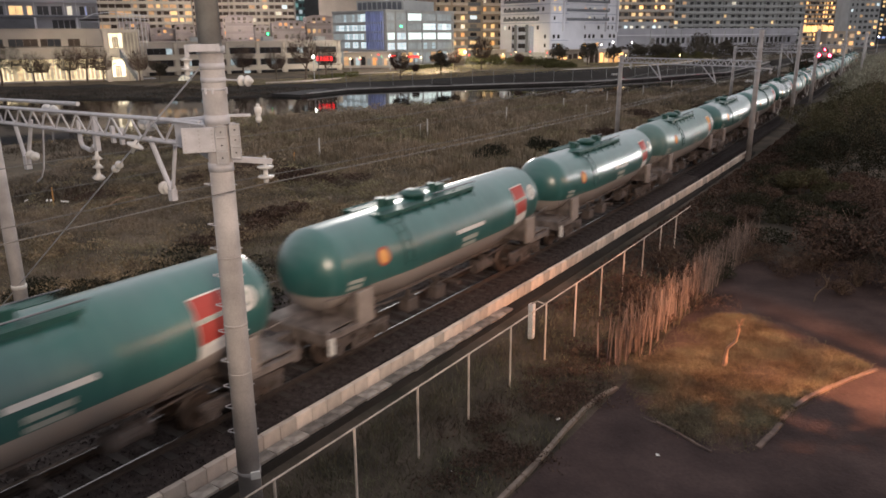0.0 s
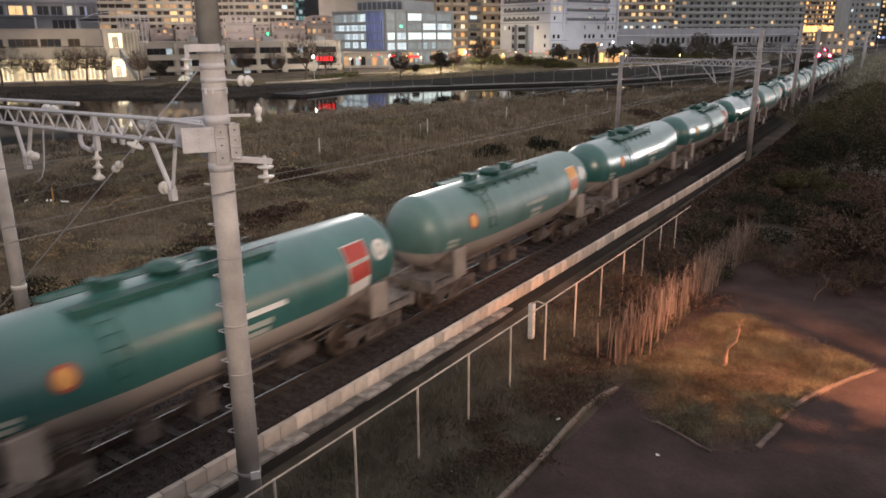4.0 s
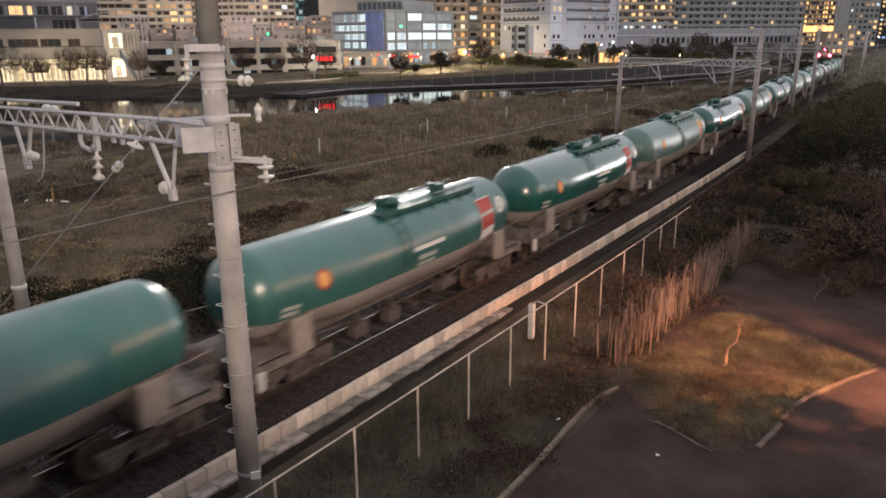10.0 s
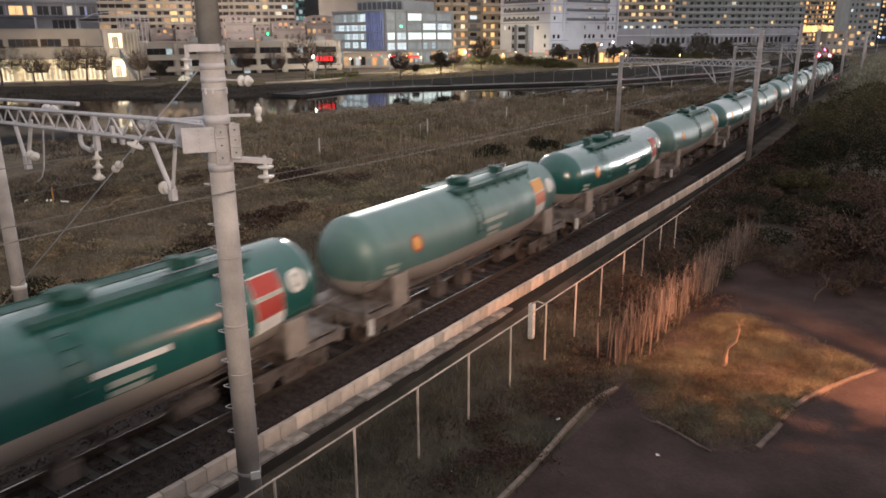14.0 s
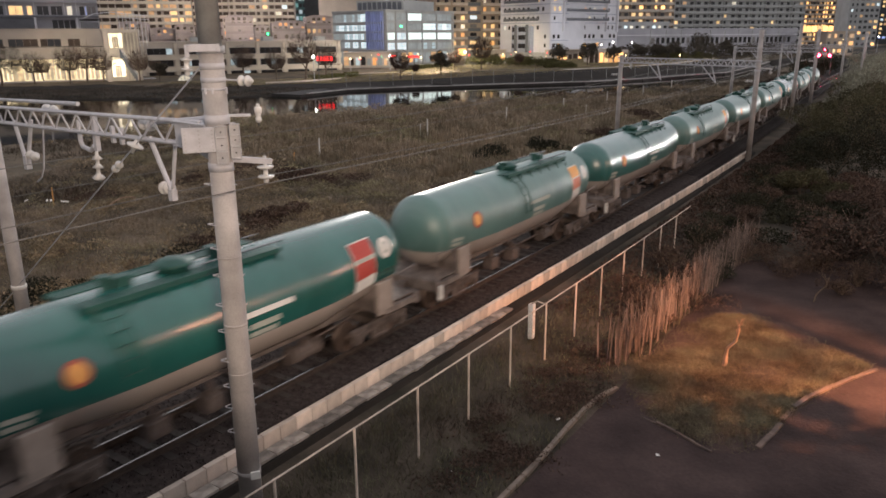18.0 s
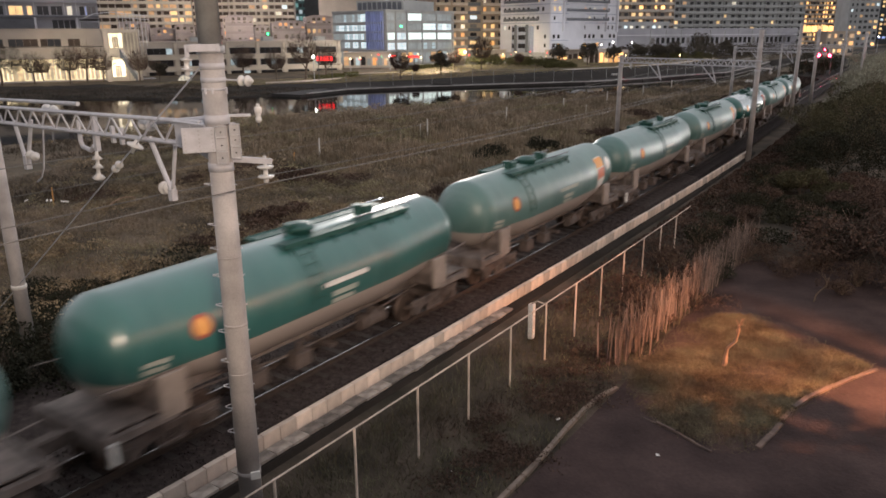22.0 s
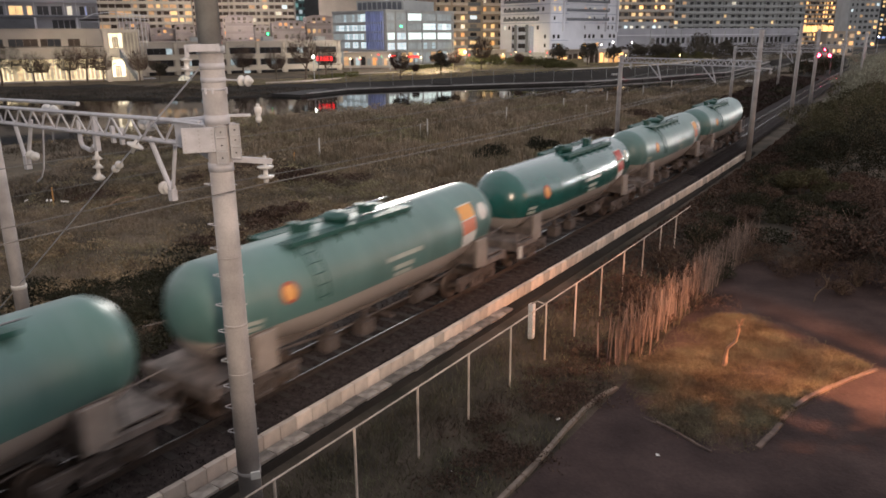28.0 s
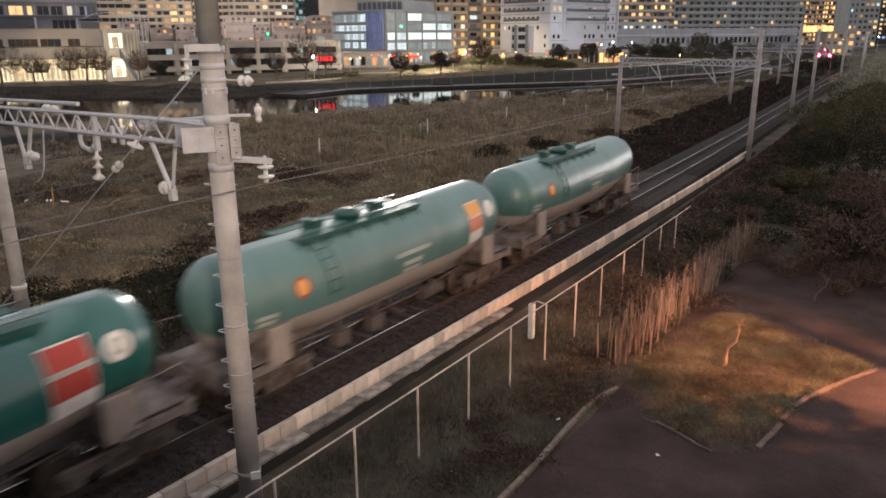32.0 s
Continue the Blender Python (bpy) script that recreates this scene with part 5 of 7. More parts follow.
        bl = blobs or [(nr.normal(0, R * 0.7), nr.normal(0, R * 0.7), height * nr.uniform(0.45, 0.88), R * nr.uniform(0.4, 0.75), R * nr.uniform(0.3, 0.6)) for _ in range(11)]
        v, f = leaf_cloud(nr, bl, leaves, size)
        raw("crown", v, f, M[leaf], ob)
    else:
        # fine twigs
        R = height * 0.32
        v, f = [], []
        for _ in range(1500):
            d = Vector(nr.normal(size=3)).normalized()
            a = Vector((d.x * R, d.y * R, height * 0.68 + d.z * height * 0.26)) * 1.0 * float(nr.uniform(0.6, 1.0))
            a.z = max(a.z, height * 0.35)
            e = a + (Vector((a.x, a.y, height * 0.3)).normalized() + Vector(nr.normal(size=3)) * 0.5) * 0.09 * height
            i = len(v)
            v += [(a.x - 0.028, a.y, a.z), (a.x + 0.028, a.y + 0.018, a.z), e[:]]
            f.append((i, i + 1, i + 2))
        raw("twig_mass", v, f, M["shrub"], ob)
    return ob


def shrub(x, y, w, h, seed, material, label, n=1500, size=0.1):
    z = float(ground_z(np.array([x]), np.array([y]))[0])
    ob = thing("shrub", pose(x, y, z), label, "shrub")
    nr = np.random.default_rng(seed)
    bm = BM()
    rng = random.Random(seed)
    for _ in range(7):
        a = rng.uniform(0, 6.28)
        limbs(bm, rng, Vector((0, 0, -0.1)), Vector((math.cos(a) * 0.5, math.sin(a) * 0.5, 1)).normalized(), h * 0.5, 0.025, 2, 0.5, 5)
    part("trunk", bm, M["bark"], ob)
    bl = [(nr.normal(0, w * 0.33), nr.normal(0, w * 0.33), h * nr.uniform(0.2, 0.75), w * nr.uniform(0.2, 0.42), h * nr.uniform(0.15, 0.33)) for _ in range(9)]
    v, f = leaf_cloud(nr, bl, n, size)
    raw("foliage", v, f, material, ob)
    return ob


def build_near_plants():
    rng = random.Random(11)
    # dark scrub on the far side of the track
    for i in range(36):
        s = 3 + i * 4.2 + rng.uniform(-1, 1)
        p = rail_pt(s, rng.uniform(-7.4, -5.2) + (1.2 if s > 70 else 0.0))
        shrub(p.x, p.y, rng.uniform(1.6, 2.6) * (1.5 if s > 70 else 1.0), rng.uniform(0.7, 1.5), 100 + i, M["leaf"], "low dark scrub between track and marsh", 1300, 0.07)
    for i in range(14):
        p = rail_pt(rng.uniform(-4, 15), rng.uniform(-8.6, -4.4))
        shrub(p.x, p.y, rng.uniform(2.0, 3.0), rng.uniform(0.9, 1.6), 150 + i, M["leaf"], "low dark scrub between track and marsh", 2200, 0.06)
    for i in range(20):
        p = rail_pt(rng.uniform(10, 18), rng.uniform(-11.0, -7.0))
        shrub(p.x, p.y, rng.uniform(2.0, 2.8), rng.uniform(0.45, 0.75), 1150 + i, M["leaf"], "low dark scrub between track and marsh", 2600, 0.06)
    for i in range(22):
        p = rail_pt(rng.uniform(2, 36), rng.uniform(-27, -8.5))
        shrub(p.x, p.y, rng.uniform(1.6, 3.2), rng.uniform(0.5, 0.95), 650 + i, M["matted" if i % 3 else "shrub"], "low bare brown scrub in the marsh", 1800, 0.05)
    # evergreen mass along the park side
    k = 0
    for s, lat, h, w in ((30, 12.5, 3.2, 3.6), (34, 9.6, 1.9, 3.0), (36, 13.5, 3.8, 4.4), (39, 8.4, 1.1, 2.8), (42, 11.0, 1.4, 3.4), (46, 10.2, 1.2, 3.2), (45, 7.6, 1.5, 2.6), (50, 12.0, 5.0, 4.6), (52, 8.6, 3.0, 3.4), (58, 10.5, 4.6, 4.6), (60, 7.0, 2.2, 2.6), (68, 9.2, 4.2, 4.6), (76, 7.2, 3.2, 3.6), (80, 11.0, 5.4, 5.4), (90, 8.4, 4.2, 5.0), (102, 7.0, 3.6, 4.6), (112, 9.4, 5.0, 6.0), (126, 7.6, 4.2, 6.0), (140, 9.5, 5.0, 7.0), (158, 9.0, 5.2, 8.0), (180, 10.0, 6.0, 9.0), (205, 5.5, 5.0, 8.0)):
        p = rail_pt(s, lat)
        mt = "shrub" if s in (30, 36, 42, 46) else "leaf" if s < 45 or s in (50, 52) else "olive" if s < 98 else "lit_leaf"
        lab = {"shrub": "leafless reddish-brown shrub at the edge of the park", "olive": "olive-green rounded shrub at the edge of the park", "lit_leaf": "grey-green shrub beside the line far off, coloured as lit"}.get(mt, "dense dark evergreen shrub at the edge of the park")
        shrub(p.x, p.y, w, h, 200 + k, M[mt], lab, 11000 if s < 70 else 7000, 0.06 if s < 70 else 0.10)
        k += 1
    for s, lat, h, w in ((186, -7.5, 4.5, 5.0), (192, -4.5, 4.2, 4.5), (198, -8.5, 5.0, 6.0), (206, -5.0, 5.0, 6.0)):
        p = rail_pt(s, lat)
        shrub(p.x, p.y, w, h, 260 + int(s), M["leaf"], "black mass of bushes behind the railway signal", 2200, 0.16)
    # bare reddish scrub along the fence and the path
    for i in range(26):
        s = rng.uniform(19, 40)
        p = rail_pt(s, rng.uniform(7.5, 13) if s > 27 else rng.uniform(5.4, 7.2))
        shrub(p.x, p.y, rng.uniform(0.9, 1.7), rng.uniform(0.5, 1.2), 300 + i, M["shrub"], "low leafless reddish scrub", 1100, 0.035)
    for i in range(22):
        p = rail_pt(rng.uniform(10.5, 18), rng.uniform(5.4, 6.9))
        shrub(p.x, p.y, rng.uniform(0.6, 1.2), rng.uniform(0.12, 0.34), 340 + i, M["shrub"], "low reddish-brown weeds beside the chain-link fence", 600, 0.03)
    for i in range(34):
        s = 26 + i * 1.7 + rng.uniform(-0.6, 0.6)
        p = rail_pt(s, rng.uniform(5.5, 6.9) - 0.5 * min(1, (s - 26) / 30))
        shrub(p.x, p.y, rng.uniform(1.2, 1.9), rng.uniform(0.8, 1.5), 360 + i, M["leaf"] if i % 3 else M["shrub"], "dark tangled scrub over the line-side fence", 2200, 0.045)
    for x, y, w, h in ((-15.0, 47.0, 2.6, 1.3), (-13.2, 52.0, 2.2, 1.2), (-21.0, 33.0, 2.4, 0.9), (-13.0, 62.0, 3.0, 1.2), (-15.0, 78.0, 3.2, 1.3), (-36.0, 96.0, 6.0, 1.6), (-30.0, 104.0, 5.0, 1.5), (-14.0, 24.0, 2.2, 0.9)):
        shrub(x, y, w, h, 700 + int(y), M["leaf"] if y in (47.0, 52.0) else M["shrub"], "dark bush among the dry marsh grass", 1800, 0.08)
    # low dark undergrowth between the kerb and the fence further down the line
    nu = np.random.default_rng(66)
    n = 34000
    sv = 20 + 80 * nu.uniform(0, 1, n) ** 0.8
    lt = np.interp(sv, [20, 40, 60, 100], [3.0, 2.9, 3.1, 3.3]) + nu.uniform(0, 1, n) ** 1.2 * 3.4
    ph = np.interp(sv, _S, _PH)
    top = 0.10 + 0.30 * (0.5 + 0.5 * np.sin(sv * 1.9 + 2.2 * np.sin(lt * 2.3))) * np.clip((lt - 2.7) / 1.2, 0.2, 1.0)
    c = np.stack([np.interp(sv, _S, _X) + lt * np.cos(ph), np.interp(sv, _S, _Y) + lt * np.sin(ph), -0.46 + top * nu.uniform(0, 1, n)], 1)
    a = nu.normal(size=(n, 3))
    a /= np.linalg.norm(a, axis=1)[:, None]
    e = np.cross(a, nu.normal(size=(n, 3)))
    e /= np.linalg.norm(e, axis=1)[:, None]
    sz = (0.05 + 0.0009 * sv)[:, None]
    g = raw("undergrowth", np.stack([c - a * sz, c - e * sz * 0.5, c + a * sz, c + e * sz * 0.5], 1).reshape(-1, 3).tolist(), np.arange(n * 4).reshape(-1, 4).tolist(), M["shrub"])
    tagged(g, "low dark leafless undergrowth between kerb and fence", "undergrowth", kind="stuff")
    # dark brush between the track and the marsh further down the line
    n = 46000
    sv = 40 + 125 * nu.uniform(0, 1, n) ** 1.3
    lt = -2.3 - nu.uniform(0, 1, n) * np.interp(sv, [40, 60, 165], [5.0, 6.5, 7.5])
    ph = np.interp(sv, _S, _PH)
    x, y = np.interp(sv, _S, _X) + lt * np.cos(ph), np.interp(sv, _S, _Y) + lt * np.sin(ph)
    top = (0.22 + 0.30 * (0.5 + 0.5 * np.sin(sv * 0.7 + 2.2 * np.sin(lt * 1.1)))) * np.clip((-lt - 2.0) / 1.4, 0.3, 1.4)
    c = np.stack([x, y, -0.5 + top * nu.uniform(0, 1, n) ** 0.7], 1)
    a = nu.normal(size=(n, 3))
    a /= np.linalg.norm(a, axis=1)[:, None]
    e = np.cross(a, nu.normal(size=(n, 3)))
    e /= np.linalg.norm(e, axis=1)[:, None]
    sz = (0.055 + 0.0010 * sv)[:, None]
    g = raw("undergrowth", np.stack([c - a * sz, c - e * sz * 0.5, c + a * sz, c + e * sz * 0.5], 1).reshape(-1, 3).tolist(), np.arange(n * 4).reshape(-1, 4).tolist(), M["brush"])
    tagged(g, "dark reddish brush between track and marsh", "undergrowth", kind="stuff")
    # stand of dry cut stalks
    nr = np.random.default_rng(5)
    n = 400
    s = 17.7 + 13.8 * nr.uniform(0, 1, n) ** 0.9
    lat = 6.72 + (s - 17.7) * 0.05 + nr.normal(0, 0.17, n)
    bm_v, bm_f = [], []
    for a, b in zip(s, lat):
        p = rail_pt(a, b, -0.5)
        h = nr.uniform(0.8, 1.6)
        tip = p + Vector((nr.normal(0, 0.085), nr.normal(0, 0.085), h))
        r = nr.uniform(0.013, 0.030) * (1.0 if a < 22 else 0.7)
        i = len(bm_v)
        for q, rr in ((p, r), (tip, r * 0.5)):
            for c in range(3):
                bm_v.append((q.x + rr * math.cos(c * 2.094), q.y + rr * math.sin(c * 2.094), q.z))
        bm_f += [(i, i + 1, i + 4, i + 3), (i + 1, i + 2, i + 5, i + 4), (i + 2, i, i + 3, i + 5)]
        for _ in range(7):
            f0 = nr.uniform(0.35, 1.0)
            q = p.lerp(tip, f0)
            e = q + Vector((nr.normal(0, 0.15), nr.normal(0, 0.15), nr.uniform(0.1, 0.42)))
            i = len(bm_v)
            bm_v += [(q.x - 0.005, q.y, q.z), (q.x + 0.005, q.y + 0.004, q.z), e[:]]
            bm_f.append((i, i + 1, i + 2))
    g = raw("dry_stalks", bm_v, bm_f, M["stalk"])
    tagged(g, "stand of tall dry orange-brown stalks along the path", "dry stalks", kind="stuff")
    # pruned saplings with pale bark
    for x, y, h, sd in ((8.98, 19.5, 1.35, 3), (10.1, 26.5, 1.1, 4)):
        ob = thing("sapling", pose(x, y, -0.5), "crooked pale-barked sapling without leaves", "sapling")
        r2 = random.Random(sd)
        bm = BM()
        p = Vector((0, 0, -0.1))
        rad = 0.075 if sd == 3 else 0.035
        for i in range(6):
            q = p + Vector((r2.gauss(0.05, 0.07), r2.gauss(0, 0.05), h / 6))
            cyl(bm, p, q, rad, rad * 0.85, 8, False)
            if i > 2:
                limbs(bm, r2, q, Vector((r2.gauss(0, 0.6), r2.gauss(0, 0.6), 0.8)).normalized(), 0.25, rad * 0.4, 2, 0.5, 5)
            p, rad = q, rad * 0.85
        part("trunk", bm, M["palebark"] if sd == 3 else M["bark"], ob)


build_near_plants()


def build_park():
    nr = np.random.default_rng(9)
    rng = random.Random(91)
    # turf island with a worn outline
    rim = [(7.36, 16.71), (8.01, 15.9), (9.11, 15.45), (10.1, 15.0), (10.55, 15.3), (10.72, 16.0), (10.82, 16.8), (10.98, 17.8), (11.36, 19.2), (11.85, 20.5), (12.3, 21.7), (11.5, 22.3), (10.35, 23.4), (8.9, 24.2), (7.9, 23.4), (7.3, 21.8), (7.0, 20.2), (7.1, 18.3)]
    edge = []
    for (x0, y0), (x1, y1) in zip(rim, rim[1:] + rim[:1]):
        for k in range(8):
            f = k / 8
            edge.append((x0 + (x1 - x0) * f + rng.gauss(0, 0.03), y0 + (y1 - y0) * f + rng.gauss(0, 0.03)))
    ne = len(edge)
    cx, cy = 9.4, 19.6
    tv, tf = [(cx, cy, -0.46)], []
    for r, z in ((0.4, -0.46), (0.75, -0.46), (0.94, -0.462), (1.0, -0.466)):
        for x, y in edge:
            tv.append((cx + (x - cx) * r, cy + (y - cy) * r, z + (0.0 if r < 0.95 else 0.0)))
    for i in range(ne):
        i2 = (i + 1) % ne
        tf.append((0, 1 + i, 1 + i2))
        for q in range(3):
            tf.append((1 + q * ne + i, 1 + (q + 1) * ne + i, 1 + (q + 1) * ne + i2, 1 + q * ne + i2))
    tb = raw("turf_bed", tv, tf, M["turfsoil"], smooth=True)
    tagged(tb, "low worn bed of yellow-brown winter turf", "turf", kind="structure")
    n = 52000
    x = nr.uniform(6.9, 12.6, n)
    y = nr.uniform(14.8, 24.6, n)
    ex, ey = np.array([p[0] for p in rim]), np.array([p[1] for p in rim])
    inside = np.zeros(n, bool)
    for i in range(len(rim)):
        x0, y0, x1, y1 = ex[i - 1], ey[i - 1], ex[i], ey[i]
        hit = ((y0 > y) != (y1 > y)) & (x < (x1 - x0) * (y - y0) / (y1 - y0 + 1e-9) + x0)
        inside ^= hit
    c = np.sin(x * 1.7 + 1.3 * np.sin(y * 1.1)) + np.sin(y * 1.5 + 1.2 * np.sin(x * 1.3)) + nr.normal(0, 0.6, n)
    mid = np.hypot((x - 9.8) / 3.1, (y - 19.0) / 4.8)
    keep = inside & (c + 1.6 - 2.3 * mid > nr.normal(-0.4, 0.6, n))
    x, y, c = x[keep], y[keep], c[keep]
    g = tufts("park_grass", x, y, np.clip(0.075 + 0.02 * c, 0.05, 0.12), nr, M["turf"], 5, 0.007, 2.2, 0.10, None, -0.03)
    tagged(g, "short yellow-brown winter turf in the park", "grass", kind="stuff")
    n = 5200
    x = nr.uniform(3.2, 7.0, n)
    y = nr.uniform(3, 26, n)
    g = tufts("verge_grass", x, y, nr.uniform(0.10, 0.34, n), nr, M["verge"], 5, 0.012, 1.0, 0.14)
    tagged(g, "dry weeds on the verge between kerb and path", "grass", kind="stuff")
    # path
    v = [(7.25, 4, -0.47), (20, 4, -0.47), (20, 31, -0.47), (16, 32.2, -0.47), (13, 31.4, -0.47), (10.5, 32.4, -0.47), (8.2, 31.2, -0.47), (6.9, 30, -0.47), (6.95, 25, -0.47), (7.0, 20, -0.47), (7.15, 16.7, -0.47)]
    pth = raw("path", v, [tuple(range(len(v)))], M["asphalt"])
    tagged(pth, "dark asphalt footpath in the park", "path", kind="structure")
    # edgings
    for pts, lab in (([(7.2, 6), (7.09, 10.5), (7.06, 12.35), (6.95, 13.97), (6.9, 15.17), (6.95, 15.92), (7.13, 16.6)], "pale concrete edging of the footpath, ending in a curve"),
                     ([(10.97, 17.32), (11.08, 18.06), (11.28, 18.86), (11.64, 19.79), (12.04, 20.74), (12.5, 21.7)], "low worn edging between turf and path"),
                     ([(10.77, 15.67), (10.87, 16.38), (10.95, 17.1)], "low worn sunken edging at the tip of the turf"),
                     ([(8.18, 15.53), (8.55, 15.46), (9.07, 15.29), (9.59, 15.06), (10.0, 14.92)], "thin edging at the corner of the turf")):
        rng = random.Random(len(lab))
        ed = thing("path_edging", Matrix(), lab, "path edging", "edgings of the path")
        for a, b in zip(pts, pts[1:]):
            bm = BM()
            d = Vector((b[0] - a[0], b[1] - a[1], 0))
            m = Matrix.Translation((a[0], a[1], -0.5)) @ Matrix.Rotation(math.atan2(d.y, d.x), 4, "Z")
            low = "worn" in lab or "thin" in lab
            w, h = (0.03, 0.085) if "thin" in lab else (0.065, 0.09) if low else (0.055, 0.11)
            n = max(1, int(d.length / 0.6))
            for k in range(n):
                jt = rng.uniform(-0.03, 0.03) if low else 0.0
                box(bm, d.length * k / n + 0.006, d.length * (k + 1) / n - 0.006, -w + jt, w + jt, -0.15, h + (rng.uniform(-0.04, 0.02) if low else 0.0), m, 0.015)
            part("kerbstone", bm, M["worn"] if low else M["log"], ed)
    # unseen tree added to keep the bridge lamp off the path
    tree(18.8, 3.6, 8.5, "leafy", 901, "unseen dark evergreen tree added to shade the path", None, 7000, 0.16)
    # unseen tall bare trees beside the park's street lamp, placed for shadow bands
    for x, y, h, r, sd in ((17.85, 19.55, 7.4, 0.10, 902), (17.3, 18.42, 7.0, 0.055, 903), (17.4, 16.9, 7.6, 0.12, 904), (18.2, 20.9, 6.8, 0.07, 905)):
        tt = thing("tree", pose(x, y, -0.5), "unseen tall straight-stemmed bare tree by the street lamp, casting shadow bands", "tree")
        r3 = random.Random(sd)
        bm = BM()
        cyl(bm, (0, 0, -0.3), (0.05, 0.03, h), r, r * 0.7, 10, False)
        part("trunk", bm, M["bark"], tt)
        bm = BM()
        for k in range(7 if r > 0.09 else 2):
            a = r3.uniform(0, 6.283)
            limbs(bm, r3, Vector((0, 0, h * (0.62 + 0.055 * k))), Vector((math.cos(a), math.sin(a), 0.8)).normalized(), 0.45, r * 0.35, 2, 0.5, 5)
        part("branches", bm, M["bark"], tt)
    # unseen crown added to hold the street lamp off the right path
    crown = [(1.1 * math.cos(k * 2.4) * (k / 12) ** 0.5, 1.1 * math.sin(k * 2.4) * (k / 12) ** 0.5, 4.6 + 1.6 * ((k * 5) % 12) / 12, 0.42, 0.38) for k in range(12)]
    tree(16.9, 17.45, 6.6, "leafy", 906, "unseen slender evergreen beside the street lamp, added to shade the path", crown, 1500, 0.11)
    # street lamp of the park
    sl = thing("street_lamp", pose(20.0, 18.6, -0.5), "tall street lamp on a steel pole in the park", "street lamp")
    part("pole", cyl(BM(), (0.6, 0, -0.3), (0.6, 0, 8.9), 0.08, 0.06, 10), M["galv"], sl)
    part("arm", bars(BM(), [(0.6, 0, 8.7), (0.3, 0, 8.95), (-0.3, 0, 8.95)], 0.04, 6), M["galv"], sl)
    part("lantern", box(BM(), -0.5, 0.1, -0.14, 0.14, 8.85, 8.95, None, 0.02), M["galv"], sl)
    for x, y, r in ((8.21, 11.4, 0.05), (9.07, 14.1, 0.06), (5.74, 11.05, 0.04), (6.6, 14.3, 0.05)):
        lt = thing("litter", pose(x, y, -0.45, 12, 20, x * 90), "small crumpled scrap of white litter on the ground", "litter")
        v = [(r * math.cos(a * 0.785) * (1 + 0.3 * math.sin(a * 2.1)), r * math.sin(a * 0.785), r * 0.35 * (a % 2)) for a in range(8)] + [(0, 0, r * 0.7)]
        raw("scrap", v, [(a, (a + 1) % 8, 8) for a in range(8)], M["white"], lt)
    # bridge behind and under the viewer, whose shade lies on the path
    bm = BM()
    box(bm, -30, 40, -9.0, -0.35, 6.2, 6.7)
    br = tagged(part("bridge_deck", bm, M["concrete"]), "concrete road bridge over the line", "bridge", kind="structure")
    bm = BM()
    box(bm, -30, 40, -0.62, -0.35, 6.7, 7.85)
    part("parapet", bm, M["concrete"], br)
    # unseen panel added so that its shade darkens the near path
    bm = BM()
    box(bm, 20.2, 40, -0.55, -0.42, 7.85, 8.9)
    part("screen", bm, M["galv"], br, "unseen solid screen added on the parapet to shade the path")


build_park()


def marsh_posts():
    bm = BM()
    cyl(bm, (0, 0, -0.3), (0, 0, 1.95), 0.062, 0.056, 8)
    me = bpy.data.meshes.new("post")
    bm.to_mesh(me)
    bm.free()
    me.materials.append(M["white"])
    fn = thing("rope_fence", Matrix(), "row of pale posts with a single wire across the marsh", "fence")
    pts = [(-25.6, 39.2), (-26.5, 54.0), (-26.3, 67.8), (-26.4, 81.5), (-26.4, 94.6), (-26.6, 108.5), (-27.5, 124.0)]
    for x, y in pts:
        share("post", me, fn, pose(x, y, -0.85))
    bm = BM()
    bars(bm, [Vector((x, y, 0.7)) for x, y in [(-25, 10), *pts, (-30, 160)]], 0.02, 5)
    part("wire", bm, M["wire"], fn)


marsh_posts()


def marsh_bits():
    OR, WH = ("orange_disc", "thin orange reflector stake in the marsh"), ("white", "short white stake in the marsh")
    for x, y, h, (mt, lab) in ((-27.5, 20.1, 1.0, OR), (-26.8, 37.7, 0.75, OR), (-28.9, 108.2, 1.3, WH), (-22.9, 80.2, 1.2, WH), (-28.1, 55.0, 1.1, WH)):
        st = thing("marker_stake", pose(x, y, -0.85), lab, "stake", "stakes in the marsh")
        part("stake", cyl(BM(), (0, 0, -0.2), (0.05, 0, h + 0.25), 0.035, 0.03, 8), M[mt], st)
    for x, y in ((-27.1, 18.5), (-26.2, 19.15), (-26.0, 19.25), (-25.2, 19.47), (-25.0, 19.55)):
        lt = thing("litter", pose(x, y, -0.02, 10, 15, x * 70), "small pale scrap of litter caught in the marsh grass", "litter")
        part("scrap", box(BM(), -0.11, 0.11, -0.05, 0.05, 0.0, 0.05, None, 0.015), M["white"], lt)
    br = thing("fallen_branch", Matrix(), "pale curved branch lying on the dry grass", "branch")
    part("branch", bars(BM(), [(-22.5, 20.4, -0.1), (-22.75, 20.9, 0.0), (-23.0, 21.4, 0.08), (-22.9, 21.7, 0.12), (-22.55, 22.0, 0.08)], 0.035, 6), M["palebark"], br)


marsh_bits()


# ---- the town across the river ----
PANE = {}


def unit_pane(w, h, material):
    k = (round(w, 2), round(h, 2), material.name)
    if k not in PANE:
        bm = BM()
        box(bm, -w / 2, w / 2, -0.06, 0.02, 0, h)
        me = bpy.data.meshes.new("window")
        bm.to_mesh(me)
        bm.free()
        me.materials.append(material)
        PANE[k] = me
    return PANE[k]


def facade_pose(p0, p1, z):
    d = Vector((p1[0] - p0[0], p1[1] - p0[1], 0))
    return Matrix.Translation((p0[0], p0[1], z)) @ Matrix.Rotation(math.atan2(d.y, d.x), 4, "Z"), d.length


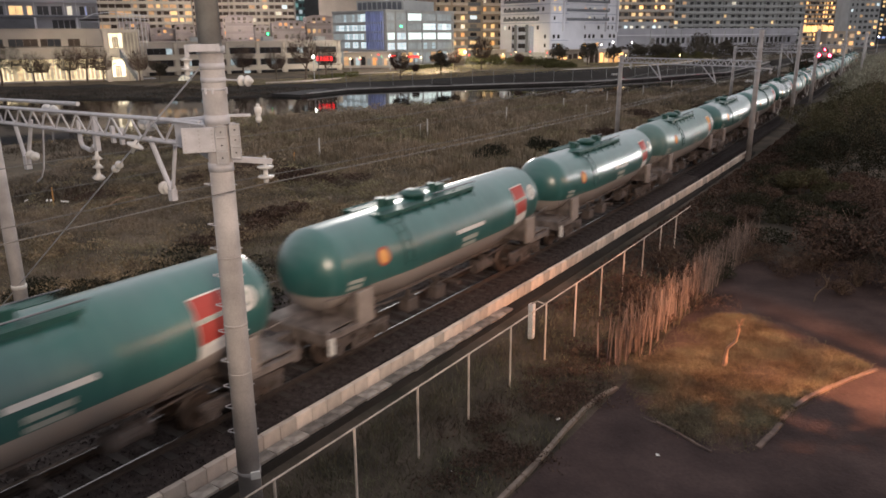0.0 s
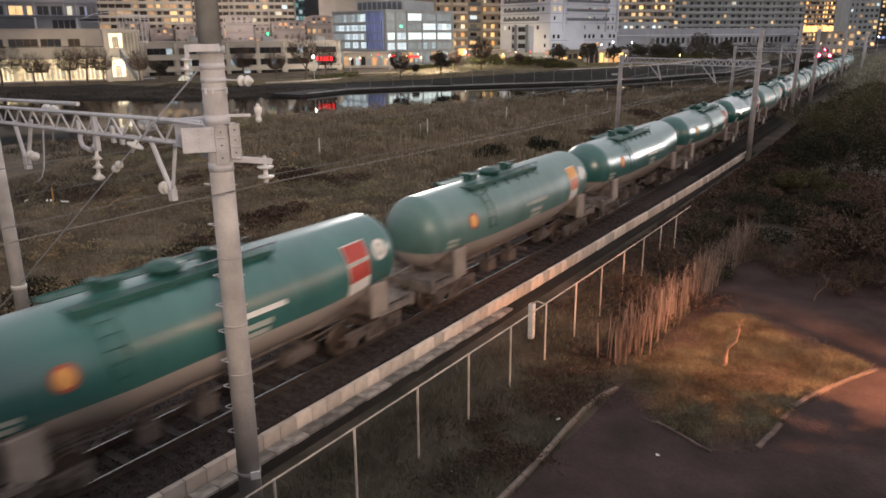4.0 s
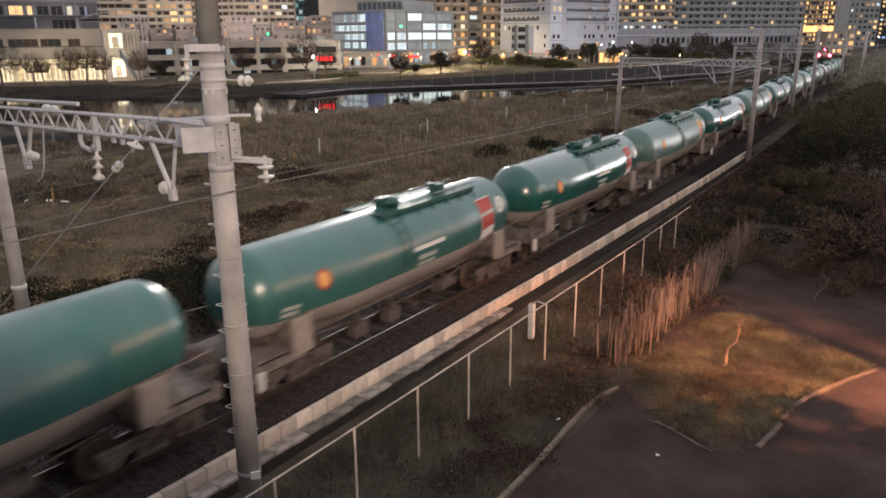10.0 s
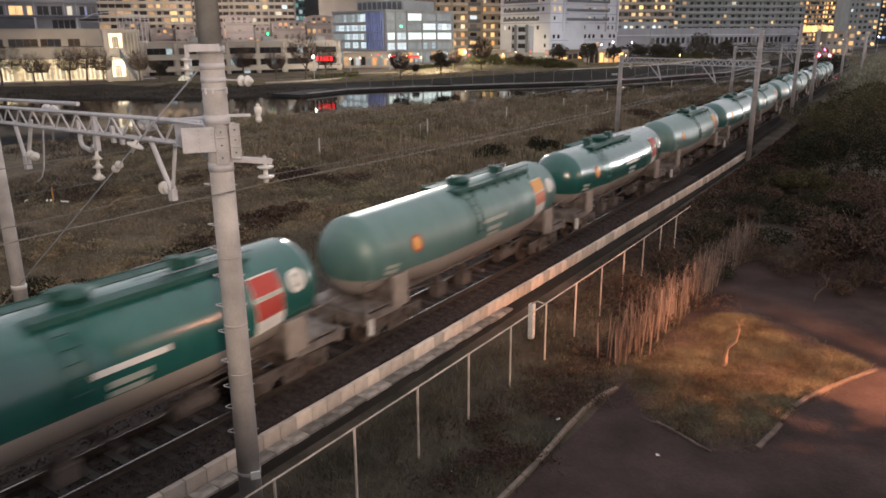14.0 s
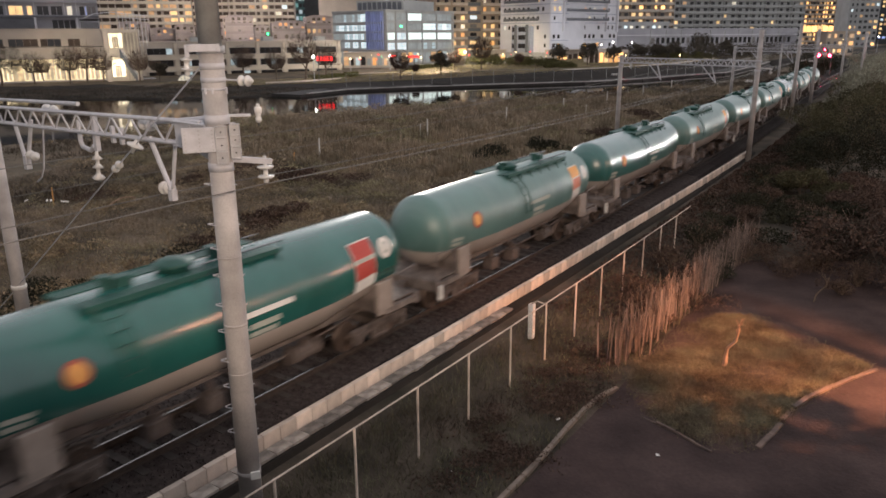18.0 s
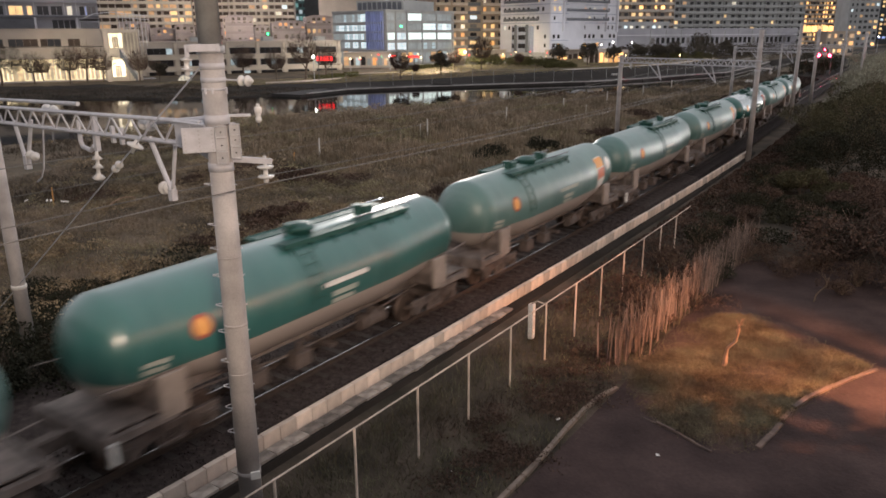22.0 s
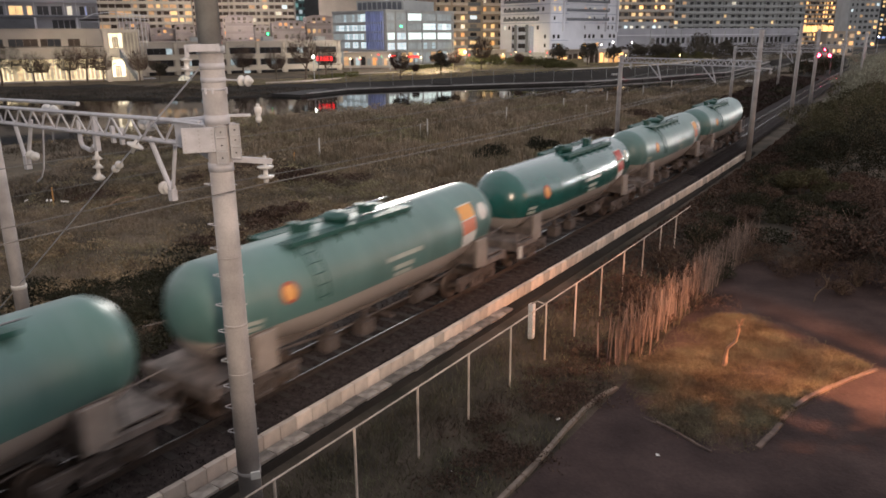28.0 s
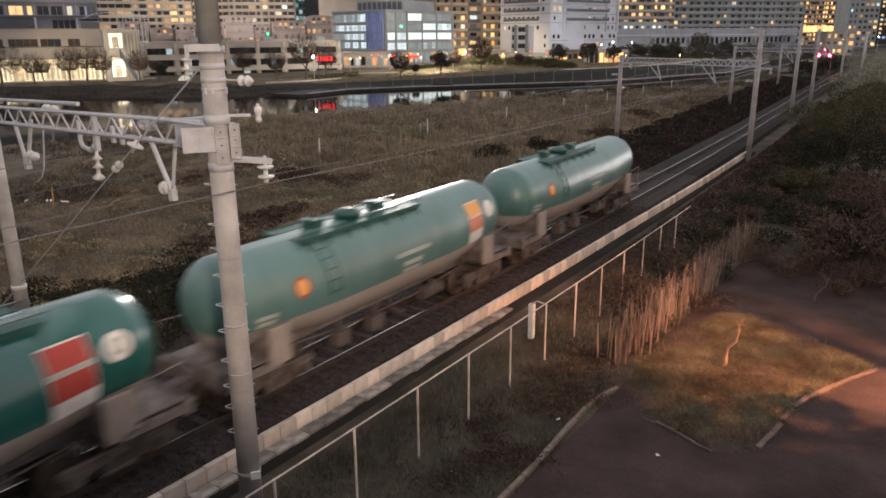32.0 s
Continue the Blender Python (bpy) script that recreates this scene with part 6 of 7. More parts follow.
def building(name, label, p0, p1, zb, zt, depth, wall, storeys, bays, win=(1.6, 1.5), lit=0.2, lights=("warm", "pale"), balcony=0.0, balc_mat=None, sill=1.0, seed=0, parapet=0.6, skip=0.0, runs=0, group="", dark="glass"):
    """A block with its front from p0 to p1 (seen from outside, left to right), windows as parts, and optional balconies."""
    m, w = facade_pose(p0, p1, zb)
    ob = thing(name, m, label, "building", group)
    h = zt - zb
    bm = BM()
    box(bm, 0, w, 0, depth, -6, h)
    part("wall", bm, wall, ob)
    bm = BM()
    box(bm, -0.2, w + 0.2, -0.2, depth + 0.2, h, h + parapet)
    part("roof", bm, wall, ob)
    rng = random.Random(seed)
    if not storeys:
        return ob
    sh, bw = h / storeys, w / bays
    wide = [rng.choice((0.55, 0.8, 1.0, 1.0)) if win[0] < 3.0 else 1.0 for _ in range(bays)]
    off = [rng.uniform(-0.18, 0.18) * bw * (1.1 - f) for f in wide]
    for j in range(storeys):
        z = j * sh + sill
        for i in range(bays):
            if rng.random() < skip:
                continue
            a = rng.random()
            mt = M[dark] if a > lit else M[lights[int(rng.random() * len(lights))]]
            if a < lit * 0.3 and win[0] < 3.0 and "warm" in lights:
                mt = M["dimwarm"]
            share("window", unit_pane(min(win[0], bw * 0.92) * wide[i], min(win[1], sh * 0.8), mt), ob, pose((i + 0.5) * bw + off[i], 0, z))
        if balcony and j > 0:
            n = runs or 1
            rw = w / n
            for k in range(n):
                bm = BM()
                box(bm, k * rw + 0.3, (k + 1) * rw - 0.3, -balcony, 0, j * sh - 0.1, j * sh + 0.06)
                box(bm, k * rw + 0.3, (k + 1) * rw - 0.3, -balcony, -balcony + 0.12, j * sh + 0.06, j * sh + 1.05)
                part("balcony", bm, balc_mat or wall, ob)
    if balcony:
        for i in range(0, bays + 1, 2):
            bm = BM()
            box(bm, -0.08, 0.08, -balcony * 0.9, 0.0, 0.3, h - 0.1)
            part("divider", bm, wall, ob).matrix_basis = pose(min(max(i * bw, 0.2), w - 0.2), 0, 0)
    return ob


def cell(b, u0, u1, z0, z1, mt, y=0.0, name="window"):
    """One pane on a front, from u0 to u1 along it and z0 to z1 up."""
    return share(name, unit_pane(u1 - u0, z1 - z0, M[mt]), b, pose((u0 + u1) / 2, y, z0))


def slab(b, name, u0, u1, y0, y1, z0, z1, mt, label=""):
    return part(name, box(BM(), u0, u1, y0, y1, z0, z1), M[mt], b, label)


def sash(b, u0, u1, z0, z1, n, mt, rows=1, t=0.07, y=-0.1):
    """A window frame with n lights across and rows of them."""
    bm = BM()
    for k in range(n + 1):
        u = u0 + (u1 - u0) * k / n
        box(bm, u - t / 2, u + t / 2, y, y + 0.08, z0, z1)
    for k in range(rows + 1):
        z = z0 + (z1 - z0) * k / rows
        box(bm, u0, u1, y - 0.01, y + 0.07, z - t / 2, z + t / 2)
    return part("window_frame", bm, M[mt], b)


def ribbon(b, u0, u1, z0, z1, mats, rng, frame_mt="clampgrey", rows=1, t=0.07):
    """A run of panes, one for each material named, behind one frame."""
    n = len(mats)
    for k, mt in enumerate(mats):
        cell(b, u0 + (u1 - u0) * k / n, u0 + (u1 - u0) * (k + 1) / n, z0, z1, mt)
    sash(b, u0, u1, z0, z1, n, frame_mt, rows, t)


def open_balcony(b, u0, u1, z, out, slab_mt, rail_mt, posts=1.3):
    """A slab with a dark slatted rail and a handrail."""
    slab(b, "balcony_slab", u0, u1, -out, 0.0, z - 0.22, z, slab_mt)
    bm = BM()
    box(bm, u0, u1, -out, -out + 0.05, z + 0.12, z + 0.92)
    box(bm, u0 - 0.05, u1 + 0.05, -out - 0.04, -out + 0.09, z + 1.0, z + 1.1)
    for k in range(int((u1 - u0) / posts) + 1):
        u = u0 + k * posts
        box(bm, u - 0.04, u + 0.04, -out - 0.03, -out + 0.06, z, z + 1.02)
    part("balcony_rail", bm, M[rail_mt], b)


def build_riverside():
    """Long building with a lit glazed ground floor, and flats set back above."""
    rng = random.Random(77)
    b = building("riverside_building", "pale riverside building with a brightly lit glazed ground floor", (-161.5, 70), (-148.0, 95.8), 0, 10.3, 14, M["beige"], 0, 0, parapet=0.15)
    w = 29.1
    for i in range(14):
        u = 0.4 + i * 2.03
        cell(b, u, u + 1.95, -0.5, 4.0, "shopglow" if i % 5 else "shopglow2", 0.0, "shop_window")
        for k in range(2):
            if rng.random() < 0.85:
                cell(b, u + 0.28 + k * 0.86, u + 0.86 + k * 0.86, -0.35, 2.2 + 0.3 * (i % 2), "dimglow", -0.06, "glass_door")
        cell(b, u + 0.2, u + 1.75, 2.85, 3.2, "dimglow", -0.05, "fanlight")
        sash(b, u, u + 1.95, 2.8, 4.0, 5, "brownwall", 1, 0.09, -0.12)
        slab(b, "mullion", u - 0.1, u + 0.02, -0.26, 0.0, -0.6, 4.1, "cream")
        slab(b, "transom", u, u + 1.95, -0.16, -0.06, 2.66, 2.78, "cream")
    for i in range(5):
        slab(b, "column", 1.2 + i * 6.4, 1.5 + i * 6.4, -1.1, -0.8, -0.6, 4.15, "cream")
    slab(b, "fascia", 0, w, -1.2, 0, 4.15, 6.55, "beige", "deep plain beige fascia")
    slab(b, "coping", -0.1, w + 0.1, -1.28, -0.1, 6.55, 6.68, "darkwall")
    for u0, u1, n in ((1.0, 5.0, 3), (5.4, 9.6, 3), (10.6, 16.2, 4), (16.7, 20.7, 3), (22.1, 24.5, 2)):
        ribbon(b, u0, u1, 6.72, 8.28, ["brownglass" if rng.random() < 0.5 else "glass" for _ in range(n)], rng, "brownwall", 1, 0.06)
    m, _ = facade_pose((-161.5, 70), (-148.0, 95.8), -0.2)
    pv = part("promenade", box(BM(), -20, w + 10, -4.5, -0.1, -1.4, -0.32), M["concrete"])
    pv.matrix_world = m
    tagged(pv, "pale concrete promenade before the lit shop front", "pavement", kind="structure")
    # flats above
    f = building("apartment_building", "grey flats with deep balconies above the riverside front", (-169.5, 76.5), (-156.2, 100.5), 0, 19.6, 12, M["flatwall"], 0, 0)
    slab(f, "balcony_screen", -1.0, 14.0, -1.5, -1.35, 10.3, 12.8, "greyscreen", "dark grey slatted screen")
    bm = BM()
    for k in range(60):
        box(bm, -0.9 + k * 0.25, -0.86 + k * 0.25, -1.54, -1.5, 10.35, 12.8)
    part("slats", bm, M["glass"], f)
    for u in (14.2, 22.7):
        slab(f, "post", u - 0.2, u + 0.2, -1.6, -1.2, 10.2, 13.2, "whitewall")
    slab(f, "balcony_slab", -1, 27.4, -1.7, 0, 13.0, 13.4, "greyscreen")
    slab(f, "balcony_slab", -1, 27.4, -1.2, 0, 16.3, 16.6, "flatwall")
    for k in range(4):
        cell(f, 17.6 + k * 1.22, 18.65 + k * 1.22, 10.4, 12.5, "glass")
    sash(f, 17.5, 22.4, 10.4, 12.5, 4, "flatwall", 1, 0.14)
    bm = BM()
    for k in range(11):
        box(bm, 23.3 + k * 0.38, 23.4 + k * 0.38, -1.5, -1.42, 10.4, 12.0)
    box(bm, 23.2, 27.3, -1.52, -1.4, 12.0, 12.12)
    part("balustrade", bm, M["whitewall"], f)
    cell(f, 23.3, 27.2, 10.4, 12.7, "glass")
    for u0, u1, mt, n in ((9.2, 12.0, "warm", 2), (12.8, 13.9, "warm", 1), (14.8, 17.2, "glass", 2), (17.6, 20.0, "glass", 2), (20.9, 22.0, "pale", 1), (23.5, 24.6, "glass", 1), (24.7, 25.0, "bluelit", 1), (25.1, 27.0, "greyglass", 2), (0.5, 4.0, "glass", 2), (5.0, 8.2, "glass", 2)):
        cell(f, u0, u1, 13.5, 15.5, mt)
        sash(f, u0, u1, 13.5, 15.5, n, "flatwall", 1, 0.1)
    for u in (3.2, 8.7, 14.3, 20.4, 22.9):
        slab(f, "downpipe", u - 0.06, u + 0.06, -0.16, -0.02, 13.4, 19.0, "whitewall")


def build_stair_tower():
    """Open stair with a lit landing behind a portal, and a screen of tall fins."""
    t = building("stair_tower", "tall lit stair tower with a white portal and fins", (-139.6, 90.8), (-136.0, 97.1), 0, 9.6, 4, M["beige"], 0, 0)
    for z0, z1 in ((0.3, 4.4), (6.3, 9.4)):
        cell(t, 1.2, 3.9, z0, z1, "stairglow", 0.0, "stair_window")
        cell(t, 1.9, 2.9, z0 + 0.2, z0 + 2.3, "dimglow", -0.06, "stair_door")
        sash(t, 1.9, 2.9, z0 + 0.2, z0 + 2.3, 2, "brownwall", 1, 0.12, -0.14)
        sash(t, 1.2, 3.9, z0, z1, 3, "cream", 2, 0.12)
        slab(t, "handrail", 1.2, 3.9, -0.5, -0.44, z0 + 1.0, z0 + 1.08, "whitewall")
    slab(t, "pillar", 0.1, 1.0, -2.4, 0.0, -0.6, 10.1, "beige")
    slab(t, "beam", 1.0, 7.0, -2.4, 0.0, 9.5, 10.1, "beige")
    slab(t, "landing", 1.0, 4.0, -1.6, 0.0, 4.7, 5.2, "beige")
    slab(t, "parapet", 1.0, 4.0, -1.7, -1.5, 4.7, 6.2, "cream")
    slab(t, "canopy", 0.4, 3.6, -3.0, 0.0, 4.0, 4.2, "cream")
    for k in range(9):
        slab(t, "stair_step", 3.0 + k * 0.33, 3.36 + k * 0.33, -2.6, -1.8, 4.2 - k * 0.62, 6.1 - k * 0.62, "greyscreen")
    bm = BM()
    bars(bm, [(3.0, -2.65, 6.9), (6.1, -2.65, 0.9)], 0.06, 5)
    bars(bm, [(3.0, -2.65, 6.4), (6.1, -2.65, 0.4)], 0.04, 5)
    part("stair_rail", bm, M["whitewall"], t)
    for k in range(5):
        slab(t, "fin", 4.0 + k * 0.67, 4.2 + k * 0.67, -2.3, -1.5, -0.4, 9.5, "cream")
    for k in range(8):
        slab(t, "mast", 3.6 + k * 0.72, 3.7 + k * 0.72, -2.1, -2.0, 6.6 if k > 4 else 10.1, 13.5 - 0.05 * k, "whitewall")
    bm = BM()
    bars(bm, [(-3.5, -2.0, 12.2), (-1.0, -2.0, 13.3), (2.2, -2.0, 13.6), (5.0, -2.0, 13.3), (9.6, -2.0, 12.9)], 0.09, 6)
    bars(bm, [(3.0, -2.0, 12.7), (9.6, -2.0, 12.1)], 0.05, 6)
    part("canopy_rod", bm, M["whitewall"], t)


def build_low_block():
    """Long beige block whose window bands are broken by piers."""
    rng = random.Random(9)
    b = building("low_block", "long low beige block with dark ribbon windows", (-152.5, 108.2), (-127.0, 151.1), 0, 7.2, 12, M["beige"], 0, 0, parapet=0.25)
    runs = ((1.2, 7.0), (8.6, 14.1), (15.2, 19.6), (20.8, 27.2), (28.4, 33.8), (35.4, 41.0), (43.0, 48.6))
    for z0, z1 in ((4.38, 5.85), (1.55, 3.05), (-1.0, 0.2)):
        for u0, u1 in runs:
            n = 4
            mats = ["blackglass" if rng.random() < 0.8 else "brownglass" for _ in range(n)]
            if rng.random() < 0.3:
                mats[rng.randrange(n)] = "dimcool"
            ribbon(b, u0, u1, z0, z1, mats, rng, "greyscreen", 1, 0.06)
        slab(b, "spandrel", -0.2, 50.0, -0.55, 0.0, z0 - 1.3, z0 - 0.08, "cream")
        slab(b, "ledge", -0.2, 50.0, -0.65, 0.0, z0 - 0.08, z0, "beige")
    for u in (0.2, 7.8, 14.6, 20.2, 27.8, 34.6, 42.0, 49.4):
        slab(b, "pier", u - 0.35, u + 0.35, -0.5, 0.0, -1.2, 7.1, "cream")
    for u in (12.0, 30.0, 44.0):
        slab(b, "roof_plant", u, u + 2.6, 3, 6, 7.4, 8.5, "greywall")
    # low lit vault before the block
    v = thing("entrance_vault", pose(-124.8, 99.6, -0.5, 0, 0, 52), "low arched entrance with bright light inside", "entrance")
    bm = BM()
    ring = [(1.45 * math.cos(math.pi * k / 12), 1.25 * math.sin(math.pi * k / 12)) for k in range(13)]
    for (x0, z0), (x1, z1) in zip(ring, ring[1:]):
        bm.faces.new([bm.verts.new(q) for q in ((x0, -0.6, z0), (x1, -0.6, z1), (x1, 2.5, z1), (x0, 2.5, z0))])
    part("vault", bm, M["greyscreen"], v)
    bm = BM()
    bm.faces.new([bm.verts.new((x * 0.92, 0.3, z * 0.92)) for x, z in ring])
    part("light_wall", bm, M["pale"], v, "brightly lit end wall")
    bm = BM()
    for x in (-0.7, 0.0, 0.7):
        box(bm, x - 0.04, x + 0.04, 0.1, 0.16, 0, 1.0)
    part("glazing_bar", bm, M["greyscreen"], v)


def build_terraces():
    """Rendered houses with arched roofs, stepping up behind the low block."""
    rng = random.Random(21)
    d = Vector((46, 57, 0)).normalized()
    spans = ((-2.0, 7.0, 13.5), (7.4, 15.2, 11.6), (15.6, 22.2, 12.6), (22.6, 31.6, 13.6), (32.2, 41.6, 15.6), (42.0, 47.6, 12.2), (48.0, 59.6, 13.8), (60.2, 69.4, 15.6))
    for k, (u0, u1, top) in enumerate(spans):
        back = (0.0, 3.0, 1.0, 4.0)[k % 4]
        o = Vector((-220, 147, 0)) + Vector((-d.y, d.x, 0)) * back
        p0, p1 = o + d * u0, o + d * u1
        hb = building("terraced_house", "pale terraced house with an arched roof and a few lit windows", p0[:2], p1[:2], 0, top - 0.6, 10, M["pinkwall"], 0, 0, parapet=0.1, group="terraced houses")
        w = u1 - u0
        st = int((top - 1.2) / 2.85)
        nb = max(2, int(w / 1.7))
        for j in range(st):
            z = top - 0.8 - (j + 1) * 2.75
            for i in range(nb):
                a = rng.random()
                warm_house = k == 4
                mt = ("warm2" if rng.random() < 0.6 else "warm") if a < (0.34 if warm_house else 0.10) else "dimwarm" if a < 0.2 else "greyglass" if a < 0.45 else "brownglass" if a < 0.8 else "pinkwall"
                if mt == "pinkwall":
                    continue
                u = (i + 0.5) * w / nb
                cell(hb, u - 0.5, u + 0.5, z + 0.45, z + 1.75, mt)
                sash(hb, u - 0.5, u + 0.5, z + 0.45, z + 1.75, 2, "beige", 2, 0.08)
            slab(hb, "string_course", 0, w, -0.18, 0.0, z - 0.1, z + 0.06, "cream")
            if j % 2 == 0 or k == 4:
                open_balcony(hb, 0.4, w - 0.4, z + 0.1, 0.9, "pinkwall", "pinkrail", 1.1)
        bm = BM()
        for a in range(14):
            a0, a1 = math.pi * a / 14, math.pi * (a + 1) / 14
            x0, x1 = w / 2 - w * 0.50 * math.cos(a0), w / 2 - w * 0.50 * math.cos(a1)
            z0, z1 = top - 0.7 + 1.0 * math.sin(a0), top - 0.7 + 1.0 * math.sin(a1)
            bm.faces.new([bm.verts.new(q) for q in ((x0, -0.8, z0), (x1, -0.8, z1), (x1, 9, z1), (x0, 9, z0))])
            bm.faces.new([bm.verts.new(q) for q in ((x0, -0.8, z0 - 0.28), (x1, -0.8, z1 - 0.28), (x1, -0.8, z1), (x0, -0.8, z0))])
        part("arched_roof", bm, M["pinkwall"], hb)
        bm = BM()
        bm.faces.new([bm.verts.new((w / 2 - w * 0.48 * math.cos(math.pi * a / 14), -0.02, top - 0.72 + 0.8 * math.sin(math.pi * a / 14))) for a in range(15)])
        part("gable", bm, M["pinkwall"], hb)
        for i in range(nb):
            u = (i + 0.5) * w / nb
            if 0.15 * w < u < 0.85 * w:
                mt = "warm2" if rng.random() < 0.25 else "brownglass"
                cell(hb, u - 0.5, u + 0.5, top - 1.6, top - 0.55, mt, -0.03)
                sash(hb, u - 0.5, u + 0.5, top - 1.6, top - 0.55, 2, "beige", 1, 0.08, -0.12)
        slab(hb, "eaves_rail", 0.2, w - 0.2, -0.75, -0.65, top - 2.0, top - 1.9, "beige")


def build_office():
    """Glass office, one lit wing turned to the river, blue fins at the corner."""
    rng = random.Random(40)
    o1 = building("office_building", "glass office wing with lit floors and blue fins at its corner", (-155.9, 179.1), (-130.2, 174.0), 0, 15.5, 1.6, M["greywall"], 0, 0, parapet=0.5)
    floors = ((12.6, 14.9), (9.95, 11.75), (7.4, 9.2), (4.9, 6.7))
    lit1 = ("....,..,.,oo", ".,oo,o,oo,oo", "....,o,oo,o.", "....oo.oo.oo")
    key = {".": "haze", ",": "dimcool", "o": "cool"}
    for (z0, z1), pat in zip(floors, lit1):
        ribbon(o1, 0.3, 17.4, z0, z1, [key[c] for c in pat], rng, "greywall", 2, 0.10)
        ribbon(o1, 17.7, 25.6, z0, z1, ["bluelit" if rng.random() < 0.45 else "bluehaze" for _ in range(7)], rng, "bluewall", 2, 0.12)
        slab(o1, "floor_band", 0, 26.2, -0.3, 0.0, z0 - 0.55, z0 - 0.1, "greywall")
    for k in range(8):
        slab(o1, "fin", 17.9 + k * 1.1, 18.05 + k * 1.1, -0.75, -0.1, 4.4, 15.6, "bluewall")
    for k in range(10):
        cell(o1, 0.6 + k * 2.5, 2.6 + k * 2.5, 0.8, 3.9, ("dimwarm", "haze", "warm2", "dimcool", "haze")[k % 5], 0.0, "shop_window")
    o2 = building("office_building", "office wing with wide white-lit windows", (-130.0, 174.2), (-127.3, 205.5), 0, 15.5, 1.6, M["greywall"], 0, 0, parapet=0.5)
    bays = ((0.4, 3.5), (4.6, 8.5), (9.5, 15.6), (16.2, 22.3), (23.2, 30.0))
    lit2 = ("..O..", ".g.OO", "OoOOO", "oO.d.")
    zz = ((12.95, 15.0), (10.25, 12.15), (7.4, 9.4), (4.5, 6.5))
    for (z0, z1), pat in zip(zz, lit2):
        for (u0, u1), c in zip(bays, pat):
            n = 2 if u1 - u0 < 5 else 3
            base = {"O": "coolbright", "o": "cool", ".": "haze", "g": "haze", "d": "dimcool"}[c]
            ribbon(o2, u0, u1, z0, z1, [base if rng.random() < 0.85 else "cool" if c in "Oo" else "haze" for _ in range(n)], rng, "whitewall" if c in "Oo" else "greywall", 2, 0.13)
            if c == "g":
                cell(o2, u0 + 1.3, u0 + 2.2, z0 + 0.8, z0 + 1.3, "green_glow", -0.12)
        slab(o2, "floor_band", 0, 31.4, -0.35, 0.0, z0 - 0.6, z0 - 0.2, "greywall")
    for u in (0.1, 4.05, 9.0, 15.9, 22.75, 30.7):
        slab(o2, "pier", u - 0.22, u + 0.22, -0.3, 0.0, 0, 15.4, "greywall")
    for k in range(11):
        cell(o2, 0.8 + k * 2.75, 3.0 + k * 2.75, 0.7, 3.6, ("haze", "dimwarm", "dimcool", "haze", "warm2")[(k * 3) % 5], 0.0, "shop_window")
    bm = BM()
    top = [bm.verts.new(q) for q in ((-155.9, 179.1, 15.9), (-130.2, 174.0, 15.9), (-127.3, 205.5, 15.9), (-153.0, 210.0, 15.9))]
    bot = [bm.verts.new((v.co.x, v.co.y, 15.2)) for v in top]
    bm.faces.new(top)
    bm.faces.new(bot[::-1])
    for k in range(4):
        bm.faces.new((top[k], bot[k], bot[(k + 1) % 4], top[(k + 1) % 4]))
    part("roof_slab", bm, M["greywall"], o1).matrix_parent_inverse = o1.matrix_world.inverted()
    pent = thing("roof_storey", Matrix.Translation((-149.0, 183.0, 15.9)) @ Matrix.Rotation(0.15, 4, "Z"), "plain grey plant storey on the office roof", "building")
    slab(pent, "wall", 0, 17, 0, 20, 0, 3.2, "greywall")
    for k in range(9):
        slab(pent, "louvre", 0.5 + k * 1.8, 1.9 + k * 1.8, -0.08, 0.0, 0.4, 2.7, "greyscreen")


def build_flats():
    """Apartment blocks behind the office."""
    rng = random.Random(60)
    b = building("apartment_building", "brown apartment block with curved beige balconies and lit rooms", (-153.4, 231.1), (-137.3, 254.8), 0, 30, 20, M["brownwall"], 0, 0)
    for j in range(8):
        z = 4.2 + j * 3.07
        for u0, u1, out in ((6.6, 12.8, 1.9), (18.9, 28.4, 1.9), (0.2, 6.2, 1.2)):
            bm = BM()
            pts = [(u0 + (u1 - u0) * k / 10, -out + 0.5 * abs(k / 5 - 1) ** 3) for k in range(11)]
            for zz, mh in ((z - 0.2, 0.2), (z, 0.75)):
                for (a0, y0), (a1, y1) in zip(pts, pts[1:]):
                    vs = [bm.verts.new(q) for q in ((a0, y0, zz), (a1, y1, zz), (a1, y1, zz + mh), (a0, y0, zz + mh))]
                    bm.faces.new(vs)
            for zz in (z - 0.2, z):
                bm.faces.new([bm.verts.new((a, y, zz)) for a, y in pts] + [bm.verts.new((u1, 0, zz)), bm.verts.new((u0, 0, zz))])
            part("balcony", bm, M["beige"], b)
            n = 2 if u1 - u0 < 7 else 3
            for k in range(n):
                c = u0 + (k + 0.5) * (u1 - u0) / n
                mt = ("warm2", "warm", "pale", "dimwarm")[rng.randrange(4)] if rng.random() < 0.42 else "blackglass"
                cell(b, c - 0.75, c + (0.75 if k % 2 else 0.3), z + 0.1, z + 2.2, mt)
        slab(b, "recess", 13.2, 18.5, -0.15, 0.0, z - 0.3, z + 0.9, "greyscreen")
        cell(b, 14.3, 16.9, z + 1.0, z + 2.3, ("warm", "blackglass", "greyglass", "cool", "dimwarm", "blackglass", "warm", "greyglass")[j])
    for u0, u1, mt in ((9.5, 12.5, "amber"), (13.5, 15.0, "warm"), (15.5, 18.0, "amber"), (19.0, 22.5, "warm2"), (4.0, 7.0, "dimwarm")):
        cell(b, u0, u1, 1.2, 3.7, mt, -0.1, "shop_window")
    # white block, two fronts
    w1 = building("apartment_building", "broad white apartment block with dark balcony rails", (-131.4, 241.8), (-107.7, 235.3), 0, 28, 18, M["whitewall"], 0, 0)
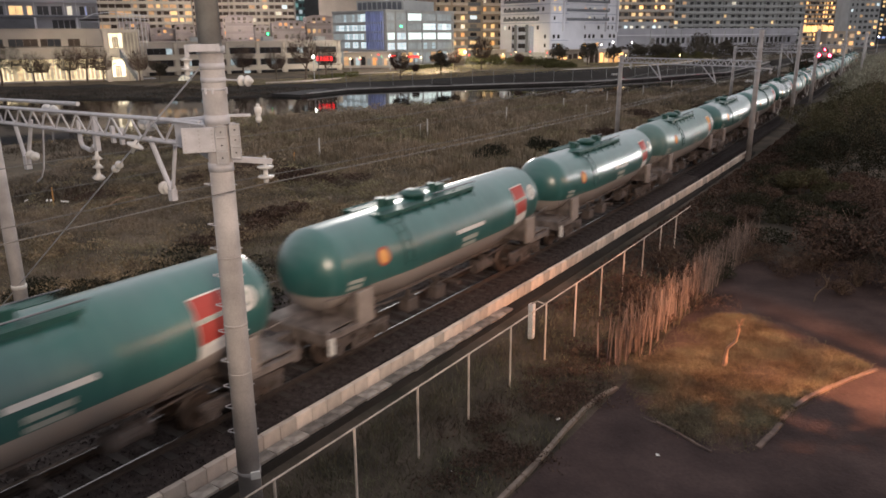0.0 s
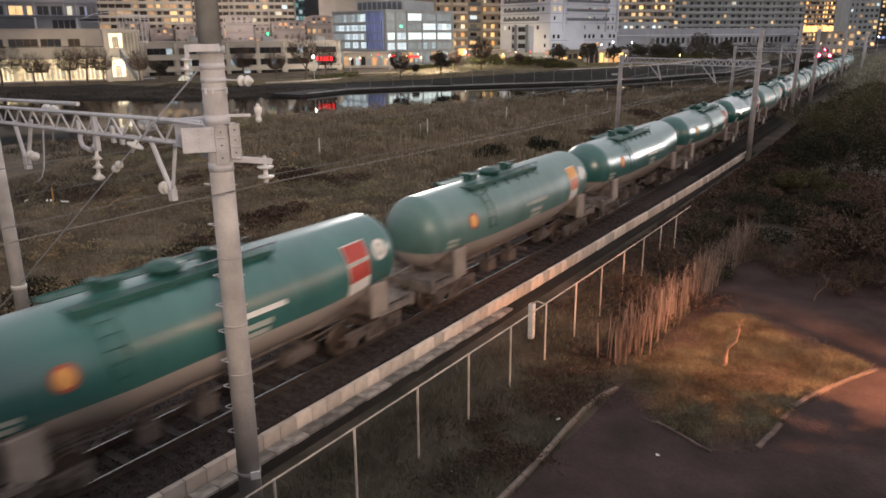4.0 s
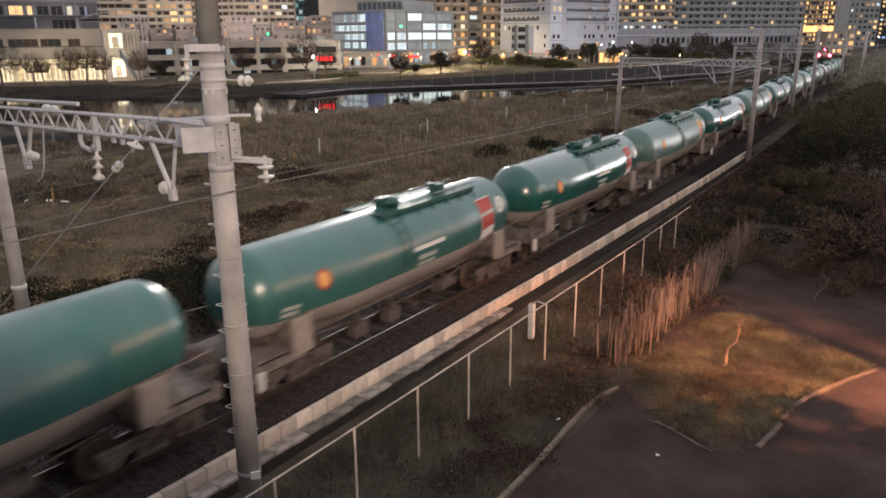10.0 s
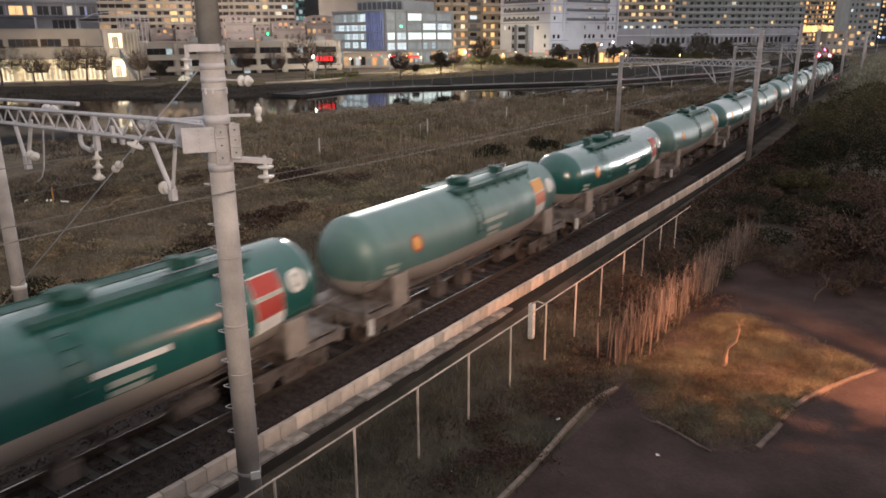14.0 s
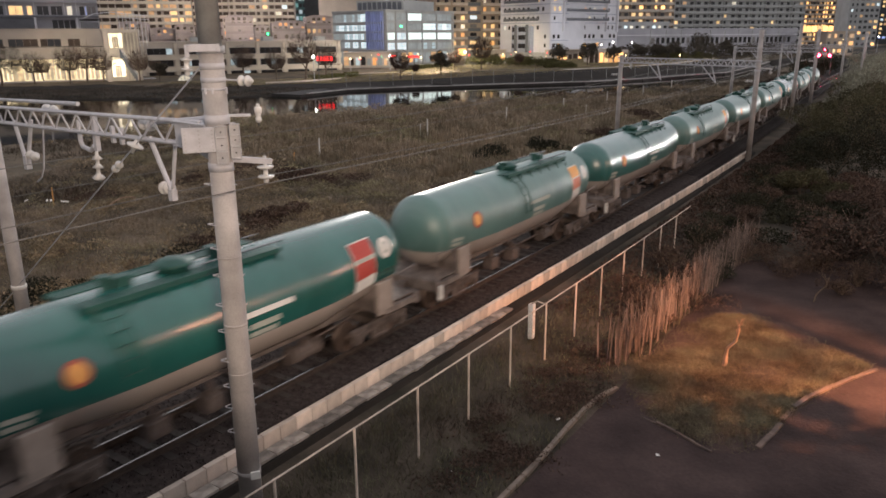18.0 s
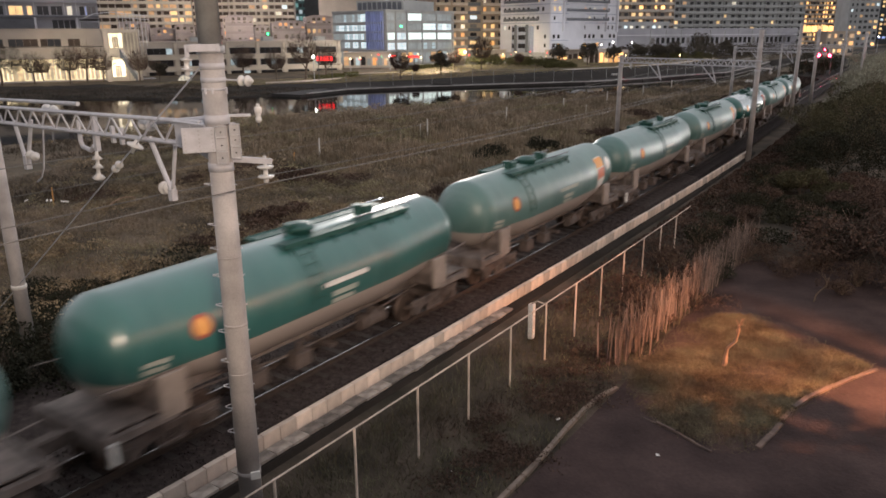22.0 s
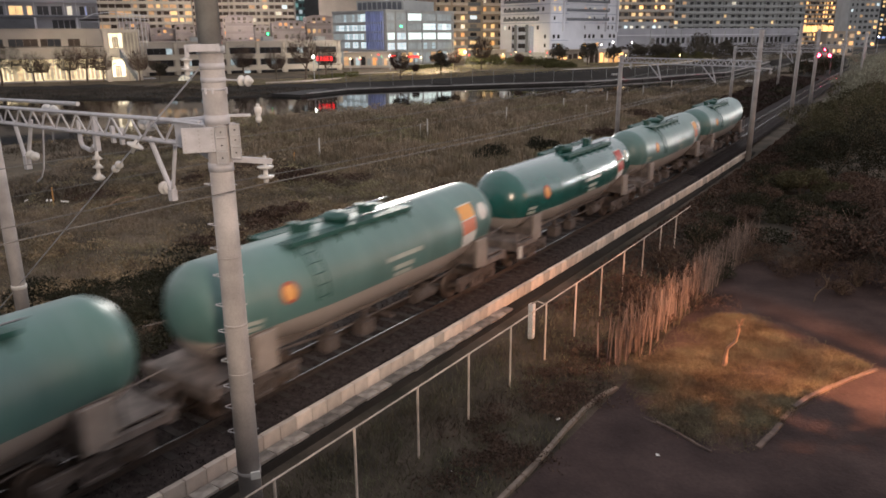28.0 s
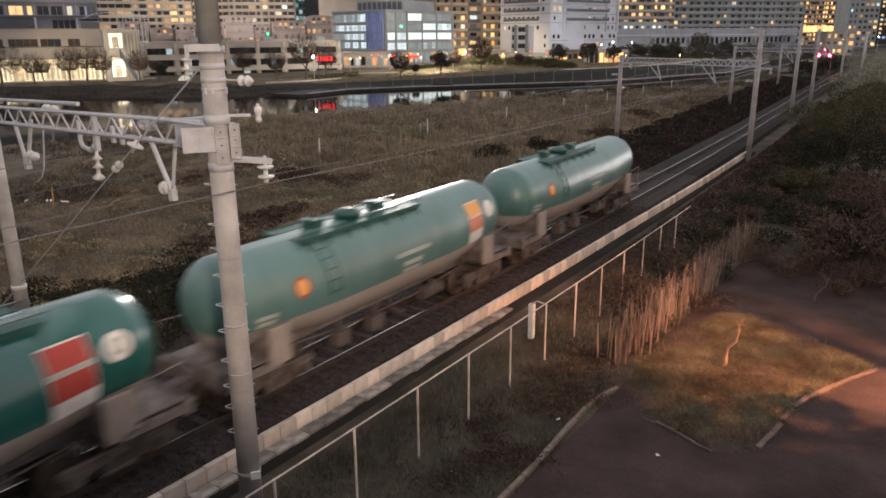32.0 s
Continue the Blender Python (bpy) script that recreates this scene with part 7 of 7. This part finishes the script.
    w2 = building("apartment_building", "broad white apartment block with long dark balconies", (-107.5, 235.6), (-98.6, 272.4), 0, 28, 3, M["whitewall"], 0, 0)
    for j in range(6):
        z = 10.05 + j * 3.06
        if j:
            open_balcony(w1, 3.2, 20.2, z, 1.5, "whitewall", "greyscreen", 1.7)
            open_balcony(w2, 6.4, 29.8, z, 1.5, "whitewall", "greyscreen", 1.9)
        slab(w2, "string_course", 0, 38, -0.16, 0.0, z + 2.35, z + 2.6, "bluegrey")
        slab(w1, "string_course", 0, 24.5, -0.16, 0.0, z + 2.35, z + 2.6, "bluegrey")
        for k in range(9):
            u = 2.4 + k * 2.35
            mt = "blackglass" if rng.random() < 0.8 else ("cool", "warm", "pale")[rng.randrange(3)]
            if rng.random() < 0.72:
                cell(w1, u - (0.5 if k % 3 else 0.3), u + 0.45, z + 0.3, z + 1.6, mt)
        for k in range(13):
            u = 1.6 + k * 2.75
            mt = "blackglass" if rng.random() < 0.8 else ("warm", "warm2", "pale")[rng.randrange(3)]
            if rng.random() < 0.8:
                cell(w2, u - (0.55 if k % 2 else 0.35), u + 0.5, z + 0.3, z + 1.6, mt)
    for z in (7.0, 4.0):
        slab(w2, "string_course", 0, 38, -0.16, 0.0, z - 0.5, z - 0.25, "bluegrey")
        for k in range(15):
            if rng.random() < 0.85:
                u = 1.6 + k * 2.45
                cell(w2, u - 0.6, u + 0.6, z + 0.3, z + 1.6, ("warm", "amber", "pale")[k % 3] if rng.random() < 0.22 else "blackglass")
            if k < 8 and rng.random() < 0.55:
                u = 1.4 + k * 3.0
                cell(w1, u - 0.4, u + 0.4, z + 0.4, z + 1.6, "blackglass" if rng.random() < 0.8 else "pale")
    slab(w1, "bay", 7.6, 17.0, -1.6, 0.0, 2.6, 11.6, "bluegrey", "blue-grey projecting bay")
    for u in (9.8, 15.4):
        slab(w1, "bay_pier", u - 0.5, u + 0.5, -2.1, -1.6, 2.6, 12.0, "greyscreen")
    for z in (4.0, 6.9, 9.6):
        cell(w1, 11.0, 14.4, z, z + 1.6, "blackglass", -1.62)
        cell(w1, 7.9, 9.0, z, z + 1.6, "blackglass", -1.62)
    slab(w1, "plinth", -0.2, 24.8, -0.3, 0.0, -0.5, 2.6, "greywall")
    slab(w2, "plinth", 0, 38, -0.3, 0.0, -0.5, 3.0, "greywall")
    for u in (6.0, 30.3, 36.8):
        slab(w2, "pilaster", u - 0.3, u + 0.3, -0.9, 0.0, 9.5, 28, "whitewall")


def build_town():
    build_riverside()
    build_stair_tower()
    build_low_block()
    build_terraces()
    build_office()
    build_flats()
    # towers behind
    building("apartment_tower", "tall beige apartment tower with scattered lit windows", (-300.5, 180.0), (-273, 213.8), 0, 34, 18, M["beige"], 12, 14, (2.8, 1.5), 0.36, ("dimwarm", "warm", "dimwarm", "dimwarm"), 1.1, M["cream"], 1.1, 50, dark="brownglass")
    building("apartment_tower", "pale apartment tower with narrow balconies", (-270.2, 228.1), (-247.1, 250.5), 0, 34, 18, M["beige"], 12, 11, (2.6, 1.5), 0.18, ("warm", "pale", "cool"), 1.1, M["cream"], 1.1, 52, dark="brownglass")
    building("apartment_tower", "beige apartment tower between the others", (-285, 214), (-268, 230), 0, 31, 18, M["pinkwall"], 11, 8, (2.4, 1.5), 0.2, ("warm", "warm2"), 1.1, M["cream"], 1.1, 58, dark="brownglass")
    building("office_tower", "slim teal glass tower with lit floors", (-296.5, 295.2), (-287.5, 301.6), 0, 40, 14, M["tealwall"], 12, 5, (1.7, 2.0), 0.6, ("dimcool", "tealglow"), 0, None, 0.6, 53)
    building("office_tower", "dark unlit slim office tower", (-275.7, 285.4), (-268.7, 290.2), 0, 38, 14, M["darkwall"], 10, 4, (1.2, 1.4), 0.0, ("cool",), 0, None, 0.8, 54)
    building("office_tower", "plain beige windowless tower", (-220.2, 238.9), (-198, 254), 0, 34, 20, M["beige"], 0, 0)
    building("apartment_tower", "brown apartment tower behind the office", (-200, 262), (-160, 290), 0, 36, 18, M["brownwall"], 12, 14, (1.8, 1.5), 0.16, ("warm", "pale"), 1.0, M["beige"], 1.0, 56)
    building("apartment_tower", "amber-lit apartment tower with beige balconies", (-124.3, 331.4), (-104.8, 352.8), 0, 34, 18, M["brownwall"], 11, 8, (1.9, 1.6), 0.5, ("amber", "warm", "dimwarm"), 1.2, M["beige"], 1.0, 63)
    lo = building("low_block", "two-storey grey block with a row of lit windows", (-113.0, 300.0), (-96.0, 322.0), 0, 13.0, 10, M["greywall"], 0, 0)
    for k in range(10):
        cell(lo, 1.0 + k * 2.7, 2.4 + k * 2.7, 10.6, 12.0, ("pale", "greyglass", "cool", "pale", "blackglass")[k % 5])
    sl = building("school_building", "long pale grey low building with tall dark openings", (-99.7, 275.3), (-51.8, 358.2), 0, 10.1, 16, M["flatwall"], 0, 0)
    for k in range(30):
        u = 16.4 + k * 2.55
        cell(sl, u, u + 1.5, 5.0, 7.2, "blackglass" if k % 7 else "greyglass")
        if k % 3 == 0:
            slab(sl, "pier", u - 0.6, u - 0.3, -0.3, 0, 0, 10.0, "greywall")
    slab(sl, "ledge", -0.2, 96, -0.5, 0, 8.0, 8.3, "whitewall")
    building("apartment_building", "big grey apartment building, mostly dark", (-121.6, 370.1), (-64.2, 437), 0, 37, 20, M["greywall"], 12, 22, (2.0, 1.5), 0.10, ("warm", "pale"), 1.2, M["greywall"], 1.0, 65)
    at = building("apartment_tower", "amber-lit tower far down the line", (-92.3, 562.4), (-58, 612), 0, 50, 24, M["brownwall"], 17, 20, (2.2, 1.7), 0.72, ("amber", "warm2", "amber", "warm"), 1.4, M["beige"], 0.9, 66)
    for k in range(12):
        cell(at, 1 + k * 4.9, 5.4 + k * 4.9, 9.5, 13.5, "amber" if k % 4 else "warm", -1.5, "lobby_window")
    building("apartment_building", "pale block beside the amber tower", (-56.3, 538.9), (-40.5, 549), 0, 44, 18, M["greywall"], 13, 6, (1.8, 1.6), 0.45, ("warm", "amber", "cool"), 0, None, 1.0, 67)
    building("office_tower", "tall dark glass tower with rows of small lights", (-59.7, 683.5), (-23.3, 707), 0, 60, 26, M["darkwall"], 18, 12, (2.4, 1.6), 0.55, ("cool", "bluelit", "warm"), 0, None, 1.0, 68)
    building("low_block", "low amber-lit block by the line", (-36, 332), (-27, 337), 0, 8.6, 12, M["brownwall"], 3, 5, (1.6, 1.4), 0.5, ("warm2", "warm"), 0, None, 1.0, 69)


build_town()


def far_lamp(x, y, z, material, r=0.5, label="glaring white street lamp on a tall pole"):
    g = float(ground_z(np.array([x]), np.array([y]))[0])
    ob = thing("street_lamp", pose(x, y, g), label, "street lamp", "street lamps across the river")
    bm = BM()
    cyl(bm, (0, 0, -0.3), (0, 0, z - g), 0.09, 0.06, 8)
    part("pole", bm, M["galv"], ob)
    bm = BM()
    bmesh.ops.create_uvsphere(bm, u_segments=12, v_segments=8, radius=r, matrix=pose(0, 0, z - g + r * 0.6))
    part("lantern", bm, material, ob, "glowing lantern", True)
    return ob


def build_bank():
    rng = random.Random(33)
    # lawn on the far bank
    nr = np.random.default_rng(12)
    n = 9000
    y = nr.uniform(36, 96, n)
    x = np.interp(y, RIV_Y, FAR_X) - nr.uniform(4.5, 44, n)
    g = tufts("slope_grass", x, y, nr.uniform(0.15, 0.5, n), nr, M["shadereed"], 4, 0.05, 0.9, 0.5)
    tagged(g, "sparse grass on the dark river bank, in the darkened reed colour", "grass", kind="stuff")
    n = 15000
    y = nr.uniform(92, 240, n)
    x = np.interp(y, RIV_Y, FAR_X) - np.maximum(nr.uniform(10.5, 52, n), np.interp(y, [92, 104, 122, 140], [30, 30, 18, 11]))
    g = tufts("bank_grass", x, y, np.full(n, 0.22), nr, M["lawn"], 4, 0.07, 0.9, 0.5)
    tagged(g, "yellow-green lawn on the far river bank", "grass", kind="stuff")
    spots = ((-143.1, 70.7, 8.8, 1), (-143.0, 77.0, 6.6, 0), (-152.0, 83.4, 5.3, 0), (-136.2, 80.7, 7.9, 0), (-141.0, 87.0, 8.2, 0), (-137.8, 88.8, 7.1, 0), (-132.5, 94.0, 6.7, 0), (-130.6, 97.5, 4.4, 1),
             (-117.5, 109.6, 7.6, 0), (-109.2, 111.5, 6.8, 0), (-107.0, 117.8, 10.3, 0), (-106.2, 123.5, 8.0, 0), (-80.9, 118.6, 6.2, 0), (-82.5, 125.8, 2.4, 0), (-77.7, 128.3, 5.2, 1), (-79.5, 136.1, 4.6, 0),
             (-74.3, 138.7, 7.2, 0), (-72.7, 152.4, 3.4, 0), (-69.0, 165.0, 6.0, 1), (-62.7, 168.0, 6.0, 1), (-62.8, 183.9, 4.8, 1), (-63.0, 202.3, 4.8, 1), (-62.1, 213.0, 5.0, 1), (-61.0, 224.6, 5.5, 1), (-55.9, 232.7, 8.4, 1),
             (-51.4, 247.1, 6.4, 1), (-47.0, 240.0, 5.0, 1), (-58.5, 208.0, 4.6, 1))
    for k, (x, y, h, leafy) in enumerate(spots):
        nb = np.random.default_rng(900 + k)
        low = []
        for _ in range(16):
            a, q = nb.uniform(0, 6.283), math.sqrt(nb.uniform(0, 1)) * 0.34 * h
            low.append((q * math.cos(a), q * math.sin(a), h * (nb.uniform(0.45, 0.84) - 0.9 * (q / h) ** 2), h * nb.uniform(0.12, 0.20), h * nb.uniform(0.10, 0.16)))
        tree(x, y, h, "leafy" if leafy else "bare", 400 + k, "round dark tree on the far bank" if leafy else "bare winter tree on the lit promenade", low, 4600, 0.12, "banktree")
    # dark tree belt before the school
    for k, (x, y, h) in enumerate(((-66.8, 200.0, 4.6), (-63.5, 206.3, 4.8), (-61.8, 215.5, 4.9), (-59.0, 223.7, 5.1), (-55.7, 229.9, 5.2), (-53.0, 235.9, 5.3), (-50.5, 243.8, 5.4), (-48.7, 254.6, 5.7), (-47.0, 268.4, 6.0), (-44.8, 284.0, 6.3), (-41.6, 294.9, 6.5), (-38.0, 305.7, 6.7))):
        shrub(x, y, 6.4 + 0.8 * math.sin(k * 2.3), h * (1.0 + 0.16 * math.sin(k * 1.7)), 960 + k, M["banktree"], "dark leafless tree belt before a long grey building", 2600, 0.16)
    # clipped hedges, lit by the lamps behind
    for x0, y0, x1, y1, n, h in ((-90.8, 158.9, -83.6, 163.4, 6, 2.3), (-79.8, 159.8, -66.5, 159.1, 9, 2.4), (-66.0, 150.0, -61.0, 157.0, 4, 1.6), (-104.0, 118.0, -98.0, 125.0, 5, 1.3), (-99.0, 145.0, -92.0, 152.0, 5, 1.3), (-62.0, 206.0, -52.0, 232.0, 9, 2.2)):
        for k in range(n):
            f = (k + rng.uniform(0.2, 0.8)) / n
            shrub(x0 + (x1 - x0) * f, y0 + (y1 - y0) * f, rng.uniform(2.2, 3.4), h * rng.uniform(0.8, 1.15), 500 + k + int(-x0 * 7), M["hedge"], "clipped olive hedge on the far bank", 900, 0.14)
    for x, y, z, mt in ((-96.1, 109.7, 4.4, "lampwhite"), (-99.9, 170.9, 4.0, "lampwhite"), (-86.1, 229.4, 5.2, "lampwhite"), (-82.7, 230.8, 5.9, "lampwhite"), (-77.9, 234.9, 5.9, "lampwhite"), (-113.4, 155.3, 3.3, "lampwhite"),
                        (-106.7, 160.0, 2.9, "lampwarm"), (-91.4, 176.6, 3.4, "lampwarm"), (-84.5, 200.2, 3.0, "lampwarm"), (-121.9, 149.2, 2.6, "lampwarm"), (-60.4, 185.9, 3.2, "lampwarm"), (-47.9, 190.4, 3.2, "lampwarm"), (-24.6, 398.2, 6.6, "lampwhite"), (-33.0, 300.0, 5.0, "lampwarm"), (-30.0, 330.0, 6.0, "lampwarm")):
        far_lamp(x, y, z, M[mt], 0.24 if mt == "lampwhite" else 0.17, "glaring white street lamp on a tall pole" if mt == "lampwhite" else "warm lamp on a slim post by the river")
    # red shop sign and its white lamp
    sg = thing("shop_sign", pose(-97.1, 111.6, 3.65, 0, 0, 42), "red glowing shop sign with unreadable strokes", "shop sign")
    for i in range(5):
        bm = BM()
        for z0, z1 in ((0.0, 0.12), (0.34, 0.44), (0.68, 0.80)):
            box(bm, i * 0.68, i * 0.68 + 0.46, 0, 0.12, z0, z1)
        box(bm, i * 0.68 + (0.0, 0.36, 0.2)[i % 3], i * 0.68 + (0.1, 0.46, 0.3)[i % 3], 0, 0.12, 0.12, 0.68)
        part("stroke", bm, M["red_neon"], sg)
    slab(sg, "board", -0.2, 3.5, 0.13, 0.3, -0.2, 1.0, "darkwall")
    for xx in (0.3, 3.0):
        part("leg", cyl(BM(), (xx, 0.22, -4.6), (xx, 0.22, -0.1), 0.08, 0.08, 6), M["darksteel"], sg)
    # warm shop fronts under the trees
    for x0, y0, x1, y1, n in ((-134.8, 160.5, -122.9, 168.9, 9), (-91.9, 209.8, -84.0, 237.4, 12), (-116.8, 201.9, -111.3, 211.9, 5), (-70.5, 186.0, -62.5, 193.0, 8)):
        m, w = facade_pose((x0, y0), (x1, y1), -0.1)
        kb = thing("kiosk", m, "low shop front with warm lit windows", "shop", "shop fronts")
        near = x0 == -70.5
        slab(kb, "wall", 0, w, 0, 5, -1, 4.6 if near else 4.2, "beige")
        for i in range(n):
            mt = ("dimwarm", "blackglass", "haze", "dimcool", "warm2", "blackglass", "haze")[(i * 5) % 7] if x0 == -134.8 else ("warm2", "brownglass", "warm", "amber", "amber", "warm2", "brownglass")[(i * 5 + n) % 7]
            wd = w / n * (0.8, 0.6, 0.7)[i % 3]
            cell(kb, (i + 0.5) * w / n - wd / 2, (i + 0.5) * w / n + wd / 2, 1.3 if near else 0.5, (2.4, 1.9, 2.2)[i % 3] + (1.7 if near else 0.5), mt, 0.0, "shop_window")
        slab(kb, "awning", 0, w, -1.0, 0, 4.0, 4.15, "beige")
    # small signs and lamps at street level
    for k in range(34):
        f = (k + rng.uniform(0.1, 0.9)) / 34
        x, y, z = -131 + 44 * f + rng.uniform(-2, 2), 152 + 56 * f + rng.uniform(-3, 3), rng.uniform(1.6, 3.4)
        ls = thing("shop_light", pose(x, y, 0.4, 0, 0, 45), "small glowing shop light on a post by the promenade", "shop light", "small lights of the promenade")
        mt = M[("red_neon", "lampwarm", "shopglow", "red_neon", "amber", "stairglow", "lampwarm", "green_glow")[rng.randrange(8)]]
        part("post", cyl(BM(), (0, 0, -0.5), (0, 0, z), 0.05, 0.05, 6), M["mast"], ls)
        wd = rng.uniform(0.1, 0.4) if mt not in (M["lampwarm"], M["green_glow"]) else 0.09
        part("face", box(BM(), -wd, wd, -0.06, 0.06, z, z + rng.uniform(0.14, 0.34)), mt, ls, "glowing sign face")
    for x, y, wd in ((-109.4, 157.9, 3.4), (-118.0, 160.5, 2.2)):
        ls = thing("shop_sign", pose(x, y, 2.9, 0, 0, 40), "long red glowing sign of a shop", "shop sign")
        bm = BM()
        for k in range(int(wd / 0.5)):
            box(bm, k * 0.5, k * 0.5 + 0.36, -0.06, 0.06, 0.1 * (k % 2), 0.5)
        part("stroke", bm, M["red_neon"], ls)
        slab(ls, "board", -0.1, wd, 0.07, 0.2, -0.1, 0.6, "darkwall")
        part("stand", cyl(BM(), (wd / 2, 0.14, -4.2), (wd / 2, 0.14, -0.1), 0.08, 0.08, 6), M["darksteel"], ls)
    # green traffic light
    tl = thing("traffic_light", pose(-146.7, 143.5, 0), "traffic light showing green", "traffic light")
    part("pole", cyl(BM(), (0, 0, -0.3), (0, 0, 9.0), 0.1, 0.08, 8), M["galv"], tl)
    part("housing", box(BM(), -0.55, 0.55, -0.1, 0.25, 8.75, 9.75, pose(0, 0, 0, 0, 0, 45)), M["darkwall"], tl)
    bm = BM()
    cyl(bm, (0.1, -0.14, 9.25), (0.13, -0.2, 9.25), 0.36, 0.36, 14)
    part("lamp", bm, M["green_glow"], tl, "glowing green lamp")
    # pale quay kerb and parked low shapes by the landing
    kb = thing("quay_kerb", Matrix(), "pale curved kerb of the landing on the far bank", "kerb")
    bm = BM()
    bars(bm, [(-101.1, 101.2, -0.4), (-98.3, 109.2, -0.35), (-97.8, 118.8, -0.25), (-101.1, 127.3, -0.2)], 0.2, 6)
    part("kerbstone", bm, M["panel"], kb)


build_bank()


def build_signal():
    p = rail_pt(178, -3.2, -0.5)
    sg = thing("railway_signal", pose(p.x, p.y, p.z), "railway signal gantry with two red lamps", "railway signal")
    bm = BM()
    for x in (-1.4, 1.4):
        cyl(bm, (x, 0, -0.3), (x, 0, 4.2), 0.09, 0.09, 8)
    box(bm, -1.6, 1.6, -0.06, 0.06, 3.9, 4.05)
    part("frame", bm, M["darksteel"], sg)
    for x, z, r in ((-1.05, 4.4, 0.27), (1.05, 4.4, 0.27), (0.0, 5.6, 0.11)):
        bm = BM()
        box(bm, x - 0.4, x + 0.4, -0.05, 0.2, z - 0.5, z + 0.5)
        part("backboard", bm, M["darkwall"], sg)
        bm = BM()
        cyl(bm, (x, -0.12, z), (x, -0.06, z), r, r, 16)
        part("lamp", bm, M["red_glow"], sg, "glowing red lamp")
    lamp("signal_light", "POINT", (p.x + 3.2, p.y - 3.0, p.z + 3.6), 700, (1.0, 0.02, 0.03), 0.3)


build_signal()


# ---- the rolling train ----
def motions():
    for wg, n in WAGONS:
        rows = []
        for i in range(65):
            t = i * 0.5
            c = train_s(t) + n * PITCH + U0
            a, b = rail_pt(c - 4.75), rail_pt(c + 4.75)
            d = b - a
            o = (a + b) / 2
            rows.append((t, pose(o.x, o.y, 0, 0, 0, math.degrees(math.atan2(d.y, d.x)))))
        walk(wg, rows)
    spin = [(i * 0.1, math.degrees((train_s(i * 0.1) - train_s(0)) / 0.43)) for i in range(321)]
    for w, k in WHEELS:
        walk(w, [(t, pose(k, 0, 0.43, 0, 0, 0) @ Matrix.Rotation(radians(a), 4, "Y")) for t, a in spin])


motions()
